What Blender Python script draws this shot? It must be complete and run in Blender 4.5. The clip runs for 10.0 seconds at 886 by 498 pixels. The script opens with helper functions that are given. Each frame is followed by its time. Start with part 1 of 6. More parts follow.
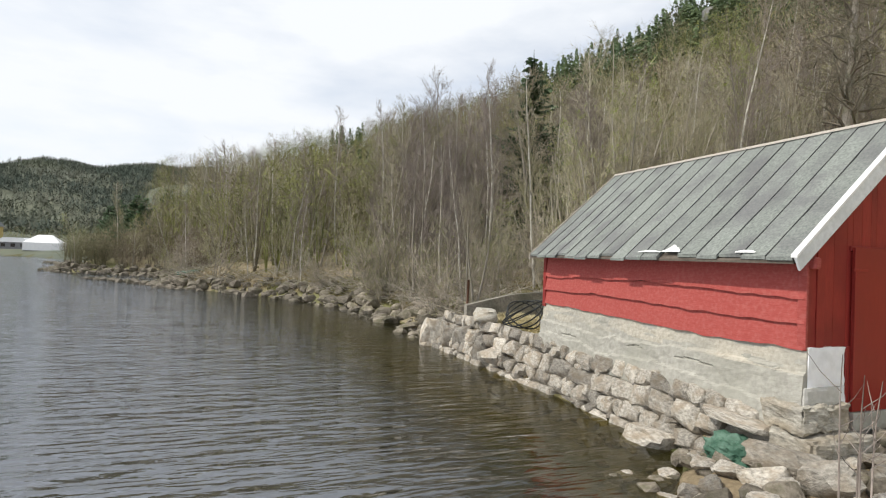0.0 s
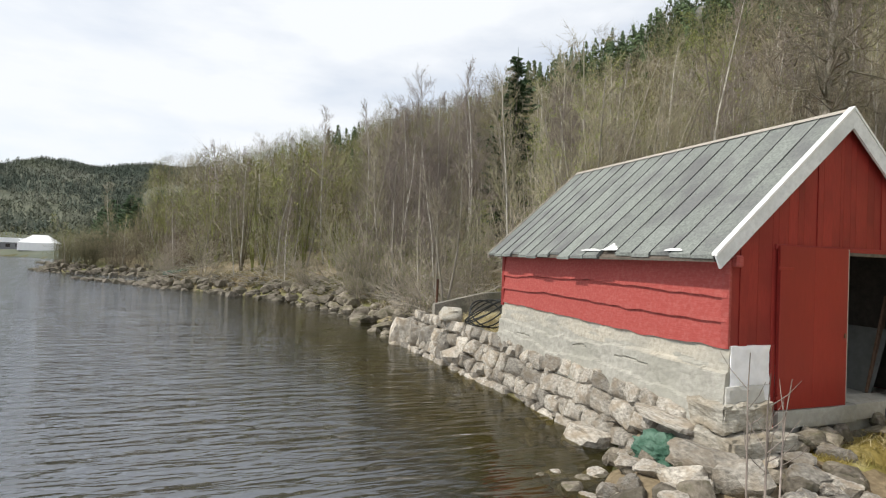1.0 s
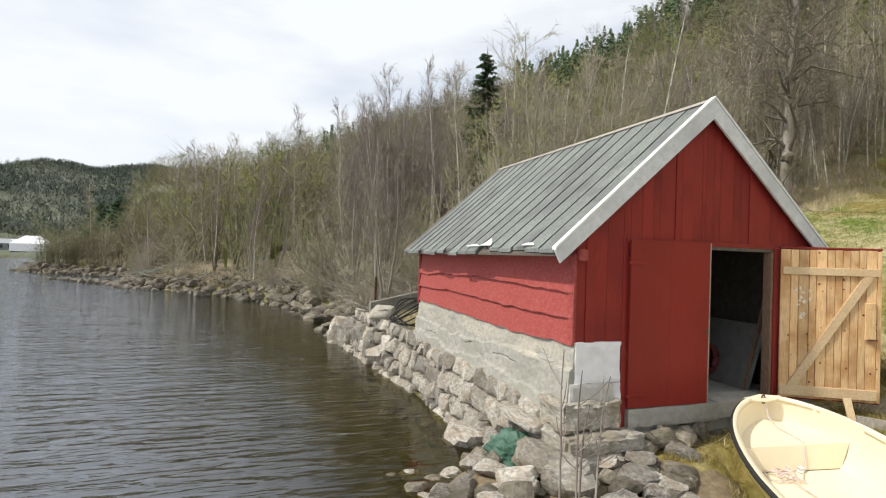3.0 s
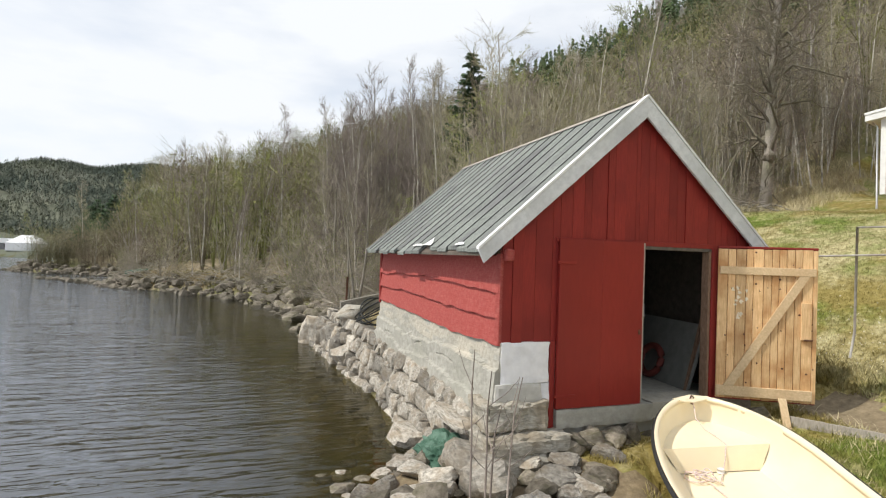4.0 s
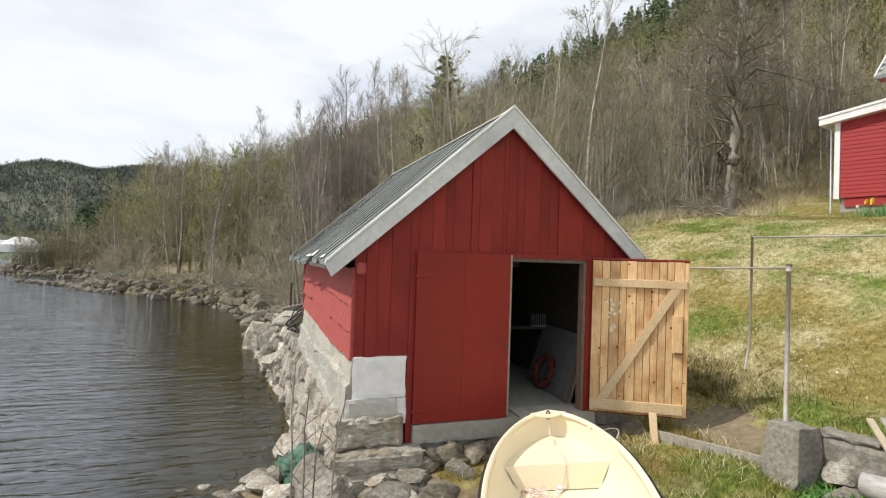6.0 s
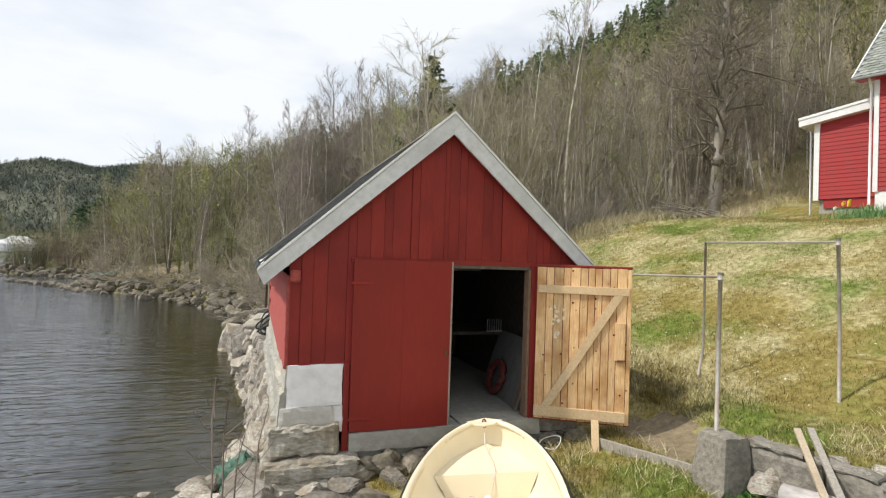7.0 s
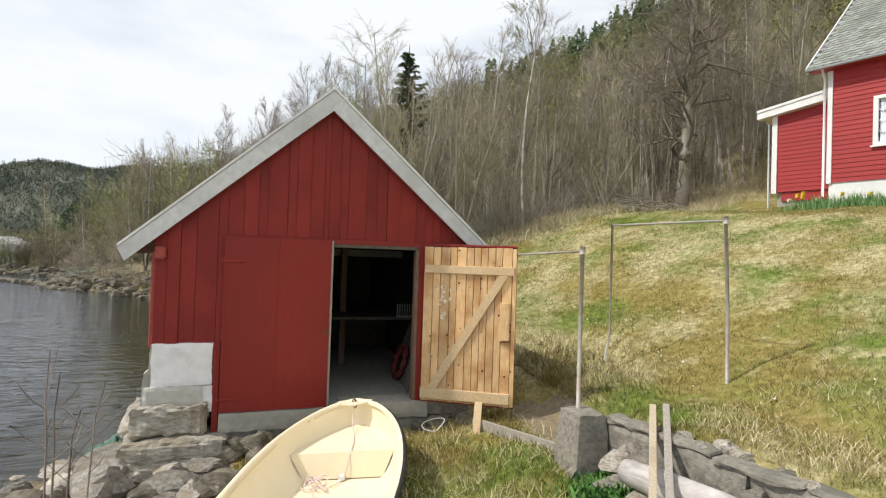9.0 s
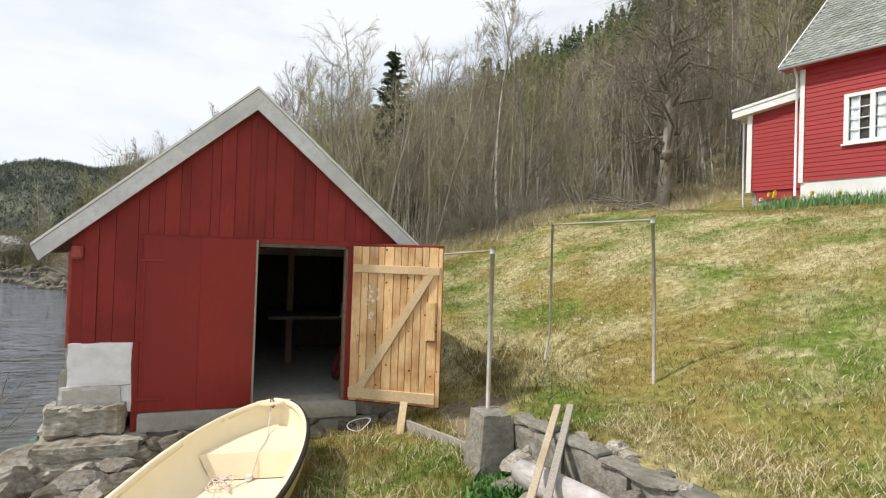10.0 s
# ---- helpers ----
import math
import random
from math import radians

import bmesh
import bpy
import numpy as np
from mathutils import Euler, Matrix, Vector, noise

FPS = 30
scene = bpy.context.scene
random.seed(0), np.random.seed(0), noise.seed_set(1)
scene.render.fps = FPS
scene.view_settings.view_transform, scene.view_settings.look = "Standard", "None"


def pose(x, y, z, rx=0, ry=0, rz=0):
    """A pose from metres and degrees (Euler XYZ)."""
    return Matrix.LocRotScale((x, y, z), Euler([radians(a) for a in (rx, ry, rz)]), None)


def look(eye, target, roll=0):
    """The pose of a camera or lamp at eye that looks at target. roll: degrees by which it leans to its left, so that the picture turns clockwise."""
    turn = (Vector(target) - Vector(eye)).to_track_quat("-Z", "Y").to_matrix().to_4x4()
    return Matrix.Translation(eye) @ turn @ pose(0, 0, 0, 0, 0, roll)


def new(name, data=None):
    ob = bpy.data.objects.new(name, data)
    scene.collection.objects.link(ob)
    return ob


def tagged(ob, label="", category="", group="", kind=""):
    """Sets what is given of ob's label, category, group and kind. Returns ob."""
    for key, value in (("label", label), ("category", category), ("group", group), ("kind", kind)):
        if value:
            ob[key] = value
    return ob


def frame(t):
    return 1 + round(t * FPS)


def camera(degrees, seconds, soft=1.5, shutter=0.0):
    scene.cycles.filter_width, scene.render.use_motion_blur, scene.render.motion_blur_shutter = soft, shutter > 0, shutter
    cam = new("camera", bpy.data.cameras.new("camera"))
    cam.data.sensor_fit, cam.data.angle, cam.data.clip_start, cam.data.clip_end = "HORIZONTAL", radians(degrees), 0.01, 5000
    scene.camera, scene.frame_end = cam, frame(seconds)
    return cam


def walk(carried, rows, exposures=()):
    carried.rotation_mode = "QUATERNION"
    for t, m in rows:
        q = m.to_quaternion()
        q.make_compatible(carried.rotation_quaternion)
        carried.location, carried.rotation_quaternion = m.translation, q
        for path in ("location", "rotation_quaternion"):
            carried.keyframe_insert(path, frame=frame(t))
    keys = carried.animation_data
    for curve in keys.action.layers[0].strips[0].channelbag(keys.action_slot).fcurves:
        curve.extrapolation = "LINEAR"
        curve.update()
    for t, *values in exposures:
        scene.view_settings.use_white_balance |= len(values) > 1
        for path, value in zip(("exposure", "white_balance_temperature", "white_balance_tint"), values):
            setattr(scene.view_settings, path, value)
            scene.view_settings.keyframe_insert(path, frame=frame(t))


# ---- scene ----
cam = camera(78.4, 10.0, soft=1.2)
PATH = [
    (0, (-6.208, -4.569, 2.625), (-5.536, -2.685, 2.658), 2.2),
    (0.5, (-5.818, -4.709, 2.642), (-5.144, -2.826, 2.674), 2.1),
    (1, (-5.335, -4.855, 2.65), (-4.663, -2.972, 2.681), 2.1),
    (1.5, (-4.88, -4.986, 2.659), (-4.209, -3.102, 2.69), 2.0),
    (2, (-4.388, -5.113, 2.663), (-3.719, -3.229, 2.693), 1.9),
    (2.5, (-3.941, -5.217, 2.656), (-3.274, -3.332, 2.686), 1.9),
    (4, (-2.695, -5.567, 2.691), (-2.03, -3.68, 2.718), 1.9),
    (4.5, (-2.312, -5.69, 2.706), (-1.647, -3.804, 2.735), 2.0),
    (5, (-1.876, -5.83, 2.729), (-1.214, -3.943, 2.76), 1.9),
    (5.5, (-1.477, -5.942, 2.792), (-0.817, -4.054, 2.824), 1.9),
    (7, (-0.405, -6.263, 3.011), (0.253, -4.374, 3.036), 1.9),
    (7.5, (-0.097, -6.339, 2.988), (0.562, -4.451, 3.013), 1.9),
    (8, (0.24, -6.419, 2.907), (0.901, -4.531, 2.935), 1.9),
    (8.5, (0.581, -6.507, 2.83), (1.243, -4.62, 2.861), 1.9),
    (9, (0.993, -6.627, 2.779), (1.652, -4.739, 2.811), 1.9),
    (9.5, (1.395, -6.751, 2.79), (2.052, -4.862, 2.82), 1.9),
    (10, (1.867, -6.907, 2.812), (2.52, -5.017, 2.841), 1.9),
]
walk(cam, [(t, look(eye, target, roll)) for t, eye, target, roll in PATH])

# ---- light ----
SUN_TO = Vector((-1.0, 0.10, 1.15)).normalized()
world = bpy.data.worlds.new("sky")
scene.world = world
world.use_nodes = True
wn, wl = world.node_tree.nodes, world.node_tree.links
wn.clear()
w_out = wn.new("ShaderNodeOutputWorld")
w_sky = wn.new("ShaderNodeTexSky")
w_sky.sky_type = "NISHITA"
w_sky.sun_disc = False
w_sky.sun_elevation = radians(49)
w_sky.sun_rotation = radians(-85)
w_blue = wn.new("ShaderNodeBackground")
w_blue.inputs[1].default_value = 0.15
w_cloud = wn.new("ShaderNodeBackground")
w_cloud.inputs[0].default_value = (0.93, 0.96, 1.0, 1)
w_cloud.inputs[1].default_value = 1.03
w_mix = wn.new("ShaderNodeMixShader")
w_tc = wn.new("ShaderNodeTexCoord")
w_map = wn.new("ShaderNodeMapping")
w_map.inputs["Scale"].default_value = (1.0, 1.0, 3.2)
w_map.inputs["Location"].default_value = (0.35, 0.2, 0.1)
w_noise = wn.new("ShaderNodeTexNoise")
w_noise.inputs["Scale"].default_value = 1.9
w_noise.inputs["Detail"].default_value = 6.0
w_noise.inputs["Roughness"].default_value = 0.52
w_ramp = wn.new("ShaderNodeValToRGB")
w_ramp.color_ramp.elements[0].position = 0.36
w_ramp.color_ramp.elements[0].color = (0.56, 0.56, 0.56, 1)
w_ramp.color_ramp.elements[1].position = 0.58
wl.new(w_tc.outputs["Generated"], w_map.inputs["Vector"])
wl.new(w_map.outputs[0], w_noise.inputs["Vector"])
wl.new(w_noise.outputs["Fac"], w_ramp.inputs[0])
wl.new(w_sky.outputs[0], w_blue.inputs[0])
wl.new(w_ramp.outputs[0], w_mix.inputs[0])
wl.new(w_blue.outputs[0], w_mix.inputs[1])
wl.new(w_cloud.outputs[0], w_mix.inputs[2])
wl.new(w_mix.outputs[0], w_out.inputs[0])
sun = new("sun", bpy.data.lights.new("sun", "SUN"))
sun.data.energy = 3.6
sun.data.angle = radians(1.5)
sun.data.color = (1.0, 0.95, 0.86)
sun.matrix_world = look(SUN_TO * 50, (0, 0, 0))


# ---- materials ----
def surf(name, c1, c2, scale=10.0, rough=0.8, bump=0.3, depth=0.01, c3=None, big=0.7, amount=0.5, stretch=(1, 1, 1),
         rand=0.0, metal=0.0, detail=6.0, spec=0.3, island=False):
    """A node material: fine grain between c1 and c2, larger stains towards c3, bump from the grain."""
    m = bpy.data.materials.new(name)
    m.use_nodes = True
    n, l = m.node_tree.nodes, m.node_tree.links
    b = n["Principled BSDF"]
    tc = n.new("ShaderNodeTexCoord")
    info = n.new("ShaderNodeObjectInfo")
    add = n.new("ShaderNodeVectorMath")
    add.operation = "MULTIPLY_ADD"
    add.inputs[1].default_value = (13.1, 7.7, 5.3)
    l.new(info.outputs["Random"], add.inputs[0])
    l.new(tc.outputs["Object"], add.inputs[2])
    mp = n.new("ShaderNodeMapping")
    mp.inputs["Scale"].default_value = stretch
    l.new(add.outputs[0], mp.inputs["Vector"])
    fine = n.new("ShaderNodeTexNoise")
    fine.inputs["Scale"].default_value = scale
    fine.inputs["Detail"].default_value = detail
    fine.inputs["Roughness"].default_value = 0.62
    l.new(mp.outputs[0], fine.inputs["Vector"])
    r = n.new("ShaderNodeValToRGB")
    r.color_ramp.elements[0].position, r.color_ramp.elements[1].position = 0.33, 0.67
    r.color_ramp.elements[0].color, r.color_ramp.elements[1].color = (*c1, 1), (*c2, 1)
    l.new(fine.outputs["Fac"], r.inputs[0])
    col = r.outputs[0]
    if c3:
        lg = n.new("ShaderNodeTexNoise")
        lg.inputs["Scale"].default_value = big
        lg.inputs["Detail"].default_value = 4.0
        l.new(add.outputs[0], lg.inputs["Vector"])
        lr = n.new("ShaderNodeValToRGB")
        lr.color_ramp.elements[0].position, lr.color_ramp.elements[1].position = 0.45, 0.66
        lr.color_ramp.elements[1].color = (amount, amount, amount, 1)
        l.new(lg.outputs["Fac"], lr.inputs[0])
        mx = n.new("ShaderNodeMixRGB")
        l.new(lr.outputs[0], mx.inputs[0])
        l.new(col, mx.inputs[1])
        mx.inputs[2].default_value = (*c3, 1)
        col = mx.outputs[0]
    if rand or island:
        hs = n.new("ShaderNodeHueSaturation")
        mr = n.new("ShaderNodeMapRange")
        mr.inputs["To Min"].default_value, mr.inputs["To Max"].default_value = 1 - rand, 1 + rand
        if island:
            l.new(n.new("ShaderNodeNewGeometry").outputs["Random Per Island"], mr.inputs["Value"])
        else:
            l.new(info.outputs["Random"], mr.inputs["Value"])
        l.new(mr.outputs[0], hs.inputs["Value"])
        l.new(col, hs.inputs["Color"])
        col = hs.outputs[0]
    l.new(col, b.inputs["Base Color"])
    b.inputs["Roughness"].default_value = rough
    b.inputs["Metallic"].default_value = metal
    b.inputs["Specular IOR Level"].default_value = spec
    if bump:
        bp = n.new("ShaderNodeBump")
        bp.inputs["Strength"].default_value = bump
        bp.inputs["Distance"].default_value = depth
        l.new(fine.outputs["Fac"], bp.inputs["Height"])
        l.new(bp.outputs[0], b.inputs["Normal"])
    return m


M_RED = surf("red paint", (0.215, 0.020, 0.016), (0.275, 0.028, 0.022), 14, 0.6, 0.25, 0.004, (0.17, 0.016, 0.014), 1.3, 0.7, (6, 6, 0.5), 0.09)
M_DOORRED = surf("door red paint", (0.235, 0.022, 0.016), (0.26, 0.025, 0.019), 9, 0.55, 0.12, 0.003, (0.2, 0.02, 0.016), 0.9, 0.6, (3, 3, 0.6), 0.03)
M_OLDRED = surf("faded red paint", (0.30, 0.05, 0.043), (0.37, 0.078, 0.066), 22, 0.75, 0.45, 0.006, (0.50, 0.22, 0.185), 20, 0.17, (2, 0.35, 3), 0.07)
M_ROOF = surf("mossy roofing", (0.13, 0.145, 0.132), (0.26, 0.278, 0.255), 30, 0.9, 0.5, 0.007, (0.115, 0.112, 0.118), 1.5, 0.65, (1, 1, 1), 0.10)
M_SEAM = surf("dark seam line", (0.05, 0.05, 0.05), (0.10, 0.10, 0.098), 20, 0.8, 0.3, 0.003)
M_TORN = surf("torn pale felt", (0.62, 0.62, 0.60), (0.8, 0.8, 0.78), 12, 0.8, 0.2)
M_BARGE = surf("weathered white paint", (0.56, 0.57, 0.58), (0.72, 0.73, 0.74), 12, 0.7, 0.25, 0.004, (0.44, 0.45, 0.45), 1.5, 0.6, (1, 1, 1))
M_WHITE = surf("white paint", (0.72, 0.72, 0.71), (0.82, 0.82, 0.81), 7, 0.6, 0.15, 0.003, (0.62, 0.62, 0.60), 1.1, 0.5)
M_CONC = surf("old concrete", (0.30, 0.29, 0.255), (0.42, 0.408, 0.36), 11, 0.9, 0.5, 0.010, (0.30, 0.295, 0.25), 1.1, 0.7)
M_PALECONC = surf("pale patched concrete", (0.46, 0.45, 0.42), (0.60, 0.585, 0.55), 10, 0.9, 0.5, 0.010, (0.40, 0.39, 0.35), 2.0, 0.7)
M_PALEPAINT = surf("flaked pale paint", (0.74, 0.64, 0.48), (0.84, 0.76, 0.60), 20, 0.8, 0.2, 0.002)
M_OLDPINE = surf("weathered pine", (0.40, 0.32, 0.22), (0.56, 0.47, 0.35), 12, 0.8, 0.3, 0.003, (0.3, 0.24, 0.17), 3.0, 0.5, (5, 5, 1), 0.1)
M_DARKCONC = surf("weathered dark concrete", (0.17, 0.155, 0.13), (0.33, 0.305, 0.26), 18, 0.92, 0.9, 0.02, (0.12, 0.12, 0.095), 1.6, 0.7)
M_TANCONC = surf("sandy concrete", (0.36, 0.33, 0.27), (0.52, 0.485, 0.41), 14, 0.92, 0.7, 0.014, (0.33, 0.32, 0.28), 1.2, 0.7)
M_PLASTER = surf("white limewash", (0.76, 0.76, 0.78), (0.86, 0.86, 0.88), 6, 0.85, 0.3, 0.006, (0.42, 0.42, 0.42), 1.8, 0.7)
M_STONE = surf("granite stone", (0.19, 0.175, 0.15), (0.49, 0.455, 0.395), 9, 0.9, 0.9, 0.03, (0.25, 0.20, 0.14), 2.4, 0.7, (1, 1, 1), 0.42)
M_WETSTONE = surf("shore stone", (0.10, 0.085, 0.064), (0.27, 0.238, 0.19), 5, 0.8, 0.8, 0.03, (0.09, 0.085, 0.045), 1.8, 0.7, (1, 1, 1), 0.4)
M_BAND = surf("banded gneiss", (0.25, 0.235, 0.20), (0.53, 0.50, 0.43), 12, 0.9, 0.7, 0.02, (0.24, 0.185, 0.115), 2.6, 0.6, (1, 1, 3.2), 0.15)
M_PINE = surf("bare pine boards", (0.62, 0.375, 0.17), (0.86, 0.60, 0.33), 12, 0.6, 0.3, 0.003, (0.44, 0.20, 0.065), 3.2, 0.7, (9, 9, 0.5), 0.16)
M_PALEPINE = surf("pale pine", (0.58, 0.42, 0.24), (0.74, 0.56, 0.35), 10, 0.65, 0.2, 0.003, (0.5, 0.33, 0.17), 2.0, 0.4, (4, 4, 4), 0.08)
M_GREYWOOD = surf("grey weathered wood", (0.26, 0.235, 0.20), (0.42, 0.385, 0.335), 12, 0.85, 0.35, 0.004, None, stretch=(5, 5, 1), rand=0.15)
M_DARKWOOD = surf("dark wood", (0.075, 0.062, 0.05), (0.13, 0.11, 0.09), 12, 0.9, 0.3, 0.004, rand=0.2)
M_LOG = surf("bleached driftwood", (0.40, 0.37, 0.35), (0.60, 0.57, 0.55), 8, 0.85, 0.4, 0.008, (0.30, 0.27, 0.25), 2.5, 0.5, (1, 1, 5))
M_CREAM = surf("cream gelcoat", (0.80, 0.70, 0.50), (0.84, 0.75, 0.55), 3, 0.35, 0.03, 0.002, (0.78, 0.68, 0.49), 2.0, 0.5, spec=0.5)
M_YELLOW = surf("yellow gelcoat", (0.62, 0.50, 0.16), (0.68, 0.56, 0.2), 4, 0.4, 0.05, 0.002, (0.5, 0.42, 0.16), 2.0, 0.5, spec=0.5)
M_RUBBER = surf("black rubber", (0.018, 0.018, 0.018), (0.035, 0.034, 0.032), 20, 0.7, 0.1)
M_ROPE = surf("faded rope", (0.55, 0.40, 0.37), (0.78, 0.68, 0.64), 60, 0.9, 0.4, 0.002)
M_PIPE = surf("galvanised pipe", (0.33, 0.31, 0.28), (0.46, 0.44, 0.40), 20, 0.6, 0.1, 0.002, (0.30, 0.22, 0.16), 4.0, 0.5, metal=0.3)
M_RUST = surf("rusty iron", (0.09, 0.045, 0.028), (0.16, 0.08, 0.05), 20, 0.85, 0.3, 0.003)
M_TARP = surf("green net", (0.022, 0.065, 0.042), (0.06, 0.135, 0.09), 30, 0.6, 0.6, 0.008, (0.17, 0.27, 0.21), 6.0, 0.45)
M_HOSE = surf("black hose", (0.02, 0.022, 0.022), (0.035, 0.038, 0.036), 20, 0.5, 0.0)
M_GREEN = surf("fresh green leaves", (0.05, 0.15, 0.03), (0.11, 0.24, 0.05), 6, 0.7, 0, rand=0.25, island=True)


def lawn(name, spread, bump):
    """Turf in patches: straw, yellow-brown moss and green, the same patches on soil and blades."""
    m = bpy.data.materials.new(name)
    m.use_nodes = True
    n, l = m.node_tree.nodes, m.node_tree.links
    b = n["Principled BSDF"]
    b.inputs["Roughness"].default_value = 0.95
    b.inputs["Specular IOR Level"].default_value = 0.15
    tc = n.new("ShaderNodeTexCoord")

    def field(scale, detail, lo, hi, shift):
        mp = n.new("ShaderNodeMapping")
        mp.inputs["Location"].default_value = shift
        mp.inputs["Scale"].default_value = (1, 1, 0.3)
        l.new(tc.outputs["Object"], mp.inputs["Vector"])
        z = n.new("ShaderNodeTexNoise")
        z.inputs["Scale"].default_value = scale
        z.inputs["Detail"].default_value = detail
        z.inputs["Roughness"].default_value = 0.65
        l.new(mp.outputs[0], z.inputs["Vector"])
        r = n.new("ShaderNodeMapRange")
        r.inputs["From Min"].default_value, r.inputs["From Max"].default_value = lo, hi
        l.new(z.outputs["Fac"], r.inputs["Value"])
        return r.outputs[0], z

    def blend(fac, one, two):
        x = n.new("ShaderNodeMixRGB")
        l.new(fac, x.inputs[0])
        for sock, val in ((x.inputs[1], one), (x.inputs[2], two)):
            if isinstance(val, tuple):
                sock.default_value = (*val, 1)
            else:
                l.new(val, sock)
        return x.outputs[0]

    fine, fz = field(9, 6, 0.35, 0.68, (3, 1, 0))
    straw = blend(fine, (0.24, 0.205, 0.09), (0.60, 0.54, 0.315))
    moss = blend(fine, (0.175, 0.14, 0.04), (0.35, 0.285, 0.10))
    green = blend(fine, (0.085, 0.12, 0.018), (0.21, 0.265, 0.06))
    col = blend(field(0.42, 7, 0.42, 0.54, (0, 0, 0))[0], straw, moss)
    col = blend(field(0.5, 7, 0.49, 0.64, (17, 5, 0))[0], col, green)
    col = blend(field(1.6, 5, 0.56, 0.70, (5, 31, 0))[0], col, straw)
    hs = n.new("ShaderNodeHueSaturation")
    mr = n.new("ShaderNodeMapRange")
    mr.inputs["To Min"].default_value, mr.inputs["To Max"].default_value = 1 - spread, 1 + spread
    l.new(n.new("ShaderNodeNewGeometry").outputs["Random Per Island"], mr.inputs["Value"])
    l.new(mr.outputs[0], hs.inputs["Value"])
    l.new(col, hs.inputs["Color"])
    l.new(hs.outputs[0], b.inputs["Base Color"])
    if bump:
        bp = n.new("ShaderNodeBump")
        bp.inputs["Strength"].default_value = 0.9
        bp.inputs["Distance"].default_value = bump
        l.new(fz.outputs["Fac"], bp.inputs["Height"])
        l.new(bp.outputs[0], b.inputs["Normal"])
    return m


M_GRASS = lawn("mossy lawn turf", 0.0, 0.06)
M_BLADE = lawn("lawn blades", 0.35, 0.0)
M_LEAF = surf("daffodil leaves", (0.09, 0.20, 0.065), (0.19, 0.32, 0.12), 6, 0.6, 0, rand=0.25, island=True)
M_STRAW = surf("pale straw", (0.46, 0.40, 0.24), (0.60, 0.53, 0.34), 8, 0.9, 0, rand=0.2, island=True)
M_SOIL = surf("bare soil", (0.15, 0.115, 0.07), (0.27, 0.215, 0.135), 12, 0.95, 0.8, 0.03)
M_BARK = surf("grey brown bark", (0.21, 0.185, 0.155), (0.40, 0.365, 0.315), 16, 0.9, 0.4, 0.01, (0.17, 0.17, 0.09), 1.2, 0.6, (3, 3, 1), 0.25)
M_BIRCH = surf("pale birch bark", (0.43, 0.405, 0.36), (0.68, 0.645, 0.58), 5, 0.85, 0.3, 0.006, (0.14, 0.12, 0.10), 2.4, 0.7, (1, 1, 4), 0.15)
M_TWIG = surf("bare twigs", (0.22, 0.19, 0.135), (0.46, 0.415, 0.325), 1.5, 0.9, 0, c3=(0.29, 0.28, 0.14), big=0.5, amount=0.7, rand=0.42)
# birch twigs are dark; darkened here too for backlit crowns against the sky
M_DARKTWIG = surf("darkened twigs", (0.165, 0.137, 0.117), (0.30, 0.255, 0.225), 1.5, 0.9, 0, rand=0.2)
M_PALETWIG = surf("pale twigs", (0.29, 0.25, 0.20), (0.45, 0.395, 0.325), 1.5, 0.9, 0, rand=0.2)
M_STEM = surf("sapling bark", (0.30, 0.265, 0.215), (0.50, 0.46, 0.39), 3, 0.9, 0, c3=(0.22, 0.2, 0.13), big=0.8, amount=0.6, rand=0.3, island=True)
M_BUD = surf("young leaves", (0.20, 0.245, 0.055), (0.32, 0.36, 0.10), 2.0, 0.8, 0, rand=0.25, island=True)
M_OAK = surf("dark oak bark", (0.12, 0.10, 0.075), (0.25, 0.22, 0.175), 10, 0.92, 0.6, 0.02, (0.15, 0.15, 0.09), 1.0, 0.6, (2, 2, 1))
M_NEEDLE = surf("spruce needles", (0.042, 0.074, 0.038), (0.095, 0.145, 0.07), 2.0, 0.85, 0, rand=0.35, island=True)
M_PINENEEDLE = surf("far conifers", (0.058, 0.092, 0.045), (0.125, 0.172, 0.083), 0.3, 0.9, 0, c3=(0.08, 0.10, 0.03), big=0.1, amount=0.6, rand=0.4, island=True)
M_FARTWIG = surf("far bare crowns", (0.115, 0.09, 0.065), (0.36, 0.31, 0.225), 0.5, 0.95, 0, c3=(0.17, 0.19, 0.07), big=0.045, amount=0.8, rand=0.5, island=True)
M_FARGREEN = surf("far budding crowns", (0.10, 0.115, 0.035), (0.33, 0.335, 0.12), 0.5, 0.95, 0, c3=(0.20, 0.16, 0.09), big=0.06, amount=0.6, rand=0.5, island=True)
# far hill colours carry a slight bluish tint in place of haze
M_HILLFIR = surf("hazed far hill conifers", (0.075, 0.094, 0.076), (0.105, 0.128, 0.10), 0.05, 0.95, 0, c3=(0.12, 0.13, 0.10), big=0.012, amount=0.8, rand=0.10, island=True)
M_HILLWOOD = surf("hazed far hill bare woods", (0.115, 0.122, 0.094), (0.15, 0.152, 0.118), 0.05, 0.95, 0, c3=(0.12, 0.135, 0.09), big=0.012, amount=0.8, rand=0.12, island=True)
M_BANK = surf("bank grass", (0.17, 0.13, 0.065), (0.32, 0.26, 0.14), 1.4, 0.9, 0, c3=(0.14, 0.15, 0.045), big=0.5, amount=0.8, rand=0.4, island=True)
M_BROWNWOOD = surf("brown old wood", (0.16, 0.095, 0.06), (0.27, 0.175, 0.12), 12, 0.85, 0.3, 0.004, stretch=(4, 4, 1), rand=0.1)
M_SCREE = surf("grey cliff", (0.20, 0.20, 0.18), (0.36, 0.35, 0.33), 2, 0.9, 0.6, 0.1)
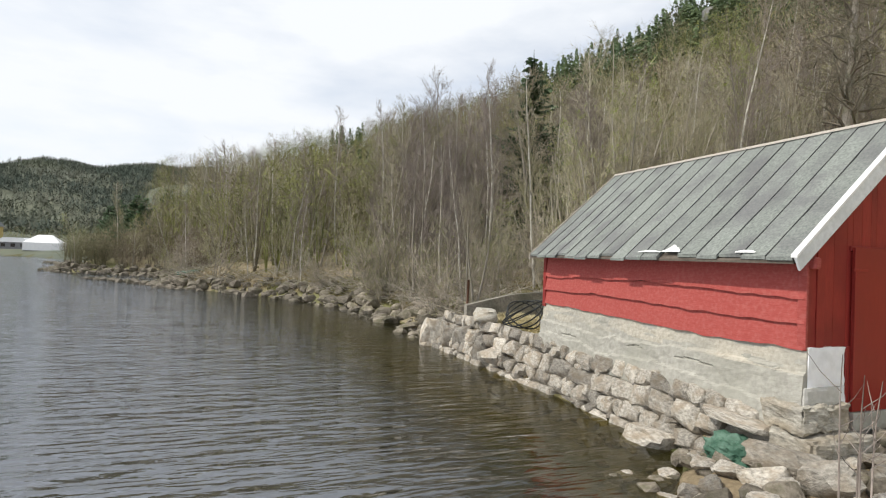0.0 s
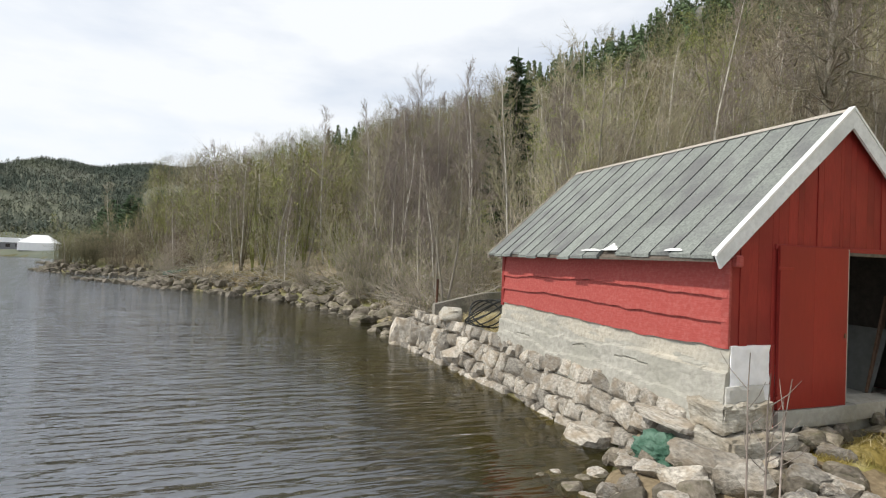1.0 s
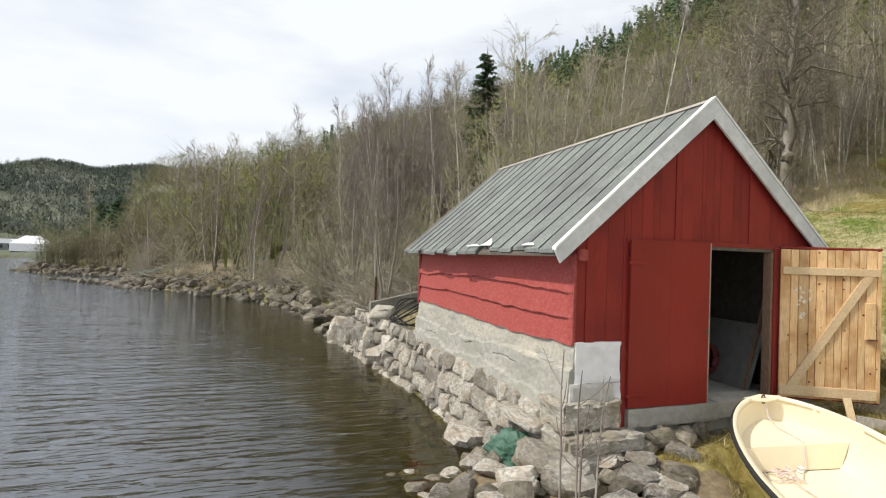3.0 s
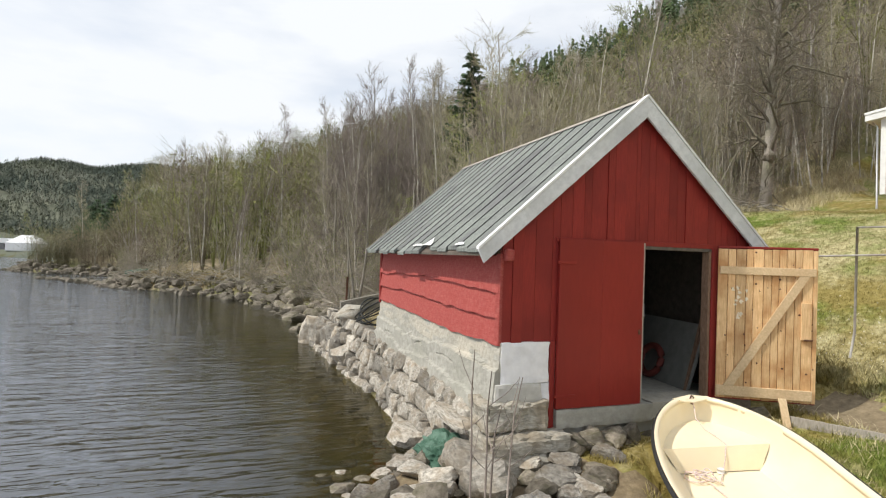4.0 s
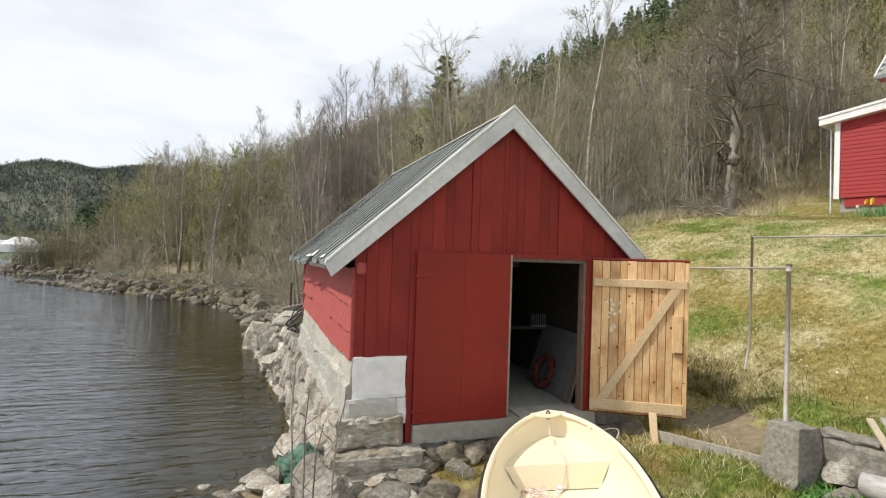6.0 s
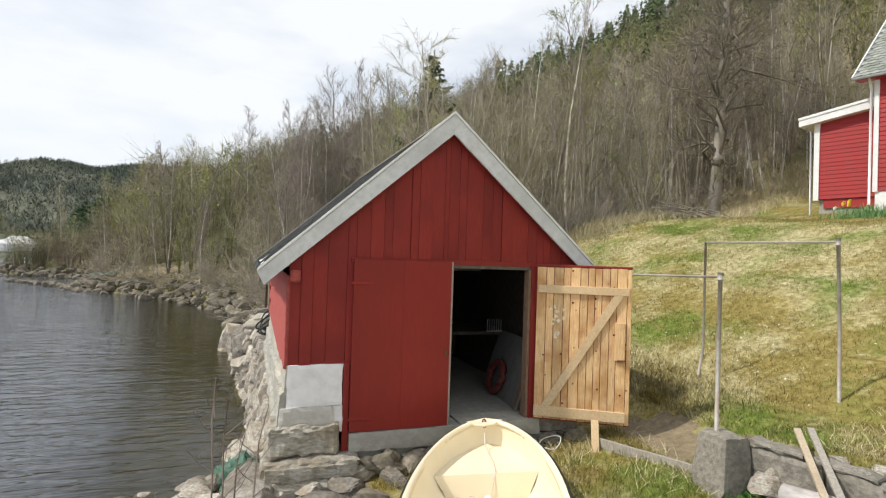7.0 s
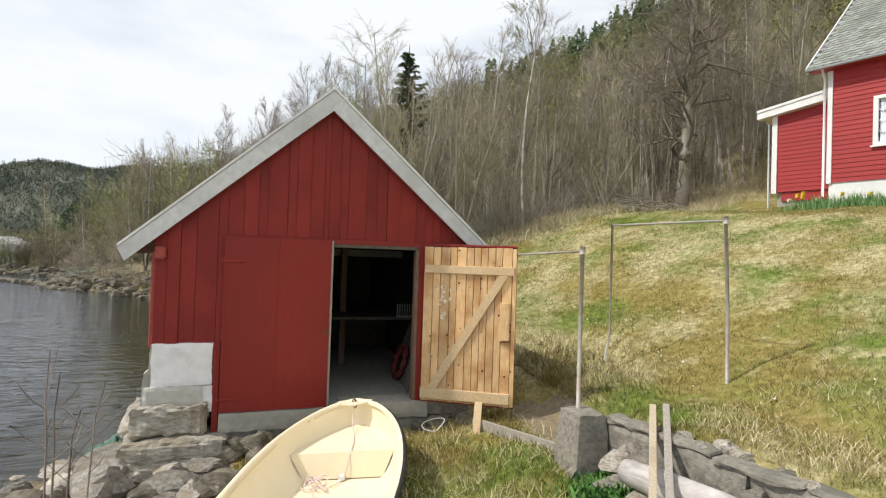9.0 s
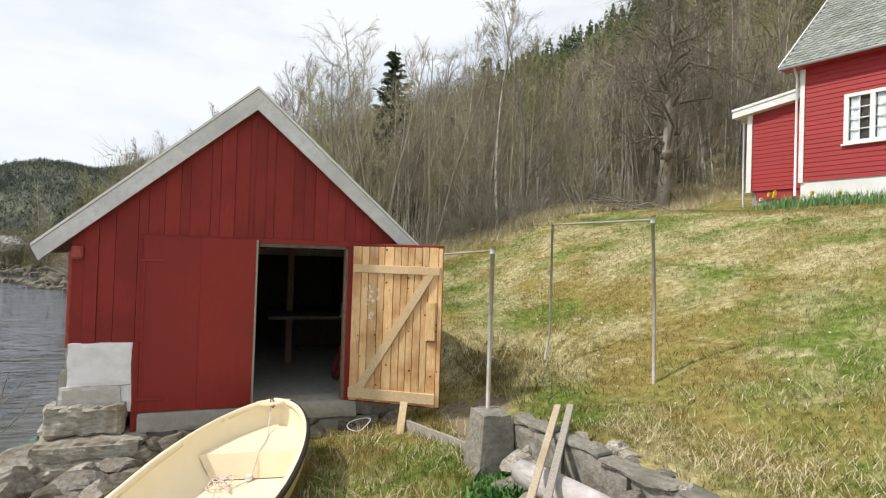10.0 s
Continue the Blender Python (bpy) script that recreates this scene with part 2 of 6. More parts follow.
M_CLAP = surf("house red paint", (0.30, 0.028, 0.030), (0.36, 0.038, 0.038), 9, 0.6, 0.15, 0.003, (0.32, 0.03, 0.03), 1.0, 0.5, (1, 1, 5), 0.06)
M_SLATE = surf("pale slate", (0.21, 0.222, 0.20), (0.34, 0.355, 0.325), 9, 0.8, 0.3, 0.006, (0.20, 0.22, 0.17), 1.0, 0.6, rand=0.22, island=True)
M_CURTAIN = surf("white curtain", (0.6, 0.62, 0.64), (0.75, 0.76, 0.78), 4, 0.9, 0.0, stretch=(8, 8, 1))
# near-black colour that stands for unlit rooms behind windows
M_DARK = surf("dark interior", (0.03, 0.027, 0.024), (0.06, 0.052, 0.045), 4, 0.95, 0.2)
M_TENT = surf("white tent cloth", (0.78, 0.78, 0.8), (0.85, 0.85, 0.86), 2, 0.7, 0.0)
M_OCHRE = surf("ochre wall", (0.5, 0.38, 0.16), (0.58, 0.45, 0.2), 3, 0.8, 0.0)
M_GREYROOF = surf("grey far roof", (0.16, 0.16, 0.17), (0.22, 0.22, 0.23), 3, 0.8, 0.0)
M_FLOWER = surf("yellow petals", (0.8, 0.52, 0.03), (0.85, 0.62, 0.06), 5, 0.6, 0)
M_PETAL = surf("white petals", (0.75, 0.73, 0.6), (0.82, 0.8, 0.68), 5, 0.7, 0)
M_STEEL = surf("grey steel", (0.36, 0.37, 0.38), (0.48, 0.49, 0.5), 10, 0.5, 0.0, metal=0.5)
M_CRATE = surf("dull red plastic", (0.14, 0.032, 0.026), (0.19, 0.045, 0.036), 8, 0.6, 0.1)
M_PANEL = surf("grey board", (0.15, 0.153, 0.142), (0.205, 0.21, 0.195), 6, 0.8, 0.1)

# window glass
M_GLASS = bpy.data.materials.new("window glass")
M_GLASS.use_nodes = True
_n = M_GLASS.node_tree.nodes["Principled BSDF"]
_n.inputs["Base Color"].default_value = (0.9, 0.93, 0.95, 1)
_n.inputs["Roughness"].default_value = 0.03
_n.inputs["Transmission Weight"].default_value = 1.0
_n.inputs["IOR"].default_value = 1.2

# lake water: see-through brown body under a rippled gloss
M_WATER = bpy.data.materials.new("lake water")
M_WATER.use_nodes = True
_t = M_WATER.node_tree
_n, _l = _t.nodes, _t.links
_n.clear()
_o = _n.new("ShaderNodeOutputMaterial")
_fr = _n.new("ShaderNodeFresnel")
_body = _n.new("ShaderNodeBsdfDiffuse")
_body.inputs["Color"].default_value = (0.058, 0.050, 0.017, 1)
_tr = _n.new("ShaderNodeBsdfTransparent")
_tr.inputs["Color"].default_value = (0.62, 0.57, 0.32, 1)
_under = _n.new("ShaderNodeMixShader")
_under.inputs[0].default_value = 0.62
_gl = _n.new("ShaderNodeBsdfGlossy")
_gl.inputs["Roughness"].default_value = 0.03
# bluish tint put into the gloss for the blue of the mirrored sky
_gl.inputs["Color"].default_value = (0.89, 0.92, 1.0, 1)
_top = _n.new("ShaderNodeMixShader")
_tc = _n.new("ShaderNodeTexCoord")
_ripples = []
for _sc, _str, _rot, _w in ((1.55, (0.6, 2.8, 1), -14, 1.2), (4.0, (0.8, 2.4, 1), -24, 0.28), (0.22, (1.0, 2.0, 1), 10, 1.6)):
    _m = _n.new("ShaderNodeMapping")
    _m.inputs["Rotation"].default_value = (0, 0, radians(_rot))
    _m.inputs["Scale"].default_value = _str
    _l.new(_tc.outputs["Object"], _m.inputs["Vector"])
    _z = _n.new("ShaderNodeTexNoise")
    _z.inputs["Scale"].default_value = _sc
    _z.inputs["Detail"].default_value = 2.0
    _z.inputs["Distortion"].default_value = 0.5
    _l.new(_m.outputs[0], _z.inputs["Vector"])
    _x = _n.new("ShaderNodeMath")
    _x.operation = "MULTIPLY"
    _x.inputs[1].default_value = _w
    _l.new(_z.outputs["Fac"], _x.inputs[0])
    _ripples.append(_x)
_s1 = _n.new("ShaderNodeMath")
_s2 = _n.new("ShaderNodeMath")
_l.new(_ripples[0].outputs[0], _s1.inputs[0])
_l.new(_ripples[1].outputs[0], _s1.inputs[1])
_l.new(_s1.outputs[0], _s2.inputs[0])
_l.new(_ripples[2].outputs[0], _s2.inputs[1])
_bp = _n.new("ShaderNodeBump")
_bp.inputs["Strength"].default_value = 1.0
_bp.inputs["Distance"].default_value = 0.06
# sheltered water along the shore lies calmer than the open lake
_sep = _n.new("ShaderNodeSeparateXYZ")
_l.new(_tc.outputs["Object"], _sep.inputs[0])
_off = _n.new("ShaderNodeMath")
_off.operation = "MULTIPLY_ADD"
_off.inputs[1].default_value = 0.12
_l.new(_sep.outputs["Y"], _off.inputs[0])
_l.new(_sep.outputs["X"], _off.inputs[2])
_wind = _n.new("ShaderNodeMapRange")
_wind.inputs["From Min"].default_value, _wind.inputs["From Max"].default_value = -1.0, -6.0
_wind.inputs["To Min"].default_value, _wind.inputs["To Max"].default_value = 0.3, 1.4
_l.new(_off.outputs[0], _wind.inputs["Value"])
_amp = _n.new("ShaderNodeMath")
_amp.operation = "MULTIPLY"
_l.new(_s2.outputs[0], _amp.inputs[0])
_l.new(_wind.outputs[0], _amp.inputs[1])
_l.new(_amp.outputs[0], _bp.inputs["Height"])
for _q in (_fr, _gl):
    _l.new(_bp.outputs[0], _q.inputs["Normal"])
# open lake: paler body and raised IOR stand in for brighter sky reflection; shallows brown
_open = _n.new("ShaderNodeMapRange")
_open.inputs["From Min"].default_value, _open.inputs["From Max"].default_value = -1.9, -5.6
_l.new(_off.outputs[0], _open.inputs["Value"])
_ior = _n.new("ShaderNodeMapRange")
_ior.inputs["From Min"].default_value, _ior.inputs["From Max"].default_value = -1.8, -5.0
_ior.inputs["To Min"].default_value, _ior.inputs["To Max"].default_value = 1.28, 2.85
_l.new(_off.outputs[0], _ior.inputs["Value"])
_l.new(_ior.outputs[0], _fr.inputs["IOR"])
_bc = _n.new("ShaderNodeMixRGB")
_l.new(_open.outputs[0], _bc.inputs[0])
_bc.inputs[1].default_value = (0.034, 0.030, 0.008, 1)
_bc.inputs[2].default_value = (0.085, 0.085, 0.065, 1)
_l.new(_bc.outputs[0], _body.inputs["Color"])
_l.new(_body.outputs[0], _under.inputs[1])
_l.new(_tr.outputs[0], _under.inputs[2])
_l.new(_fr.outputs[0], _top.inputs[0])
_l.new(_under.outputs[0], _top.inputs[1])
_l.new(_gl.outputs[0], _top.inputs[2])
_l.new(_top.outputs[0], _o.inputs["Surface"])


# ---- mesh helpers ----
def part(name, geo, material, parent=None, label=""):
    """Links a bmesh or a mesh as one object, under a thing or a part."""
    if isinstance(geo, bmesh.types.BMesh):
        me = bpy.data.meshes.new(name)
        geo.to_mesh(me)
        geo.free()
    else:
        me = geo
    if not me.materials:
        me.materials.append(material)
    ob = new(name, me)
    if parent is not None:
        ob.parent = parent
    if label:
        ob["label"] = label
    return ob


def thing(name, at, label, category, group="", kind="", rz=0.0):
    ob = new(name)
    ob.empty_display_size = 0.2
    ob.matrix_world = pose(*at, 0, 0, rz)
    return tagged(ob, label, category, group, kind)


def soup(name, v, f, smooth=False):
    me = bpy.data.meshes.new(name)
    me.from_pydata(np.asarray(v, float).tolist(), [], np.asarray(f).tolist() if not isinstance(f, list) else f)
    if smooth:
        me.polygons.foreach_set("use_smooth", np.ones(len(me.polygons), bool))
    me.update()
    return me


def box(bm, x0, x1, y0, y1, z0, z1, bev=0.0, m=None):
    c = Matrix.Translation(((x0 + x1) / 2, (y0 + y1) / 2, (z0 + z1) / 2)) @ Matrix.Diagonal((x1 - x0, y1 - y0, z1 - z0, 1))
    vs = bmesh.ops.create_cube(bm, size=1.0, matrix=(m @ c) if m else c)["verts"]
    if bev:
        es = list({e for v in vs for e in v.link_edges})
        bmesh.ops.bevel(bm, geom=es, offset=bev, segments=1, affect="EDGES")
    return bm


def one_box(*a, **k):
    return box(bmesh.new(), *a, **k)


def prism(pts, y0, y1):
    """A plate from an outline in x and z, between two depths."""
    n = len(pts)
    v = [(x, y0, z) for x, z in pts] + [(x, y1, z) for x, z in pts]
    f = [tuple(range(n)), tuple(range(2 * n - 1, n - 1, -1))] + [(i, i + n, (i + 1) % n + n, (i + 1) % n) for i in range(n)]
    bm = bmesh.new()
    vs = [bm.verts.new(p) for p in v]
    for q in f:
        bm.faces.new([vs[i] for i in q])
    bmesh.ops.recalc_face_normals(bm, faces=bm.faces)
    return bm


def tubes(p0, p1, r0, r1, n=3, cap=False):
    """Many tapered tubes at once: vertices and quads."""
    p0, p1 = np.asarray(p0, float), np.asarray(p1, float)
    r0, r1 = np.asarray(r0, float), np.asarray(r1, float)
    d = p1 - p0
    d /= np.maximum(np.linalg.norm(d, axis=1, keepdims=True), 1e-9)
    ref = np.where(np.abs(d[:, 2:3]) > 0.9, np.array([[1.0, 0, 0]]), np.array([[0, 0, 1.0]]))
    a = np.cross(d, ref)
    a /= np.linalg.norm(a, axis=1, keepdims=True)
    b = np.cross(d, a)
    k = len(p0)
    v = np.zeros((k, 2 * n, 3))
    for i in range(n):
        w = 2 * math.pi * i / n
        o = math.cos(w) * a + math.sin(w) * b
        v[:, i] = p0 + o * r0[:, None]
        v[:, n + i] = p1 + o * r1[:, None]
    base = np.arange(k)[:, None] * 2 * n
    q = [np.stack([base[:, 0] + i, base[:, 0] + (i + 1) % n, base[:, 0] + n + (i + 1) % n, base[:, 0] + n + i], 1) for i in range(n)]
    return v.reshape(-1, 3), np.concatenate(q)


def rough_block(x0, x1, y0, y1, z0, z1, amp=0.012, cell=0.06, seed=0.0, m=None):
    """A block with worn, uneven faces and broken corners."""
    bm = bmesh.new()
    bmesh.ops.create_cube(bm, size=1.0)
    dims = Vector((x1 - x0, y1 - y0, z1 - z0))
    for ax in range(3):
        cuts = min(max(int(dims[ax] / cell), 1), 24)
        es = [e for e in bm.edges if abs(e.verts[0].co[ax] - e.verts[1].co[ax]) > 0.9]
        bmesh.ops.subdivide_edges(bm, edges=es, cuts=cuts, use_grid_fill=True)
    mid = Vector(((x0 + x1) / 2, (y0 + y1) / 2, (z0 + z1) / 2))
    for v in bm.verts:
        near = sum(1 for q in v.co if abs(q) > 0.499)
        c = mid + Vector([a * b for a, b in zip(v.co, dims)])
        k = noise.noise(c * 4 + Vector((seed, 0, 0))) + 0.6 * noise.noise(c * 13 + Vector((0, seed, 0)))
        out = Vector([math.copysign(1, q) if abs(q) > 0.499 else 0 for q in v.co])
        c += out * amp * (k - (0.9 if near > 1 else 0.0) * (0.6 + noise.noise(c * 7)))
        v.co = m @ c if m else c
    return bm


def line_tube(pts, r, n=8, name="tube"):
    """One smooth tube along points, closed at both ends."""
    pts = [Vector(p) for p in pts]
    rr = r if isinstance(r, (list, tuple)) else [r] * len(pts)
    v, f = [], []
    for i, p in enumerate(pts):
        d = (pts[min(i + 1, len(pts) - 1)] - pts[max(i - 1, 0)]).normalized()
        a = d.cross(Vector((0, 0, 1)) if abs(d.z) < 0.9 else Vector((1, 0, 0))).normalized()
        b = d.cross(a)
        for k in range(n):
            w = 2 * math.pi * k / n
            v.append(tuple(p + (a * math.cos(w) + b * math.sin(w)) * rr[i]))
        if i:
            for k in range(n):
                f.append((i * n - n + k, i * n - n + (k + 1) % n, i * n + (k + 1) % n, i * n + k))
    f.append(tuple(range(n)))
    f.append(tuple(range(len(pts) * n - 1, len(pts) * n - n - 1, -1)))
    me = bpy.data.meshes.new(name)
    me.from_pydata(v, [], f)
    me.polygons.foreach_set("use_smooth", np.ones(len(me.polygons), bool))
    me.update()
    return me


# ---- the lie of the land ----
SHORE = np.array([(9, -40), (3, -16), (-0.2, -7.5), (-1.5, -3.2), (-1.75, -1.0), (-1.45, 0.5), (-0.52, 1.4), (-0.42, 3), (-0.45, 5),
                  (-0.5, 7.4), (-1.0, 10.2), (-0.95, 11.7), (-0.4, 13.5), (-0.6, 18), (-1.05, 21.4), (-2.8, 24.5), (-3.7, 26.6),
                  (-7, 31), (-11.5, 35.3), (-12.5, 39), (-11, 44), (-14, 50), (-23, 54), (-24, 57), (-19, 62), (-22, 75), (-32, 96),
                  (-45, 114), (-70, 122), (-140, 124), (-1500, 140)], float)


def shore_side(x, y):
    """Distance from the water's edge in metres, positive on land."""
    x, y = np.asarray(x, float), np.asarray(y, float)
    best = np.full(x.shape, 1e9)
    side = np.ones(x.shape)
    for (ax, ay), (bx, by) in zip(SHORE[:-1], SHORE[1:]):
        dx, dy = bx - ax, by - ay
        t = np.clip(((x - ax) * dx + (y - ay) * dy) / (dx * dx + dy * dy), 0, 1)
        d = np.hypot(x - ax - t * dx, y - ay - t * dy)
        s = dx * (y - ay) - dy * (x - ax)
        near = d < best
        side = np.where(near, np.where(s < 0, 1.0, -1.0), side)
        best = np.where(near, d, best)
    return best * side


def step(a, b, v):
    t = np.clip((v - a) / (b - a), 0, 1)
    return t * t * (3 - 2 * t)


def lawn_z(x, y):
    rise = 0.37 * np.clip(x - 6.2, 0, 6.8) + 0.18 * np.clip(x - 13, 0, 8) + np.interp(x, [9, 11, 15, 18], [0.13, 0.13, 0.045, 0.03]) * np.clip(y, 0, 12)
    up = 1.28 + rise
    low = 0.36 + 0.115 * np.clip(x, -1, 4.2) + 0.03 * np.clip(y, -6, 0)
    wall = 4.36 + 0.22 * np.clip(-2.1 - y, 0, 9)
    behind = step(-2.4, -1.4, y)
    edge = wall * (1 - behind) + 4.9 * behind
    soft = 0.05 * (1 - behind) + 0.85 * behind
    k = step(edge - soft, edge + soft, x)
    back = step(-0.2, 6.5, y) * step(-0.3, 0.8, x)
    low = low * (1 - back) + 1.02 * back
    return low * (1 - k) + up * k


def under_boat(x, y):
    """How far along the boat's keel a place lies, and whether the hull covers it."""
    along = -0.408 * (x - 2.143) - 0.913 * (y + 0.572)
    aside = 0.913 * (x - 2.143) - 0.408 * (y + 0.572)
    return along, (along > 0.25) & (along < 3.9) & (np.abs(aside) < 0.60)


def ground_z(x, y):
    x, y = np.asarray(x, float), np.asarray(y, float)
    s = shore_side(x, y)
    steep = np.clip(x - 0.42 * y, 0, 60)
    hill = (0.555 + 0.0028 * steep) * np.clip(s - 18, 0, 400)
    cap = (33 + 0.36 * steep) * (1 - 0.35 * step(120, 210, y))
    q = hill / cap
    hill = cap * q / (1 + q ** 5) ** 0.2
    north = 0.5 * np.clip(s, 0, 1.4) + 0.26 * np.clip(s - 1.4, 0, 3) + 0.19 * np.clip(s - 4, 0, 16) + hill
    away = np.hypot(x + 4, y + 6)
    ridge = np.interp(x, [-260, -210, -150, -80, 0], [46, 53, 66, 72, 70]) + 2 * np.sin(x * 0.11) + 2 * np.sin(x * 0.05 + y * 0.02)
    far = 0.5 * np.clip(s, 0, 2) + 0.06 * np.clip(s - 2, 0, 60) + 1.0 * ridge * step(215, 610, away)
    w = np.maximum(step(-28, -42, x) * step(95, 118, y), step(150, 200, y) * step(20, -20, x - 0.12 * (y - 150)))
    north = north * (1 - w) + far * w
    k = np.maximum(step(9.0, 15.0, y), step(22, 34, x))
    land = lawn_z(x, y) * (1 - k) + north * k
    walled = (y > 0.9) & (y < 11)
    bank = np.where(walled, 6.0 * (s - 0.26), 0.5 * s).clip(0, 4)
    land = np.minimum(land, bank + 0.02 + 9 * (s - 4).clip(0, 900))
    bed = -0.12 - 0.20 * np.clip(-s, 0, 14)
    z = np.where(s > 0, land, bed)
    # the hull has pressed a hollow into the turf
    along, pressed = under_boat(x, y)
    z = np.where(pressed, np.minimum(z, 0.34 - 0.113 * along), z)
    inside = (x > 0.15) & (x < 3.6) & (y > 0.1) & (y < 5.9)
    return np.where(inside, np.minimum(z, 0.6), z)


def gz(x, y):
    return float(ground_z(np.array([x]), np.array([y]))[0])


def rough(x, y):
    """Small humps, larger in the woods."""
    n = np.sin(x * 1.7 + np.sin(y * 1.1) * 1.3) * np.cos(y * 1.5 + np.sin(x * 0.9)) + 0.6 * np.sin(x * 3.9 + y * 2.3) * np.sin(y * 4.3 - x * 1.9)
    big = np.sin(x * 0.21 + 1.3 * np.sin(y * 0.13)) * np.cos(y * 0.17 + 0.5) + 0.5 * np.sin(x * 0.53 + y * 0.31)
    wild = step(10, 60, np.hypot(x - 2, y + 2))
    return 0.042 * n + 1.3 * wild * big * step(6, 40, shore_side(x, y))


def axis(parts):
    out = [np.arange(a, b, d) for a, b, d in parts]
    return np.concatenate(out + [[parts[-1][1]]])


gx = axis([(-1500, -300, 150), (-300, -80, 9), (-80, -20, 2.5), (-20, -6, 0.7), (-6, 9, 0.16), (9, 22, 0.32), (22, 60, 1.4), (60, 150, 4), (150, 500, 30), (500, 1500, 200)])
gy = axis([(-800, -60, 120), (-60, -12, 5), (-12, -5, 0.5), (-5, 9, 0.16), (9, 22, 0.3), (22, 60, 0.8), (60, 130, 2.5), (130, 260, 6), (260, 700, 16), (700, 1800, 200)])
X, Y = np.meshgrid(gx, gy)
Z = ground_z(X, Y)
Z = Z + np.where(Z > 0.25, rough(X, Y), 0.0)
nx, ny = len(gx), len(gy)
idx = np.arange(nx * ny).reshape(ny, nx)
quads = np.stack([idx[:-1, :-1].ravel(), idx[:-1, 1:].ravel(), idx[1:, 1:].ravel(), idx[1:, :-1].ravel()], 1)
ground_me = soup("ground", np.stack([X.ravel(), Y.ravel(), Z.ravel()], 1), quads, True)
M_FOREST = surf("leaf litter", (0.18, 0.145, 0.09), (0.35, 0.29, 0.19), 5, 0.95, 0.9, 0.05, (0.13, 0.14, 0.05), 0.25, 0.8)
M_BED = surf("silty lake bed", (0.05, 0.045, 0.018), (0.20, 0.175, 0.085), 3, 0.9, 0.4, 0.03, (0.06, 0.065, 0.02), 0.7, 0.9)
# coloured to match the haze-tinted trees of the far hill
M_HILLFLOOR = surf("hazed far hillside undergrowth", (0.085, 0.10, 0.075), (0.13, 0.14, 0.105), 0.3, 0.95, 0, c3=(0.15, 0.155, 0.10), big=0.02, amount=0.7)
for _m in (M_GRASS, M_FOREST, M_BED, M_SOIL, M_HILLFLOOR):
    ground_me.materials.append(_m)
cx, cy = (X[:-1, :-1] + X[1:, 1:]) / 2, (Y[:-1, :-1] + Y[1:, 1:]) / 2
cz = (Z[:-1, :-1] + Z[1:, 1:]) / 2
edge_y = 9.0 + 0.25 * np.clip(cx - 12, 0, 40) + 0.6 * np.sin(cx * 1.3)
wood = (cy > edge_y) | (cx > 60)
kind_of = np.where(cz < 0.04, 2, np.where(wood, 1, 0))
soil = (np.abs(cx - 4.45) < 0.45 + 0.12 * np.sin(cy * 7)) & (np.abs(cy + 0.9) < 0.6 + 0.1 * np.sin(cx * 9))
soil |= (cx < 1.05 + 0.25 * np.sin(cy * 4)) & (cy < 0.2) & (cy > -7)
soil |= (cx < 0.3) & (cy < 6.4)
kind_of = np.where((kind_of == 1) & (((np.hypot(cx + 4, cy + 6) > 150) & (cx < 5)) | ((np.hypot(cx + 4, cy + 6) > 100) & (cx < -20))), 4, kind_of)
kind_of = np.where(soil & (kind_of == 0), 3, kind_of)
ground_me.polygons.foreach_set("material_index", kind_of.ravel().astype(np.int32))
tagged(part("ground", ground_me, M_GRASS), "grassy and wooded ground rising from the lake shore", "ground", kind="structure")

wx = np.array([-1500, -200, -60, -20, -6, 0, 6, 15.0])
wy = np.array([-800, -60, -12, 0, 20, 60, 130.0])
WX, WY = np.meshgrid(wx, wy)
wi = np.arange(WX.size).reshape(WX.shape)
wq = np.stack([wi[:-1, :-1].ravel(), wi[:-1, 1:].ravel(), wi[1:, 1:].ravel(), wi[1:, :-1].ravel()], 1)
tagged(part("water", soup("water", np.stack([WX.ravel(), WY.ravel(), 0 * WX.ravel()], 1), wq), M_WATER),
       "rippled brown-green lake water reflecting a bright sky", "water", kind="structure")

# ---- boathouse ----
RX, RZ, SL = 1.84, 4.72, 0.886          # ridge, its height, the roof's slope
XR, YB = 3.68, 6.0                       # right wall, back wall


def roof_z(x):
    return RZ - abs(x - RX) * SL


hut = thing("boathouse", (0, 0, 0), "red wooden boathouse with grey roof on a concrete foundation", "boathouse")
rng = random.Random(4)

# side wall towards the lake: wavy overlapping boards
courses = [(1.70, 2.06), (2.02, 2.37), (2.33, 2.72)]
for k, (za, zb) in enumerate(courses):
    n = 64
    v, f = [], []
    for i in range(n + 1):
        y = 0.01 + (YB - 0.02) * i / n
        wob = 0.022 * noise.noise((y * 1.1, k * 7.3, 0)) + 0.022 * noise.noise((y * 3.7, k * 3.1, 4)) - 0.02 * math.sin(y * 0.9 + k)
        lo, hi = za + wob * (1.3 if k else 1.0), zb
        out = -0.052 - 0.006 * noise.noise((y * 2, k, 9))
        v += [(out, y, lo), (-0.008, y, hi), (0.02, y, hi), (out + 0.028, y, lo)]
        if i:
            a, b = 4 * i - 4, 4 * i
            f += [(a, b, b + 1, a + 1), (a + 1, b + 1, b + 2, a + 2), (a + 2, b + 2, b + 3, a + 3), (a + 3, b + 3, b, a)]
    f += [(0, 1, 2, 3), (4 * n + 3, 4 * n + 2, 4 * n + 1, 4 * n)]
    part("side_board", soup("side_board", v, f), M_OLDRED, hut)
part("corner_board", one_box(-0.045, 0.0, -0.012, 0.10, 1.70, 2.74, 0.006), M_OLDRED, hut)
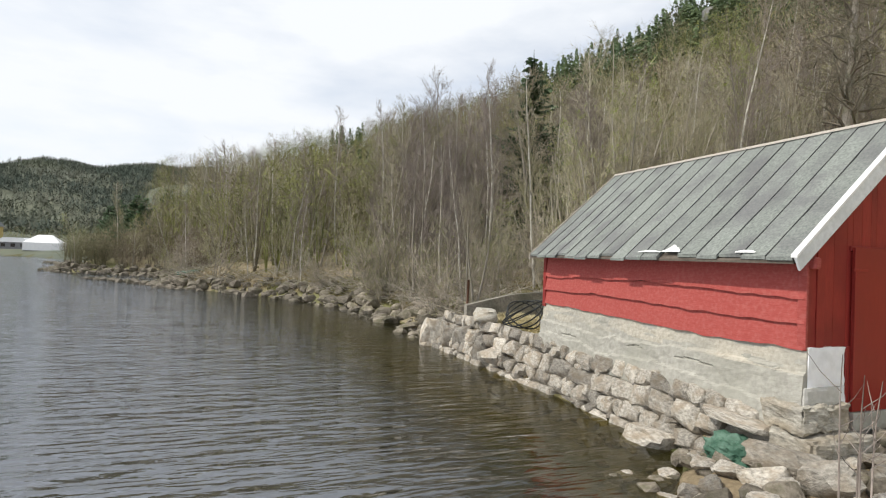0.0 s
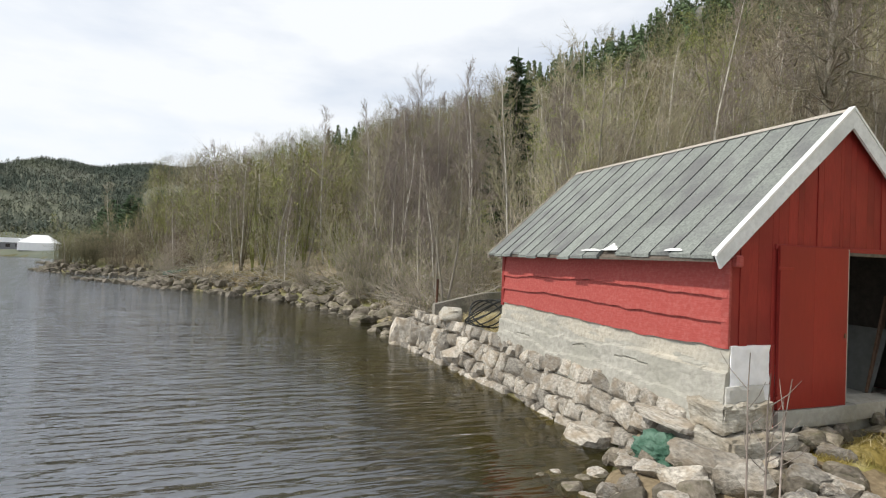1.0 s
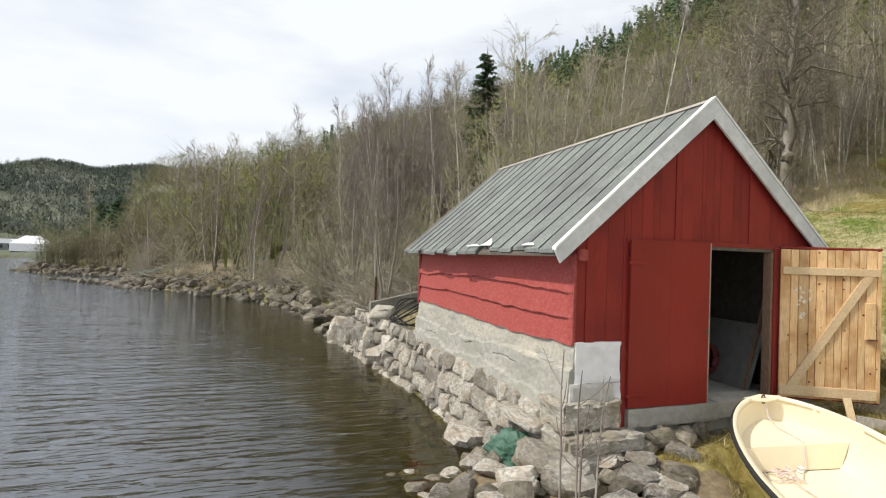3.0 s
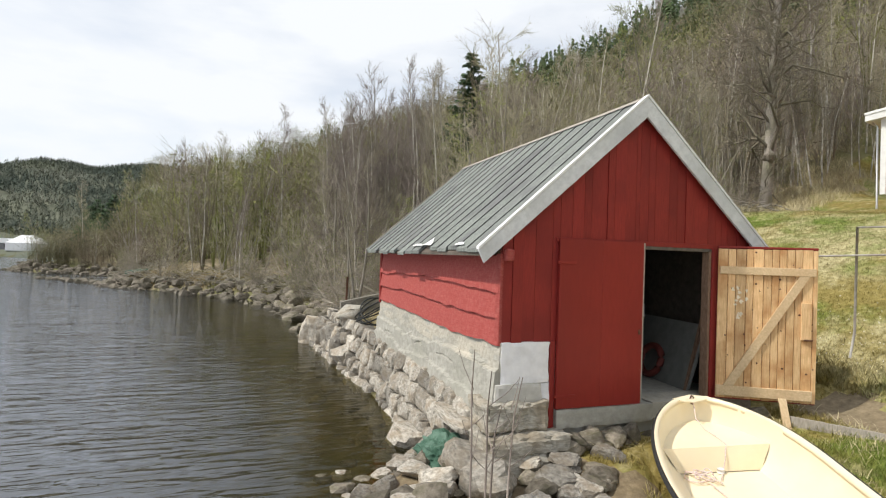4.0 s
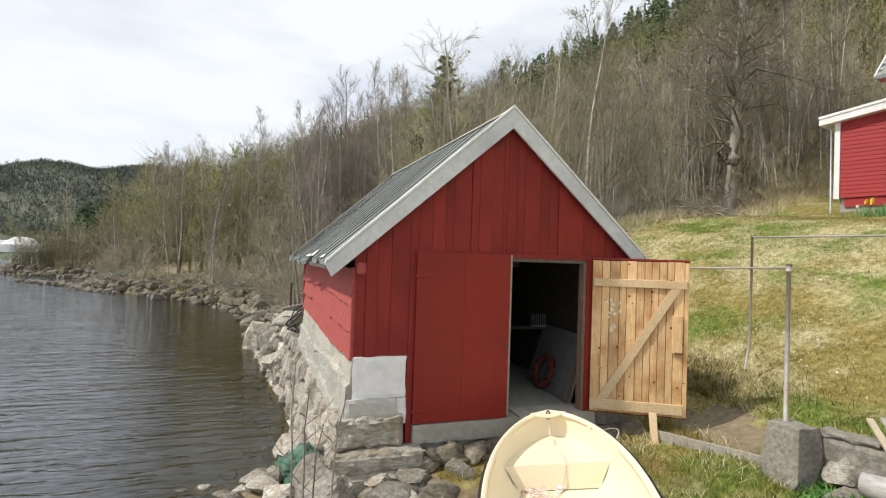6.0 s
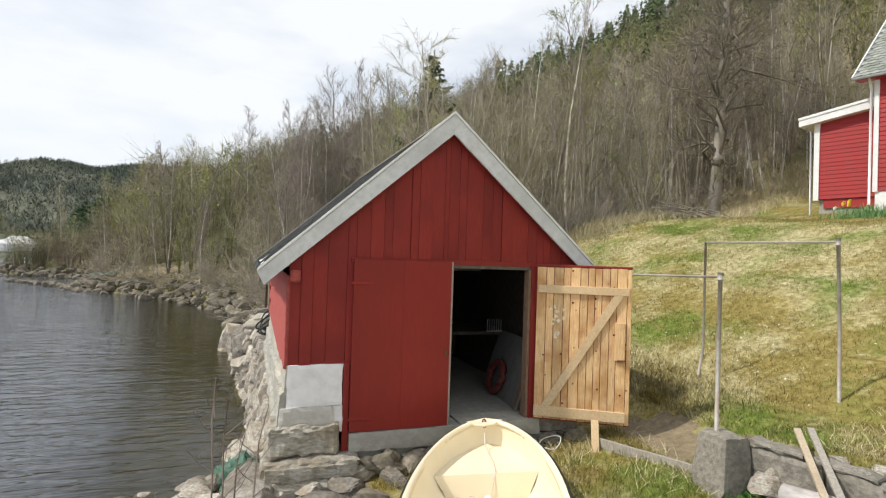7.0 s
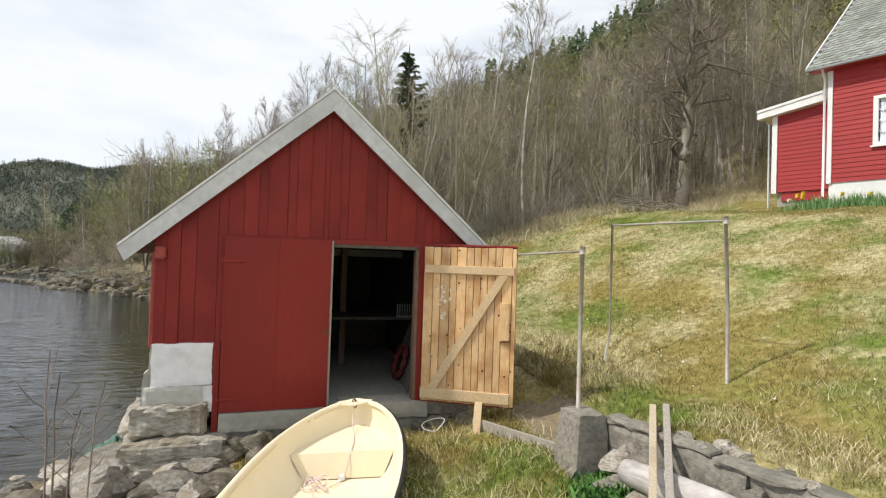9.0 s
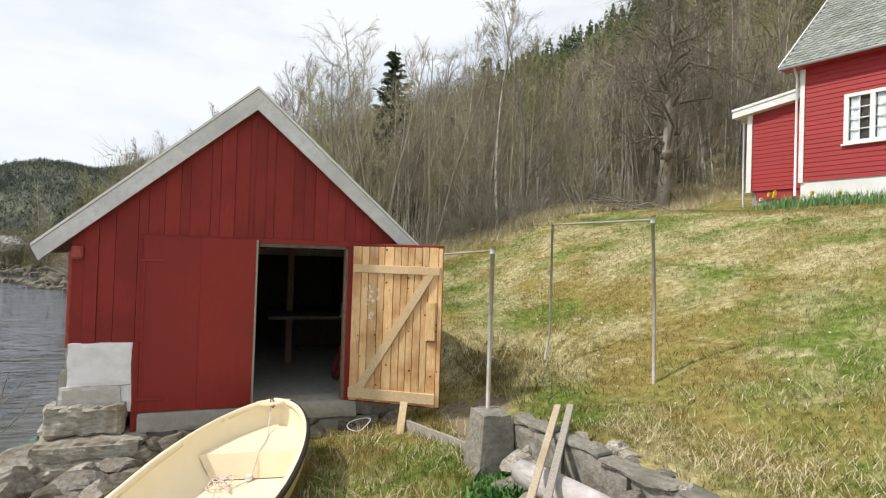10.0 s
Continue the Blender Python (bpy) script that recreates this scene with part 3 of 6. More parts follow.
part("corner_board", one_box(-0.05, 0.0, YB - 0.09, YB + 0.02, 1.66, 2.74, 0.006), M_RED, hut)

# front boards, upright, uneven widths
x = -0.02
while x < XR:
    wd = rng.choice((0.10, 0.13, 0.16, 0.19, 0.22))
    xb = min(x + wd, XR + 0.02)
    cut = [x] + [c for c in (0.70, RX, 3.04) if x + 0.02 < c < xb - 0.02] + [xb]
    for xa, xe in zip(cut[:-1], cut[1:]):
        mid = (xa + xe) / 2
        zb = 1.745 if mid < 0.7 else (2.93 if mid < 3.04 else 0.985)
        zb += rng.uniform(-0.012, 0.006)
        g = rng.uniform(0.001, 0.0032)
        d = rng.choice((0.0, 0.0, 0.012))
        part("board", prism([(xa + g, zb), (xe - g, zb), (xe - g, roof_z(xe) - 0.09), (xa + g, roof_z(xa) - 0.09)], -0.012 - d, 0.016), M_RED, hut)
    x = xb
part("lintel", one_box(0.66, 3.1, -0.034, -0.010, 2.90, 2.96, 0.005), M_RED, hut)
# inner wall faces get one dark wood colour
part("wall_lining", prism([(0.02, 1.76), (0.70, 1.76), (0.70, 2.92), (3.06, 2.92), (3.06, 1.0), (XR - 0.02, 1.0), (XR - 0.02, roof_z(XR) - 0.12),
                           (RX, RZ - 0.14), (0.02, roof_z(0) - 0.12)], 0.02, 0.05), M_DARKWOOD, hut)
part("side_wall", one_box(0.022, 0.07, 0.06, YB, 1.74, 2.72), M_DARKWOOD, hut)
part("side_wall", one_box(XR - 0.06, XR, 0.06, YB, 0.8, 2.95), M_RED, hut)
# thin dark sheet added so the right wall shows no red inside
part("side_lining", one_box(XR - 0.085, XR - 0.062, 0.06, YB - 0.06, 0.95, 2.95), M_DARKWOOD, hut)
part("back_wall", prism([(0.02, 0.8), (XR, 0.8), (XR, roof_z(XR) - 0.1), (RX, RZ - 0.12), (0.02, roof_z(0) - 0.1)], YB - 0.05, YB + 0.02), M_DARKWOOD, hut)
part("purlin_end", one_box(-0.01, 0.10, -0.085, 0.1, 2.66, 2.80, 0.02), M_OLDRED, hut)

# roof: sheathing, strips of felt, barge boards
for sg, nm in ((-1, "lake"), (1, "land")):
    xe = RX + sg * 2.16
    part("sheathing", prism([(RX, RZ - 0.062), (xe, roof_z(xe) - 0.062), (xe, roof_z(xe) - 0.095), (RX, RZ - 0.095)], -0.05, YB + 0.09), M_DARKWOOD, hut)
    n = 17
    for i in range(n):
        ya, yb = -0.06 + 6.18 * i / n, -0.06 + 6.18 * (i + 1) / n
        tip = 2.20 + rng.uniform(-0.05, 0.05)
        if sg < 0 and i in (2, 5):
            tip -= 0.10
        v = []
        for j in range(7):
            t = j / 6
            xx = RX + sg * tip * t
            sag = -0.018 * math.sin(math.pi * t) + 0.006 * noise.noise((i * 3.1, t * 4, sg))
            for yy, hh in ((ya + 0.007, 0.010), (yb - 0.007, 0.0), (yb - 0.007, -0.040), (ya + 0.007, -0.040)):
                v.append((xx + rng.uniform(-0.004, 0.004), yy + 0.006 * noise.noise((t * 5, i, sg)), roof_z(xx) + sag + hh))
        f = []
        for j in range(6):
            a, b = 4 * j, 4 * j + 4
            for q in range(4):
                f.append((a + q, a + (q + 1) % 4, b + (q + 1) % 4, b + q))
        f += [(0, 1, 2, 3), (27, 26, 25, 24)]
        bm = bmesh.new()
        vs = [bm.verts.new(p) for p in v]
        for q in f:
            bm.faces.new([vs[k] for k in q])
        bmesh.ops.recalc_face_normals(bm, faces=bm.faces)
        part("roof_strip", bm, M_ROOF, hut)
        if i:
            # thin dark bead added along the joint between two strips
            pts = [(RX + sg * 2.17 * t, ya + 0.010 * noise.noise((t * 6, i * 2.3, sg)), roof_z(RX + sg * 2.17 * t) + 0.010 - 0.016 * math.sin(math.pi * t)) for t in np.linspace(0.02, 1, 9)]
            part("seam", line_tube(pts, 0.0045, 5), M_SEAM, hut, "dark roof seam")
    o = 2.20
    part("barge_board", prism([(RX, RZ + 0.005), (RX + sg * o, roof_z(RX + sg * o) + 0.005), (RX + sg * (o - 0.07), roof_z(RX + sg * o) - 0.135),
                               (RX, RZ - 0.235)], -0.115, -0.085), M_BARGE, hut, "weathered pale grey barge board")
    part("edge_strip", prism([(RX, RZ + 0.045), (RX + sg * o, roof_z(RX + sg * o) + 0.045), (RX + sg * o, roof_z(RX + sg * o) + 0.012), (RX, RZ + 0.012)], -0.125, -0.045), M_WHITE, hut)
    part("barge_board", prism([(RX, RZ + 0.02), (RX + sg * 2.2, roof_z(RX + sg * 2.2) + 0.02), (RX + sg * 2.2, roof_z(RX + sg * 2.2) - 0.1), (RX, RZ - 0.14)], YB + 0.10, YB + 0.13), M_GREYWOOD, hut)
part("ridge_cap", prism([(RX - 0.06, RZ - 0.025), (RX, RZ + 0.030), (RX + 0.06, RZ - 0.025), (RX, RZ + 0.01)], -0.05, YB + 0.1), M_GREYWOOD, hut)
for ya, yb, xa, xb in ((1.72, 2.10, 0.03, 0.17), (2.1, 2.62, 0.0, 0.07), (0.46, 0.76, 0.0, 0.08)):
    n = 9
    v = []
    for i in range(n):
        y = ya + (yb - ya) * i / (n - 1)
        u = xb * (0.55 + 0.45 * noise.noise((y * 9, 2, 2))) * math.sin(math.pi * (i + 0.6) / n)
        for q in (xa * 0.3, xa * 0.3 + max(u, 0.015)):
            xx = RX - 2.20 + 0.04 + q
            v.append((xx, y, roof_z(xx) + 0.034))
    part("torn_patch", soup("torn_patch", v, [(2 * i, 2 * i + 2, 2 * i + 3, 2 * i + 1) for i in range(n - 1)]), M_TORN, hut, "torn pale patch of roofing")

# foundation
n, mrows = 170, 52
v, f = [], []
for j in range(mrows + 1):
    for i in range(n + 1):
        y, t = -0.02 + (YB + 0.03) * max(i - 1, 0) / (n - 1), j / mrows
        z = 1.735 - 1.05 * t
        ledge = 1.42 + 0.05 * math.sin(y * 1.3) - 0.02 * y + 0.05 * noise.noise((y * 2.7, 1, 7)) + 0.03 * noise.noise((y * 9, 4, 7))
        bulge = -0.045 * (1 if z < ledge else max(0, 1 - (z - ledge) / 0.025))
        low = 1.06 - 0.05 * math.sin(y * 2.1) + 0.06 * noise.noise((y * 1.7, 3, 3)) + 0.035 * noise.noise((y * 8, 3, 9))
        bulge -= 0.035 * (1 if z < low else max(0, 1 - (z - low) / 0.022))
        xx = -0.02 + bulge - 0.05 * t + 0.018 * noise.noise((y * 2.3, z * 3, 1)) + 0.012 * noise.noise((y * 7, z * 9, 5)) + 0.006 * noise.noise((y * 19, z * 23, 5)) + (0.03 if abs(z - 1.22 - 0.06 * math.sin(y * 0.8) - 0.05 * noise.noise((y * 3.3, 6, 1))) < 0.011 and noise.noise((y * 0.9, 2, 6)) > 0.2 else 0)
        if i == 0:
            xx = 0.25
        v.append((xx, y, z + 0.008 * noise.noise((y * 4, 8, 8)) * (t == 0)))
for j in range(mrows):
    for i in range(n):
        a = j * (n + 1) + i
        f.append((a, a + n + 1, a + n + 2, a + 1))
fme = soup("foundation", v, f, False)
fme.materials.append(M_CONC)
fme.materials.append(M_TANCONC)
fme.polygons.foreach_set("material_index", [1 if j < 16 and noise.noise((i * 0.06, j * 0.2, 2)) < 0.45 - j * 0.025 else 0 for j in range(mrows) for i in range(n)])
base = tagged(part("foundation", fme, M_CONC), "cracked grey concrete foundation under the boathouse", "foundation", kind="structure")
part("core", one_box(0.02, 0.3, 0.0, YB, 0.2, 1.72), M_CONC, base)
part("back_footing", one_box(0.02, XR, YB - 0.02, YB + 0.06, 0.3, 1.0), M_CONC, base)
part("east_footing", one_box(XR - 0.1, XR + 0.05, 0.0, YB, 0.3, 0.9), M_CONC, base)
part("plaster_block", rough_block(-0.012, 0.615, -0.035, 0.3, 1.265, 1.742, 0.010, 0.05, 1.0), M_PLASTER, base, "whitewashed plaster corner")
part("plaster_block", rough_block(0.50, 0.63, -0.030, 0.3, 0.97, 1.27, 0.010, 0.05, 2.0), M_PLASTER, base)
part("concrete_block", rough_block(-0.085, 0.52, -0.050, 0.3, 1.055, 1.275, 0.012, 0.05, 3.0), M_PALECONC, base)
part("gneiss_block", rough_block(-0.21, 0.56, -0.14, 0.42, 0.74, 1.075, 0.045, 0.05, 4.0), M_BAND, base, "banded gneiss corner block")
part("gneiss_block", rough_block(-0.26, 0.80, -0.30, 0.3, 0.53, 0.74, 0.04, 0.05, 5.0), M_BAND, base, "long flat gneiss slab")
part("gneiss_block", rough_block(-0.42, 0.66, -0.34, 0.3, 0.28, 0.545, 0.045, 0.06, 6.0), M_BAND, base, "long flat gneiss slab")
part("sill", rough_block(0.69, 2.06, -0.09, 0.35, 0.735, 0.955, 0.008, 0.07, 7.0), M_CONC, base, "grey concrete door sill")
part("sill", rough_block(2.06, 3.14, -0.085, 0.35, 0.77, 0.972, 0.010, 0.07, 8.0), M_TANCONC, base, "sandy concrete door sill")
part("sill", rough_block(3.14, 3.70, -0.06, 0.3, 0.78, 0.985, 0.012, 0.07, 9.0), M_DARKCONC, base, "dark stained concrete sill")
part("sill_foot", one_box(0.62, 3.66, -0.02, 0.4, 0.3, 0.76, 0.02), M_CONC, base)
part("floor_slab", one_box(0.3, XR - 0.1, 0.3, YB - 0.05, 0.8, 0.945), M_CONC, base)

# doors and what shows inside
left_door = thing("door_left", (0.69, -0.03, 0.95), "closed smooth red-painted boathouse door", "door")
part("backing", one_box(0.0, 1.19, -0.016, 0.0, 0.01, 1.985), M_DOORRED, left_door)
xx = 0.0
for wd in (0.595, 0.595):
    part("panel", one_box(xx, xx + wd - 0.0006, -0.035, -0.018, 0.01 + rng.uniform(0, 0.008), 1.99, 0.002), M_DOORRED, left_door)
    xx += wd
part("edge_strip", one_box(1.19, 1.215, -0.03, 0.01, 0.02, 1.99, 0.004), M_GREYWOOD, left_door, "bare weathered door edge")
part("cover_strip", one_box(0.0, 0.022, -0.042, -0.036, 0.02, 1.72), M_RED, left_door)
part("hinge", one_box(-0.03, 0.22, -0.046, -0.036, 1.70, 1.735, 0.003), M_DOORRED, left_door)
part("hinge", one_box(-0.03, 0.25, -0.046, -0.036, 0.14, 0.175, 0.003), M_DOORRED, left_door)
part("latch", one_box(1.13, 1.16, -0.05, -0.036, 0.86, 0.92, 0.004), M_RUST, left_door)
jamb = thing("door_frame", (0, 0, 0), "red door frame with bare weathered inner face", "door frame")
part("post", one_box(2.985, 3.085, -0.05, 0.06, 0.95, 2.92, 0.006), M_RED, jamb)
part("post_face", one_box(2.945, 2.985, -0.03, 0.09, 0.95, 2.91, 0.004), M_BROWNWOOD, jamb, "bare brown door post")
part("post", one_box(0.615, 0.685, -0.035, 0.03, 0.66, 1.75, 0.006), M_RED, jamb)
part("head", one_box(1.9, 2.99, -0.03, 0.06, 2.86, 2.915, 0.004), M_DARKWOOD, jamb)

ang = math.degrees(math.atan2(-0.61, 0.985))
right_door = thing("door_right", (3.03, -0.10, 0.985), "open door of bare pine boards with a diagonal brace", "door", rz=ang)
W = 1.16
xx = 0.0
rng = random.Random(9)
while xx < W - 0.01:
    wd = min(rng.choice((0.085, 0.095, 0.11, 0.12)), W - xx)
    if W - xx - wd < 0.03:
        wd = W - xx
    part("board", one_box(xx + 0.0032, xx + wd - 0.0032, 0.0, 0.025, rng.uniform(0, 0.012), 1.93 + rng.uniform(-0.006, 0.006), 0.004), M_PINE, right_door)
    xx += wd
part("outer_skin", one_box(0.0, W, 0.027, 0.036, -0.01, 1.955), M_DOORRED, right_door, "red outer face of the door")
part("top_ledge", one_box(0.02, W - 0.03, -0.03, -0.002, 1.60, 1.70, 0.005), M_PALEPINE, right_door)
part("bottom_ledge", one_box(0.0, W - 0.05, -0.03, -0.002, 0.04, 0.17, 0.005), M_PALEPINE, right_door)
a, b = Vector((0.16, 0, 0.17)), Vector((0.99, 0, 1.60))
d = (b - a).normalized()
o = Vector((-d.z, 0, d.x)) * 0.05
part("brace", prism([((a - o).x, a.z), ((b - o).x + 0.03, b.z), ((b + o).x, b.z), ((a + o).x - 0.03, a.z)], -0.028, -0.002), M_PALEPINE, right_door)
block_ = part("latch_block", one_box(0.97, 1.09, -0.028, -0.002, 0.80, 1.27, 0.005), M_PINE, right_door)
part("latch_bolt", one_box(1.00, 1.10, -0.04, -0.028, 0.795, 0.815, 0.002), M_RUST, block_, "rusty latch bolt")
for q in range(15):
    # flaked remains of old paint, in three ragged clusters
    cxx, czz = 0.27 + 0.05 * rng.gauss(0, 1), (1.36, 1.22, 1.06)[q % 3] + rng.gauss(0, 0.035)
    ring_ = [(cxx + rng.uniform(0.006, 0.032) * math.cos(w), czz + rng.uniform(0.006, 0.038) * math.sin(w)) for w in np.linspace(0, 5.7, 11)]
    part("paint_flake", prism(ring_, -0.0025, -0.0005), M_PALEPAINT, right_door)
for q in range(34):
    cxx, czz = rng.uniform(0.04, W - 0.04), rng.uniform(0.2, 1.9)
    part("knot", line_tube([(cxx, -0.002, czz), (cxx, 0.004, czz)], rng.uniform(0.006, 0.014), 8), M_RUST, right_door)
part("rail", one_box(0.0, W, 0.0, 0.03, 1.935, 1.962, 0.004), M_DOORRED, right_door)
prop = thing("door_prop", (0, 0, 0), "pale pine stake propping the open door", "stake")
part("stake", rough_block(-0.045, 0.045, -0.012, 0.012, 0, 0.56, 0.003, 0.06, 3.0, Matrix.Translation((3.50, -0.80, 0.56)) @ (Vector((0.12, 0.22, 0.46)).to_track_quat("Z", "Y").to_matrix().to_4x4())), M_PALEPINE, prop)

inside = [("post", (2.45, 2.6, 0.945), one_box(-0.05, 0.05, -0.05, 0.05, 0, 2.6, 0.006), M_BROWNWOOD, "brown wooden post inside the boathouse", "post"),
          ("shelf", (3.0, 2.5, 1.77), one_box(-0.9, 0.6, -0.75, 0.25, 0, 0.05, 0.006), M_DARKWOOD, "dusty wooden shelf board inside the boathouse", "shelf"),
          ("workbench", (3.0, 4.6, 0.945), one_box(-0.6, 0.6, -0.4, 0.4, 0.0, 0.72, 0.02), M_DARKWOOD, "dark wooden bench inside the boathouse", "bench"),
          ("leaning_sheet", (3.10, 1.1, 0.945), box(bmesh.new(), -0.012, 0.012, -0.76, 0.76, 0, 0.95, 0.004, pose(0, 0, 0, 0, 18, -6)), M_PANEL, "grey sheet leaning on the inner wall", "sheet"),
          ("leaning_plank", (3.04, 0.40, 0.945), box(bmesh.new(), -0.045, 0.045, -0.018, 0.018, 0, 1.42, 0.004, pose(0, 0, 0, 0, 15, 0)), M_BROWNWOOD, "weathered brown plank leaning inside the door", "plank"),
          ("rack", (3.32, 1.75, 1.85), None, M_STEEL, "pale wire rack above the leaning sheet", "rack"),
          ("beam", (0, 0, 2.75), one_box(0.1, XR - 0.1, 3.0, 3.12, 0, 0.12, 0.008), M_GREYWOOD, "grey tie beam under the roof", "beam")]
for nm, at, geo, mt, lab, cat in inside:
    th = thing(nm, at, lab, cat)
    if nm == "rack":
        for k in range(7):
            part("bar", one_box(-0.14 + k * 0.04, -0.13 + k * 0.04, -0.006, 0.006, -0.02, 0.17), mt, th)
        part("rail", one_box(-0.15, 0.12, -0.010, 0.010, -0.035, -0.015), mt, th)
    else:
        part({"workbench": "body"}.get(nm, "board"), geo, mt, th)
ring = thing("fender_ring", (3.0, 1.2, 0.945), "dull red ring leaning on the sheet inside", "ring")
part("ring", line_tube([(0.02 + 0.31 * (0.28 + 0.21 * math.sin(w)), 0.21 * math.cos(w), 0.28 + 0.21 * math.sin(w)) for w in np.linspace(0, 2 * math.pi, 29)], 0.05, 9), M_CRATE, ring)

# ---- stones ----
def rock_mesh(name, seed, blocky=0.5, cuts=7, sub=3, jag=0.10, deep=0.68):
    """A boulder: a rounded block hewn by random planes, with worn edges."""
    r = random.Random(seed)
    bm = bmesh.new()
    bmesh.ops.create_icosphere(bm, subdivisions=sub, radius=1.0)
    planes = []
    for _ in range(cuts):
        d = Vector((r.uniform(-1, 1), r.uniform(-1, 1), r.uniform(-1, 1))).normalized()
        planes.append((d, r.uniform(deep, 1.08)))
    for v in bm.verts:
        c = Vector([math.copysign(abs(q) ** blocky, q) for q in v.co]) * 0.5
        c *= 1 + jag * noise.noise(c * 2.6 + Vector((seed * 3.3, 0, 0)))
        for d, k in planes:
            over = c.dot(d) - 0.5 * k
            if over > 0:
                c -= d * over * 0.96
        c *= 1 + 0.28 * jag * noise.noise(c * 11 + Vector((0, seed, 0)))
        v.co = c
    me = bpy.data.meshes.new(name)
    bm.to_mesh(me)
    bm.free()
    me.polygons.foreach_set("use_smooth", np.ones(len(me.polygons), bool))
    me.set_sharp_from_angle(angle=radians(30))
    return me


def rock_set(name, count, material, **k):
    out = []
    for i in range(count):
        me = rock_mesh(name, 11 + i * 3, **k)
        me.materials.append(material)
        out.append(me)
    return out


WALLROCK = rock_set("stone", 18, M_STONE, blocky=0.30, cuts=6, jag=0.22, deep=0.92)
SHOREROCK = rock_set("shore_rock", 12, M_WETSTONE, blocky=0.5, cuts=13, sub=2, jag=0.3)
PALEROCK = rock_set("pale_rock", 10, M_STONE, blocky=0.45, cuts=13, jag=0.3)


def lay(name, me, at, size, turn, parent=None):
    ob = new(name, me)
    ob.matrix_world = pose(*at, *turn) @ Matrix.Diagonal((*size, 1))
    if parent is not None:
        ob.parent = parent
    return ob


rng = random.Random(21)
wall = thing("stone_wall", (0, 0, 0), "dry stone wall of rough granite rising from the lake", "stone wall", kind="structure")


def wall_face(y, z):
    """The wall's battered face: x at a place along it and a height."""
    foot = np.interp(y, [-0.5, 1, 2.7, 5.2, 6.9, 9, 12], [-0.36, -0.36, -0.40, -0.46, -0.66, -0.85, -1.0])
    top = np.interp(y, [0, 6, 7, 12], [-0.17, -0.17, -0.26, -0.45])
    return float(top + (foot - top) * min(1.2, (0.9 - z) / 0.9))


rows = [(-0.30, 0.36), (0.05, 0.27), (0.31, 0.34), (0.64, 0.27)]
for k, (z0, hh) in enumerate(rows):
    y = 0.12 + rng.uniform(0, 0.15) + (0.35 if k == 3 else 0)
    while y < 11.2:
        w = rng.uniform(0.42, 0.95) if k < 1 else (rng.uniform(0.34, 0.74) if k == 2 else rng.uniform(0.26, 0.58))
        w *= 0.8 if y > 6 else 1.0
        h = hh * rng.uniform(0.92, 1.12)
        zc = z0 + hh / 2 + 0.05 * noise.noise((y * 0.8, k * 0.6, 5)) + (0.05 * k / 3 if y > 6 else 0)
        dep = rng.uniform(0.42, 0.55)
        lay("stone", rng.choice(WALLROCK), (wall_face(y + w / 2, zc) + dep * 0.44 + rng.uniform(-0.03, 0.03), y + w / 2, zc),
            (dep, w * 1.06, h * 1.10), (rng.uniform(-7, 7), rng.uniform(8, 20), rng.uniform(-6, 6)), wall)
        y += w
# small stones wedged in the joints
for q in range(70):
    y, k = rng.uniform(0.3, 11), rng.randrange(4)
    z = rows[k][0] + rng.uniform(-0.03, 0.03) + (0.27 if k == 3 and rng.random() < 0.5 else 0)
    r = rng.uniform(0.09, 0.2)
    lay("stone", rng.choice(WALLROCK), (wall_face(y, z) + 0.07, y, z), (0.22, r * 1.3, r), (rng.uniform(-20, 20), rng.uniform(-10, 25), rng.uniform(-20, 20)), wall)
for ya, yb in ((0.0, 6.0), (6.0, 8.5), (8.5, 11.0)):
    ym = (ya + yb) / 2
    part("rubble_core", prism([(wall_face(ym, -0.3) + 0.24, -0.4), (wall_face(ym, 0.8) + 0.16, 0.8), (0.3, 0.84), (0.3, -0.4)], ya, yb - 0.01), M_SOIL, wall)

BAND = rock_set("slab", 4, M_BAND, blocky=0.22, cuts=4, jag=0.16)
for k, (at, sz, tn) in enumerate((((-0.17, 0.72, 0.70), (0.44, 0.95, 0.17), (2, 8, 3)), ((-0.34, 0.0, 0.44), (0.55, 0.95, 0.34), (-5, 10, -8)), ((-0.50, 2.05, 0.05), (0.42, 0.85, 0.36), (-4, 12, 3)))):
    tagged(lay("slab", WALLROCK[3 + 4 * k], at, sz, tn), "long flat gneiss slab in the shore wall", "stone slab", "wall slabs")
sill_wall = thing("sill_stones", (0, 0, 0), "dark rubble stones packed under the door sill", "stones", kind="structure")
for k in range(34):
    x = 0.85 + rng.uniform(0, 2.9)
    z = rng.choice((0.38, 0.56, 0.64)) + 0.08 * (x > 2.4)
    lay("stone", rng.choice(SHOREROCK), (x, -0.10 + rng.uniform(-0.14, 0.05) - (0.7 - z) * 0.35, z),
        (rng.uniform(0.2, 0.42), rng.uniform(0.2, 0.34), rng.uniform(0.14, 0.27)), (rng.uniform(-20, 20), rng.uniform(-20, 20), rng.uniform(0, 180)), sill_wall)

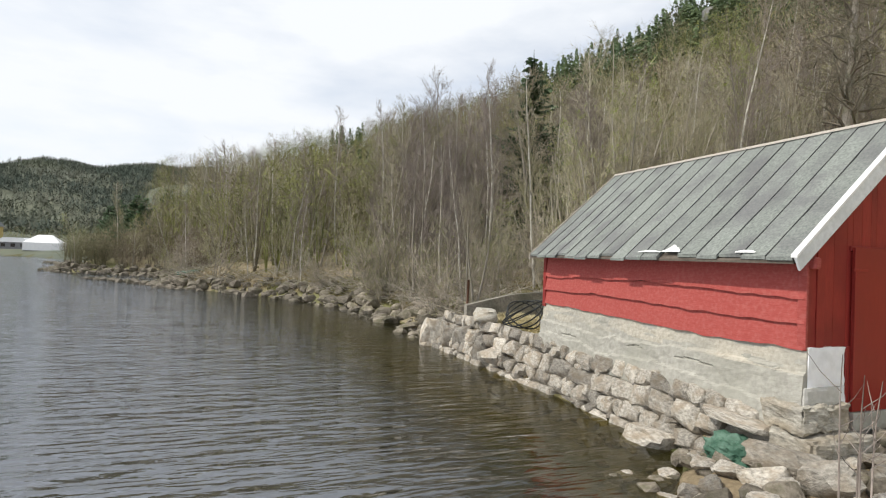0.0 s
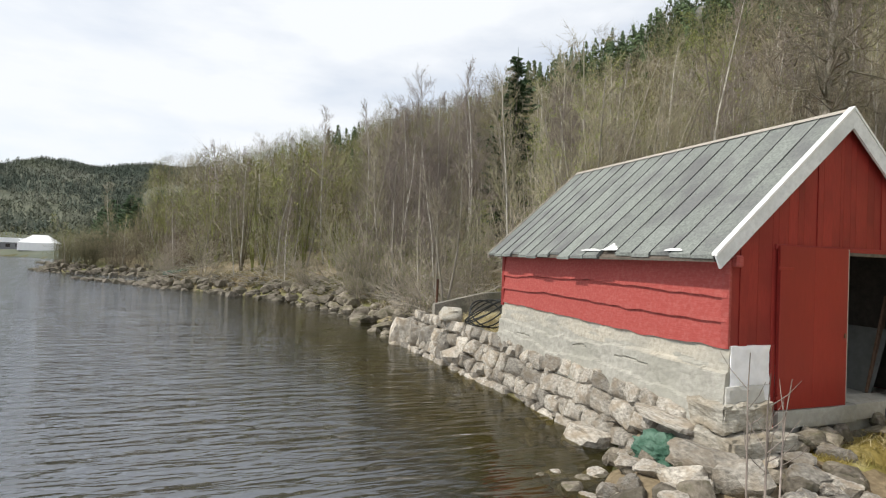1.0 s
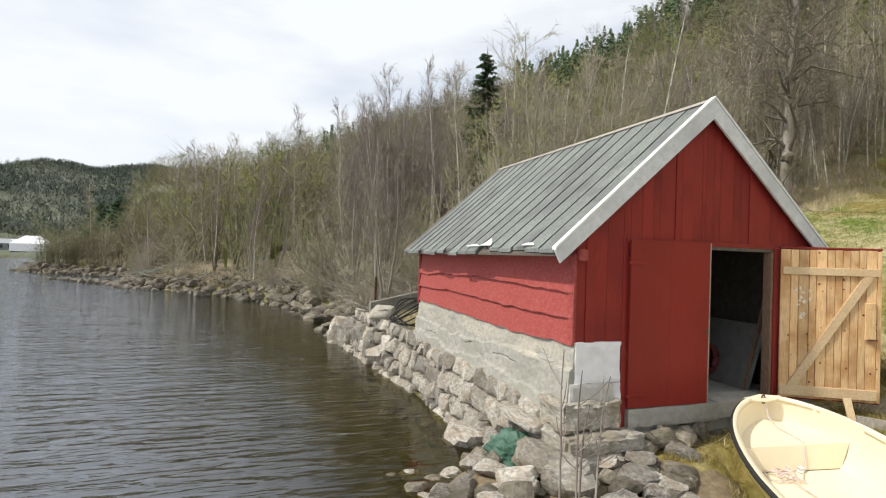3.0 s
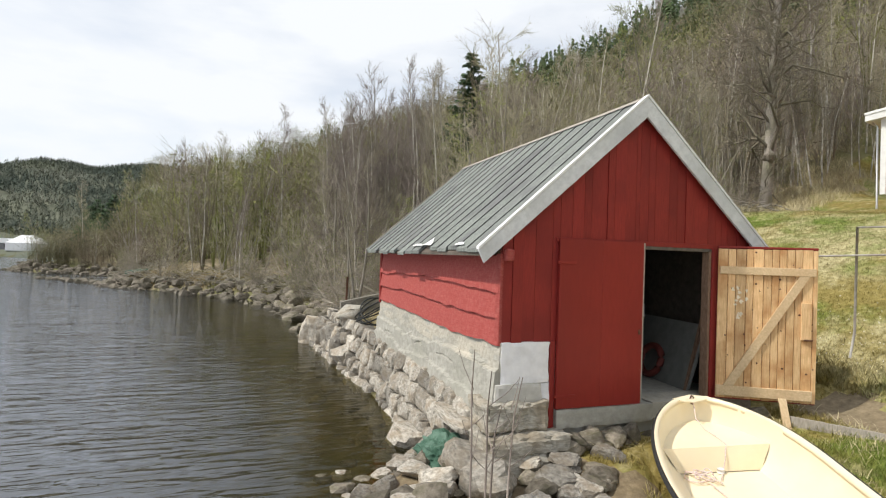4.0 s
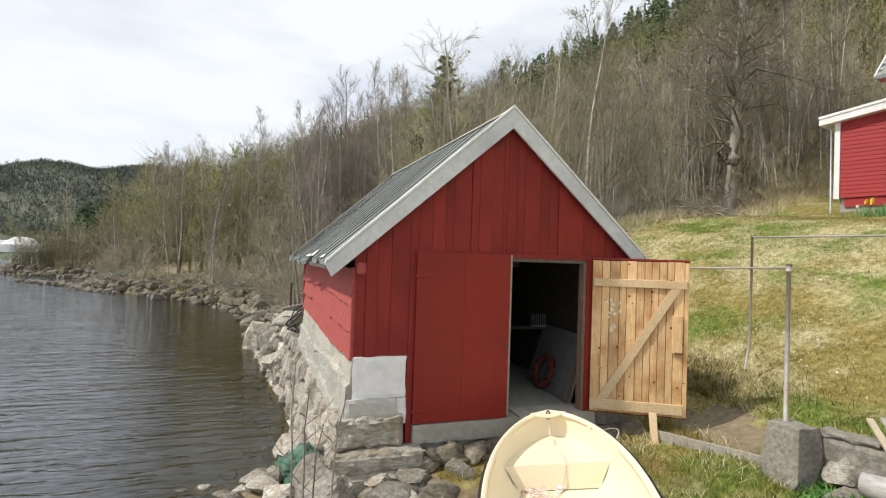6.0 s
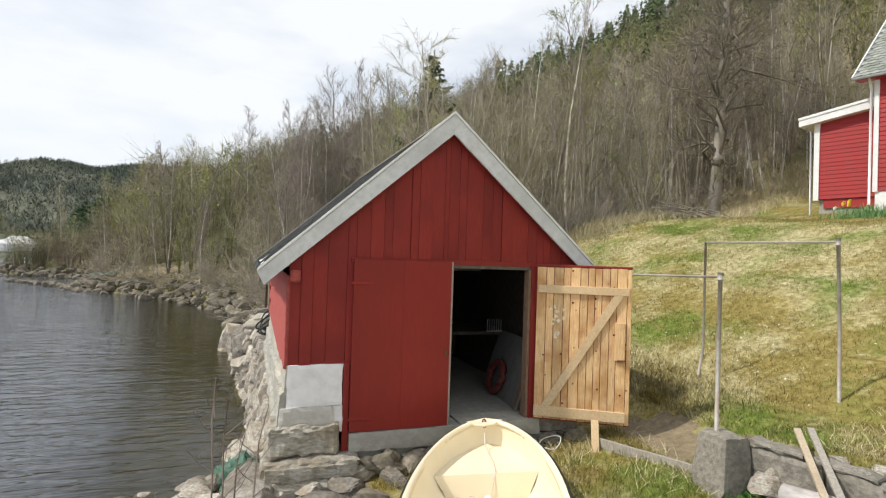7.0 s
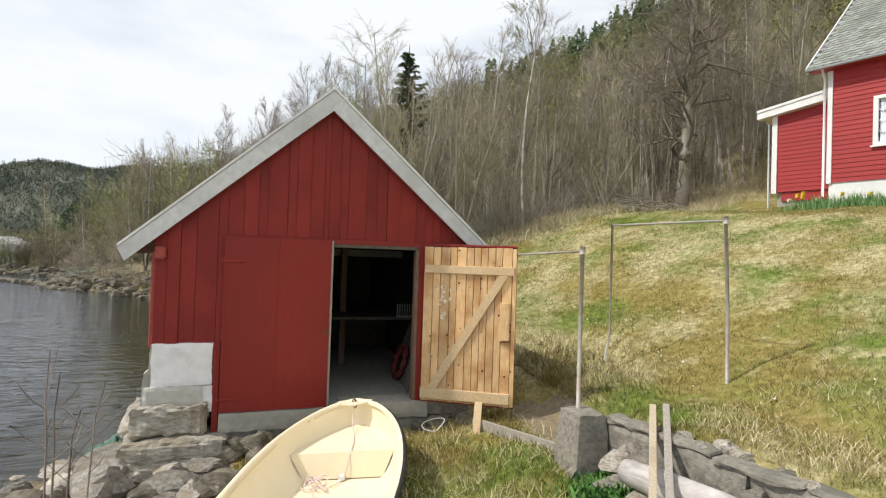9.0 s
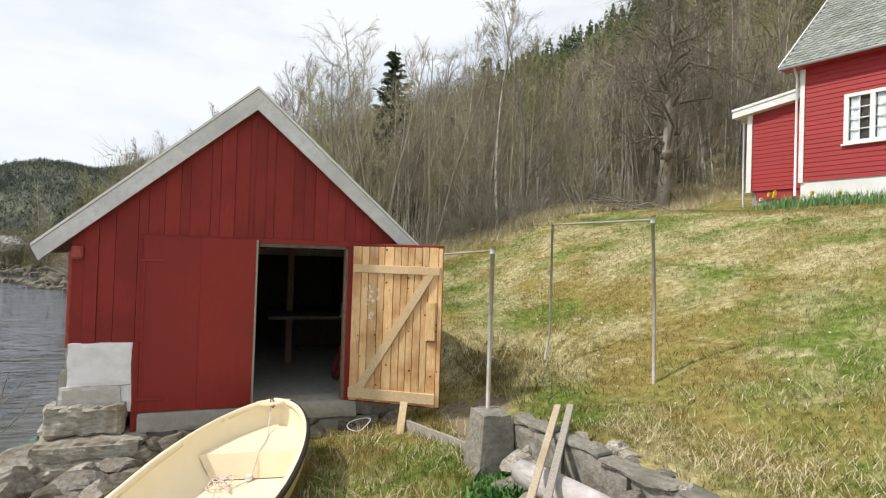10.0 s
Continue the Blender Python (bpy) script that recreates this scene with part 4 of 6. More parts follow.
# loose boulders in front of the corner
front = [(-0.95, 0.55, 0.5), (-1.25, 0.15, 0.42), (-0.75, -0.1, 0.55), (-0.45, 0.2, 0.4), (-1.0, -0.5, 0.6), (-0.3, -0.55, 0.75), (0.35, -0.7, 0.6),
         (0.85, -0.75, 0.42), (-1.5, -0.9, 0.5), (-0.75, -1.2, 0.7), (-0.05, -1.25, 0.5), (0.45, -1.3, 0.38), (-1.4, -1.7, 0.55), (-0.5, -1.85, 0.6),
         (0.15, -1.9, 0.45), (1.15, -0.45, 0.4), (-1.1, 0.95, 0.4), (-0.72, 0.85, 0.35), (-0.55, 0.62, 0.28), (0.65, -0.4, 0.45), (-0.15, -0.3, 0.5)]
for x, y, s in [(a, b, c * 0.8) for a, b, c in front] + [(rng.uniform(-1.8, 1.0), rng.uniform(-3.6, 1.3), rng.uniform(0.12, 0.36)) for _ in range(210)]:
    if x > 0.0 and y > -0.25 or (x > -0.25 and y > 0.2):
        continue
    z = max(gz(x, y), -0.1)
    ob = lay("boulder", rng.choice(PALEROCK if rng.random() < 0.5 else SHOREROCK), (x, y, z + s * 0.16),
             (s * rng.uniform(0.9, 1.35), s * rng.uniform(0.8, 1.1), s * rng.uniform(0.5, 0.75)), (rng.uniform(-15, 15), rng.uniform(-15, 15), rng.uniform(0, 180)))
    if under_boat(x, y)[1]:
        bpy.data.objects.remove(ob)      # no stones under the hull
        continue
    tagged(ob, "rough grey granite boulder lying on the shore", "boulder", "shore boulders")
# white and dark stones under water
for k in range(46):
    y = rng.uniform(-0.6, 9)
    x = float(np.interp(y, SHORE[:, 1], SHORE[:, 0])) - abs(rng.gauss(0.0, 0.35)) - 0.08
    s = rng.uniform(0.15, 0.42)
    ob = lay("boulder", rng.choice(SHOREROCK), (x, y, max(gz(x, y), -0.25) + s * 0.05), (s * 1.2, s, s * 0.5), (rng.uniform(-10, 10), 0, rng.uniform(0, 180)))
    tagged(ob, "dark wet stone at the foot of the wall", "boulder", "wet stones")

# big rocks at the end of the wall, then the rocky shore
for x, y, z, sx, sy, sz, a in ((-0.85, 11.0, 0.30, 0.8, 0.8, 1.0, 20), (-0.62, 10.2, 0.30, 0.7, 0.6, 0.8, 60), (-0.45, 9.3, 0.35, 0.7, 0.6, 0.8, 10), (-0.45, 8.3, 0.28, 0.6, 1.2, 0.8, -12),
                               (-0.35, 11.9, 0.35, 0.9, 0.8, 0.8, 140), (-0.5, 7.5, 0.22, 0.6, 0.8, 0.6, 8)):
    tagged(lay("boulder", rng.choice(PALEROCK), (x, y, z), (sx, sy, sz), (rng.uniform(-10, 10), rng.uniform(-10, 10), a)),
           "large rounded grey boulder at the wall's end", "boulder", "shore boulders")
slab = tagged(lay("concrete_slab", BAND[1], (-0.15, 8.9, 1.13), (0.6, 1.15, 0.34), (0, 4, -18)), "broken concrete slab on top of the stone wall", "slab")
bwall = thing("low_wall", (0, 0, 0), "low dark concrete wall behind the boathouse", "wall", kind="structure")
part("wall", prism([(-0.25, 0.6), (3.4, 0.8), (3.4, 1.80), (1.2, 1.62), (-0.25, 1.30)], 9.9, 10.12), M_DARKCONC, bwall)
seg = [(SHORE[i], SHORE[i + 1]) for i in range(11, 25)]
seglen = [float(np.hypot(*(b - a))) for a, b in seg]
made = 0
far_v, far_f, far_n = [], [], 0
lump = rock_mesh("lump", 5, 0.5, 8, 1, 0.2)
lv = np.array([v.co for v in lump.vertices])
lf = np.array([p.vertices for p in lump.polygons])
for (a, b), ln in zip(seg, seglen):
    for q in range(int(ln * 19)):
        t = rng.random()
        p = a + (b - a) * t
        nrm = np.array([(b - a)[1], -(b - a)[0]]) / ln
        o = rng.gauss(0.4, 0.62)
        x, y = p + nrm * o
        s = rng.choice((0.14, 0.18, 0.22, 0.26, 0.32, 0.4, 0.5, 0.62, 0.9)) * (0.8 + 0.003 * y)
        if noise.noise((y * 0.55, 3.3, 0)) < -0.3 and s > 0.45:
            continue
        z = max(gz(x, y), -0.1) + s * 0.14
        if made < 290 and (y < 27 or rng.random() < 0.25):
            ob = lay("shore_rock", rng.choice(SHOREROCK), (x, y, z), (s * 1.2, s, s * rng.uniform(0.55, 0.85)), (rng.uniform(-20, 20), rng.uniform(-20, 20), rng.uniform(0, 180)))
            tagged(ob, "angular grey rock on the lake shore", "rock", "shore rocks")
            made += 1
        else:
            m = np.array(pose(x, y, z, rng.uniform(-20, 20), rng.uniform(-20, 20), rng.uniform(0, 180)) @ Matrix.Diagonal((s * 1.2, s, s * 0.7, 1)))
            far_v.append(lv @ m[:3, :3].T + m[:3, 3])
            far_f.append(lf + far_n)
            far_n += len(lv)
# thin lines of stones that run out into the lake
for (x0, y0), (x1, y1), cnt, s0 in (((-11.5, 36.5), (-17.5, 43.5), 60, 0.5), ((-14, 50), (-25, 57.5), 80, 0.6), ((-19, 62), (-31, 80), 60, 0.7)):
    for q in range(cnt):
        t = rng.random() ** 0.8
        x, y = x0 + (x1 - x0) * t + rng.gauss(0, 0.35), y0 + (y1 - y0) * t + rng.gauss(0, 0.35)
        s = s0 * rng.uniform(0.6, 1.5) * (1.15 - 0.5 * t)
        m = np.array(pose(x, y, 0.04, rng.uniform(-20, 20), 0, rng.uniform(0, 180)) @ Matrix.Diagonal((s * 1.3, s, s * 0.75, 1)))
        far_v.append(lv @ m[:3, :3].T + m[:3, 3])
        far_f.append(lf + far_n)
        far_n += len(lv)
tagged(part("shore_stones", soup("shore_stones", np.concatenate(far_v), np.concatenate(far_f)), M_WETSTONE), "rubble of grey stones along the far lake shore", "stones", kind="stuff")

# ---- boat ----
boat = thing("rowing_boat", (2.09, -0.56, 0), "cream rowing boat with black rubbing strip, pulled ashore", "boat", rz=-90 - 19)
f_, t_ = radians(-114.1), radians(-6.48)
fore = Vector((math.cos(f_) * math.cos(t_), math.sin(f_) * math.cos(t_), math.sin(t_)))
lift_ = Vector((-math.cos(f_) * math.sin(t_), -math.sin(f_) * math.sin(t_), math.cos(t_)))
side_ = lift_.cross(fore) * math.cos(radians(7.0)) + lift_ * math.sin(radians(7.0))
BOAT = Matrix.Translation((2.143, -0.572, 1.179)) @ Matrix((fore, side_, fore.cross(side_))).transposed().to_4x4() @ Matrix.Translation((0, 0, -1.17))
boat.matrix_world = BOAT
L = 3.8


def beam(u):
    return 0.749 * (1 - (1 - min(u / 1.778, 1)) ** 2.3) ** 0.611 * (1 - 0.06 * max(u - 2.2, 0))


def gun(u):
    return 1.17 - 0.13 * min(u / 1.6, 1) + 0.02 * max(u - 2, 0)


def keel(u):
    return 0.44 + 0.52 * (1 - min(u / 0.75, 1)) ** 2 + 0.05 * u


def shell(inset):
    us = [0.0 + inset * 1.3] + [L * (k / 26) ** 1.5 for k in range(1, 27) if L * (k / 26) ** 1.5 > inset * 2]
    m = 12
    v, f = [], []
    for u in us:
        b, g, kz = max(beam(u) - inset, 0.004), gun(u), min(keel(u) + inset, gun(u) - 0.05)
        for j in range(-m, m + 1):
            t = abs(j) / m
            yy = b * math.sin(t * math.pi / 2) ** 0.8 * (1 if j > 0 else -1)
            zz = kz + (g - kz) * (1 - math.cos(t * math.pi / 2)) ** 0.95
            v.append((u, yy if j else 0, zz))
    w = 2 * m + 1
    for i in range(len(us) - 1):
        for j in range(w - 1):
            a = i * w + j
            f.append((a, a + 1, a + w + 1, a + w))
    f.append(tuple(range((len(us) - 1) * w, len(us) * w)))
    if inset:
        f.append(tuple(range(w - 1, -1, -1)))
    return v, f, us


v, f, us = shell(0.0)
ob = part("hull", soup("hull", v, f, True), M_YELLOW, boat, "yellowed cream outer hull")
v, f, us = shell(0.045)
part("inner_hull", soup("inner_hull", v, f, True), M_CREAM, boat, "smooth cream inside")
rim = [(u, beam(u), gun(u)) for u in reversed(us)] + [(0.0, 0, gun(0))] + [(u, -beam(u), gun(u)) for u in us]
part("rubbing_strip", line_tube([(p[0] - 0.0, p[1] * 1.012, p[2] - 0.025) for p in rim], 0.026, 8), M_RUBBER, ob, "black rubber rubbing strip")
v, f = [], []
for i, p in enumerate(rim):
    q = Vector((1.6, 0, 0)) - Vector((p[0], p[1], 0))
    n2 = Vector((0, -p[1], 0)).normalized() if p[0] > 0.9 and abs(p[1]) > 0.05 else q.normalized()
    v += [(p[0], p[1], p[2] + 0.004), (p[0] + n2.x * 0.05, p[1] + n2.y * 0.05, p[2] + 0.004), (p[0] + n2.x * 0.052, p[1] + n2.y * 0.052, p[2] - 0.05), (p[0], p[1], p[2] - 0.04)]
    if i:
        a = 4 * i - 4
        f += [(a + k, a + (k + 1) % 4, a + 4 + (k + 1) % 4, a + 4 + k) for k in range(3)]
part("gunwale", soup("gunwale", v, f, True), M_CREAM, boat)


def half(u, z):
    b, g, kz = beam(u) - 0.045, gun(u), keel(u) + 0.045
    if z <= kz:
        return 0.0
    c = 1 - ((z - kz) / (g - kz)) ** (1 / 0.95)
    return b * math.sin(math.acos(max(-1, min(1, c)))) ** 0.8


dz, u1 = 0.90, 0.74
dus = [0.075 + (u1 - 0.075) * k / 10 for k in range(11)]
v = [(u, sg * half(u, dz), dz) for u in dus for sg in (-1, 1)]
f = [(2 * i, 2 * i + 2, 2 * i + 3, 2 * i + 1) for i in range(10)]
lowz = 0.66
k0 = len(v)
v += [(u1, -half(u1, dz), dz), (u1, half(u1, dz), dz), (u1 + 0.06, half(u1, lowz + 0.02), lowz), (u1 + 0.06, -half(u1, lowz + 0.02), lowz)]
f.append((k0, k0 + 1, k0 + 2, k0 + 3))
part("bow_locker", soup("bow_locker", v, f), M_CREAM, boat)
fus = [u1 + 0.03 + 2.5 * k / 12 for k in range(13)]
deck_ = part("floor", soup("floor", [(u, sg * half(u, 0.65), 0.65) for u in fus for sg in (-1, 1)], [(2 * i, 2 * i + 2, 2 * i + 3, 2 * i + 1) for i in range(12)]), M_CREAM, boat)
part("drain_plug", line_tube([(u1 + 0.08, 0.0, 0.66), (u1 + 0.08, 0.0, 0.70)], 0.035, 10), M_WHITE, deck_, "white drain plug")
thw = bmesh.new()
box(thw, 2.0, 2.26, -0.60, 0.60, 0.90, 0.935, 0.01)
part("thwart", thw, M_PINE, boat, "orange-brown wooden thwart")
part("breasthook", prism([(0.02, -0.03), (0.02, 0.03), (0.06, 0.20), (0.17, 0.10), (0.20, 0.0), (0.17, -0.10), (0.06, -0.20)], -0.012, 0.0), M_CREAM, boat).matrix_local = pose(0, 0, 1.155, -90, 0, 0)
part("bow_ring", line_tube([(0.10, 0.02 * math.cos(w), 1.15 + 0.05 * math.sin(w)) for w in np.linspace(0, 2 * math.pi, 13)], 0.008, 6), M_RUST, boat)
rope = thing("mooring_rope", (2.09, -0.56, 0), "faded pink and white rope heaped in the boat", "rope", rz=-90 - 19)
rope.matrix_world = BOAT
rr = random.Random(3)
part("painter", line_tube([(0.06, 0, 1.19), (0.14, 0.0, 1.13), (0.22, -0.01, 0.98), (0.35, 0.03, 0.91), (0.55, 0.08, 0.912), (0.73, 0.10, 0.912), (0.79, 0.06, 0.78), (0.83, 0.02, 0.67), (0.98, -0.06, 0.67)], 0.006, 6), M_ROPE, rope)
pts = [(0.94 + (0.08 + 0.05 * math.sin(0.31 * q)) * math.sin(1.9 * q + 0.6 * math.sin(0.7 * q)), -0.22 + (0.12 + 0.04 * math.cos(0.23 * q)) * math.cos(1.37 * q + 0.9), 0.675 + 0.0045 * q + 0.012 * math.sin(2.9 * q)) for q in np.linspace(0, 17, 260)]
part("tangle", line_tube(pts, 0.0062, 5), M_ROPE, rope)
part("tail", line_tube([(1.08, -0.2, 0.70), (1.4, -0.10, 0.665), (1.75, -0.25, 0.665), (2.0, -0.1, 0.665), (2.4, -0.2, 0.665)], 0.0065, 6), M_ROPE, rope)

# ---- fence frames, concrete post, retaining wall ----
post = thing("concrete_post", (4.09, -2.05, 0.3), "tapered concrete gatepost with a pipe set in it", "post")
bm = rough_block(-0.25, 0.25, -0.26, 0.26, 0.0, 1.03, 0.010, 0.07, 9.0)
for vv in bm.verts:
    k = 1 - 0.44 * max(vv.co.z, 0) / 1.03
    vv.co.x, vv.co.y = vv.co.x * k, vv.co.y * (k + 0.10 * max(vv.co.z, 0))
part("block", bm, M_DARKCONC, post)
frame_a = thing("pipe_frame", (4.10, -1.96, 1.32), "thin galvanised pipe frame for drying clothes", "pipe frame", "pipe frames")
part("leg", line_tube([(0, 0, -0.02), (0.0, 0, 1.60)], 0.022, 10), M_PIPE, frame_a)
part("crossbar", line_tube([(0, 0, 1.57), (0.08, 1.85, 1.52)], 0.012, 8), M_PIPE, frame_a)
part("cap", line_tube([(0, 0, 1.54), (0, 0, 1.615)], 0.03, 10), M_PIPE, frame_a)
frame_b = thing("pipe_frame", (6.42, -1.56, 1.25), "thin galvanised pipe frame for drying clothes", "pipe frame", "pipe frames")
part("leg", line_tube([(0.03, 0, 0), (0.01, 0, 1.0), (-0.05, 0.0, 2.12)], 0.022, 10), M_PIPE, frame_b)
part("leg", line_tube([(-0.46, 1.74, 0.1), (-0.40, 1.72, 0.5), (-0.42, 1.70, 2.10)], 0.018, 10), M_PIPE, frame_b)
part("crossbar", line_tube([(-0.05, 0, 2.09), (-0.42, 1.70, 2.09)], 0.014, 8), M_PIPE, frame_b)
part("cap", line_tube([(-0.05, 0, 2.05), (-0.05, 0, 2.14)], 0.03, 10), M_PIPE, frame_b)

ret = thing("retaining_wall", (4.28, -2.15, 0), "cracked low concrete retaining wall holding back the lawn", "wall", kind="structure", rz=-77.6)
xx = 0.0
rr = random.Random(8)
while xx < 5.2:
    ln = rr.choice((0.7, 0.95, 1.3))
    part("block", rough_block(xx + 0.002, xx + ln - 0.002, -0.02, 0.24, 0.2, 1.27 + rr.uniform(-0.02, 0.015) - 0.02 * xx, 0.022, 0.07, xx,
                              Matrix.Rotation(radians(rr.uniform(-0.8, 0.8)), 4, "Z")), M_DARKCONC, ret)
    xx += ln
# broken stones along the wall's top and face
for q in range(46):
    u = rr.uniform(0.1, 5.0)
    top_ = rr.random() < 0.65
    r = rr.uniform(0.07, 0.2)
    at = ret.matrix_world @ Vector((u, rr.uniform(0.0, 0.3) if top_ else -0.05, (1.27 - 0.02 * u + 0.01) if top_ else rr.uniform(0.8, 1.15)))
    st = lay("stone", rr.choice(PALEROCK), at, (r * 1.3, r, r * 0.7), (rr.uniform(-20, 20), rr.uniform(-20, 20), rr.uniform(0, 180)))
    tagged(st, "small broken stone lying on the retaining wall", "stone", "wall stones")
log = thing("driftwood_log", (4.08, -2.72, 1.0), "bleached driftwood log lying along the wall", "log")
part("log", line_tube([(0, 0, 0), (0.10, -0.35, 0.0), (0.22, -0.8, -0.01), (0.33, -1.3, -0.03), (0.47, -2.1, -0.03)], [0.10, 0.125, 0.135, 0.14, 0.145], 14), M_LOG, log)
for x, y, z in ((4.12, -2.9, 0.78), (4.35, -3.9, 0.76), (4.1, -2.55, 0.78), (4.22, -2.45, 0.95)):
    tagged(lay("boulder", rng.choice(PALEROCK), (x, y, z), (0.34, 0.3, 0.24), (5, 10, 33 * x)), "pale stone wedged by the log", "boulder", "wall stones")
for (a, b) in (((3.06, -4.28, 0.67), (4.60, -2.44, 1.455)), ((3.20, -4.30, 0.67), (4.70, -2.50, 1.47))):
    pl = thing("plank", a, "weathered plank leaning over the log and wall", "plank", "leaning planks")
    d = Vector(b) - Vector(a)
    m = d.to_track_quat("Z", "Y").to_matrix().to_4x4()
    part("board", box(bmesh.new(), -0.03, 0.03, -0.014, 0.014, 0, d.length, 0.004, m), M_OLDPINE if a[0] < 3.1 else M_GREYWOOD, pl)
# a coping of broken slabs along the retaining wall
xx = 0.05
while xx < 5.0:
    ln = rr.uniform(0.35, 0.8)
    part("coping_slab", rough_block(xx, xx + ln - 0.012, -0.04, 0.17, 1.255 - 0.02 * xx, 1.315 - 0.02 * xx + rr.uniform(-0.012, 0.012), 0.016, 0.05, xx * 3, Matrix.Rotation(radians(rr.uniform(-1.5, 1.5)), 4, "Z")), M_DARKCONC, ret)
    xx += ln
wire = thing("wire_loop", (3.12, -0.42, 0.74), "loop of pale wire lying by the door sill", "wire")
part("loop", line_tube([(0.13 * math.cos(w) + 0.03 * math.sin(2 * w), 0.10 * math.sin(w), 0.03 + 0.05 * math.sin(w + 0.8)) for w in np.linspace(0, 8.5, 30)], 0.006, 5), M_WHITE, wire)
edging = thing("garden_edging", (0, 0, 0), "grey wooden board edging the bare soil", "edging")
part("board", rough_block(0, 1.25, -0.02, 0.02, -0.1, 0.06, 0.004, 0.1, 2.0, pose(3.62, -0.60, 0.80, 0, -2, -70)), M_GREYWOOD, edging)

# ---- tarpaulin, hose, iron post, brushwood, upturned boat ----
bm = bmesh.new()
bmesh.ops.create_icosphere(bm, subdivisions=4, radius=1.0)
for vv in bm.verts:
    c = vv.co.copy()
    k = 1 + 0.42 * noise.noise(c * 2.1) + 0.26 * abs(noise.noise(c * 5)) + 0.16 * noise.noise(c * 11) + 0.06 * noise.noise(c * 24)
    vv.co = Vector((c.x * 0.27 * k, c.y * 0.36 * k, c.z * 0.17 * k))
net = part("tarpaulin", bm, M_TARP)
net.matrix_world = pose(-0.48, 0.5, 0.33, 10, -25, 10)
tagged(net, "crumpled green net heaped on the stones", "net")
hose = thing("hose_coil", (0.25, 7.4, 1.05), "coil of black hose lying behind the boathouse", "hose")
for k in range(5):
    pts = [((0.42 + 0.03 * k) * math.cos(w), (0.36 + 0.02 * k) * math.sin(w), 0.25 + 0.30 * math.sin(w + 0.6 * k) + 0.02 * k) for w in np.linspace(0, 2 * math.pi, 28)]
    part("loop", line_tube(pts, 0.018, 6), M_HOSE, hose)
iron = thing("iron_post", (-0.02, 10.45, 0.85), "rusty iron post by the low wall", "post")
part("bar", line_tube([(0, 0, -0.2), (0.02, 0, 1.15)], 0.035, 6), M_RUST, iron)
up = thing("upturned_boat", (-9.0, 37.4, 0.62), "green rowing boat lying upside down on the bank", "boat", rz=10)
v, f = [], []
for i in range(13):
    t = i / 12
    b = 0.62 * math.sin(math.pi * (0.06 + 0.88 * t)) ** 0.6
    for j in range(9):
        w = math.pi * j / 8
        v.append((-1.9 + 3.8 * t, b * math.cos(w), 0.05 + 0.5 * math.sin(w) ** 0.8 * (0.6 + 0.4 * math.sin(math.pi * t))))
    if i:
        f += [(9 * i - 9 + j, 9 * i - 8 + j, 9 * i + 1 + j, 9 * i + j) for j in range(8)]
part("hull", soup("hull", v, f, True), surf("green boat paint", (0.045, 0.085, 0.06), (0.07, 0.12, 0.085), 8, 0.6, 0.1), up)

# ---- house ----
HX, HY, HZ = 16.92, 4.78, 4.85
house = thing("house", (HX, HY, HZ), "red clapboard house with white trim and slate roof", "house", rz=-74)
HL, HD, PITCH = 7.5, 6.4, 0.90           # length, depth, slope of the roof
part("foundation", one_box(0.03, HL, 0.03, HD, -0.6, 0.52, 0.01), M_WHITE, house, "whitewashed foundation wall")
part("core", one_box(0.05, HL, 0.05, HD, 0.52, 4.02), M_CLAP, house)
n = 25
for k in range(n):
    z0 = 0.50 + 3.4 * k / n
    for xa, xb in (((0.10, HL),) if not 1.46 < z0 + 0.07 < 2.82 else ((0.10, 1.10), (2.42, HL))):
        part("clapboard", box(bmesh.new(), xa, xb, -0.022, 0.0, 0, 0.142, 0.0, Matrix.Translation((0, 0.055, z0)) @ Matrix.Rotation(radians(-7), 4, "X") @ Matrix.Translation((0, -0.04, 0))), M_CLAP, house)
part("corner_board", one_box(-0.02, 0.11, -0.035, 0.09, 0.48, 3.92, 0.006), M_WHITE, house)
gable = prism([(0.05, 0.52), (HD, 0.52), (HD, 4.0), (HD / 2, 4.0 + PITCH * HD / 2), (0.05, 4.0)], 0.0, 0.03)
bmesh.ops.transform(gable, matrix=Matrix.Rotation(radians(90), 4, "Z") @ Matrix.Diagonal((1, -1, 1, 1)), verts=gable.verts)
bmesh.ops.recalc_face_normals(gable, faces=gable.faces)
part("gable_wall", gable, M_CLAP, house)
# roof plane with slates
e0, ez = -0.35, 3.88
ra = math.degrees(math.atan(PITCH))
depth = HD / 2 + 0.35
sl = math.hypot(depth, depth * PITCH)
part("roof_deck", prism([(-0.42, 0), (HL, 0), (HL, 0.06), (-0.42, 0.06)], 0, sl), M_GREYROOF, house).matrix_local = pose(0, e0, ez - 0.03, ra, 0, 0)
part("roof_deck", prism([(-0.42, 0), (HL, 0), (HL, 0.06), (-0.42, 0.06)], 0, sl), M_GREYROOF, house).matrix_local = pose(0, HD + 0.35, ez - 0.03, 180 - ra, 0, 0) @ pose(0, 0, -0.06)
v, f = [], []
rr = random.Random(5)
rowh = 0.18
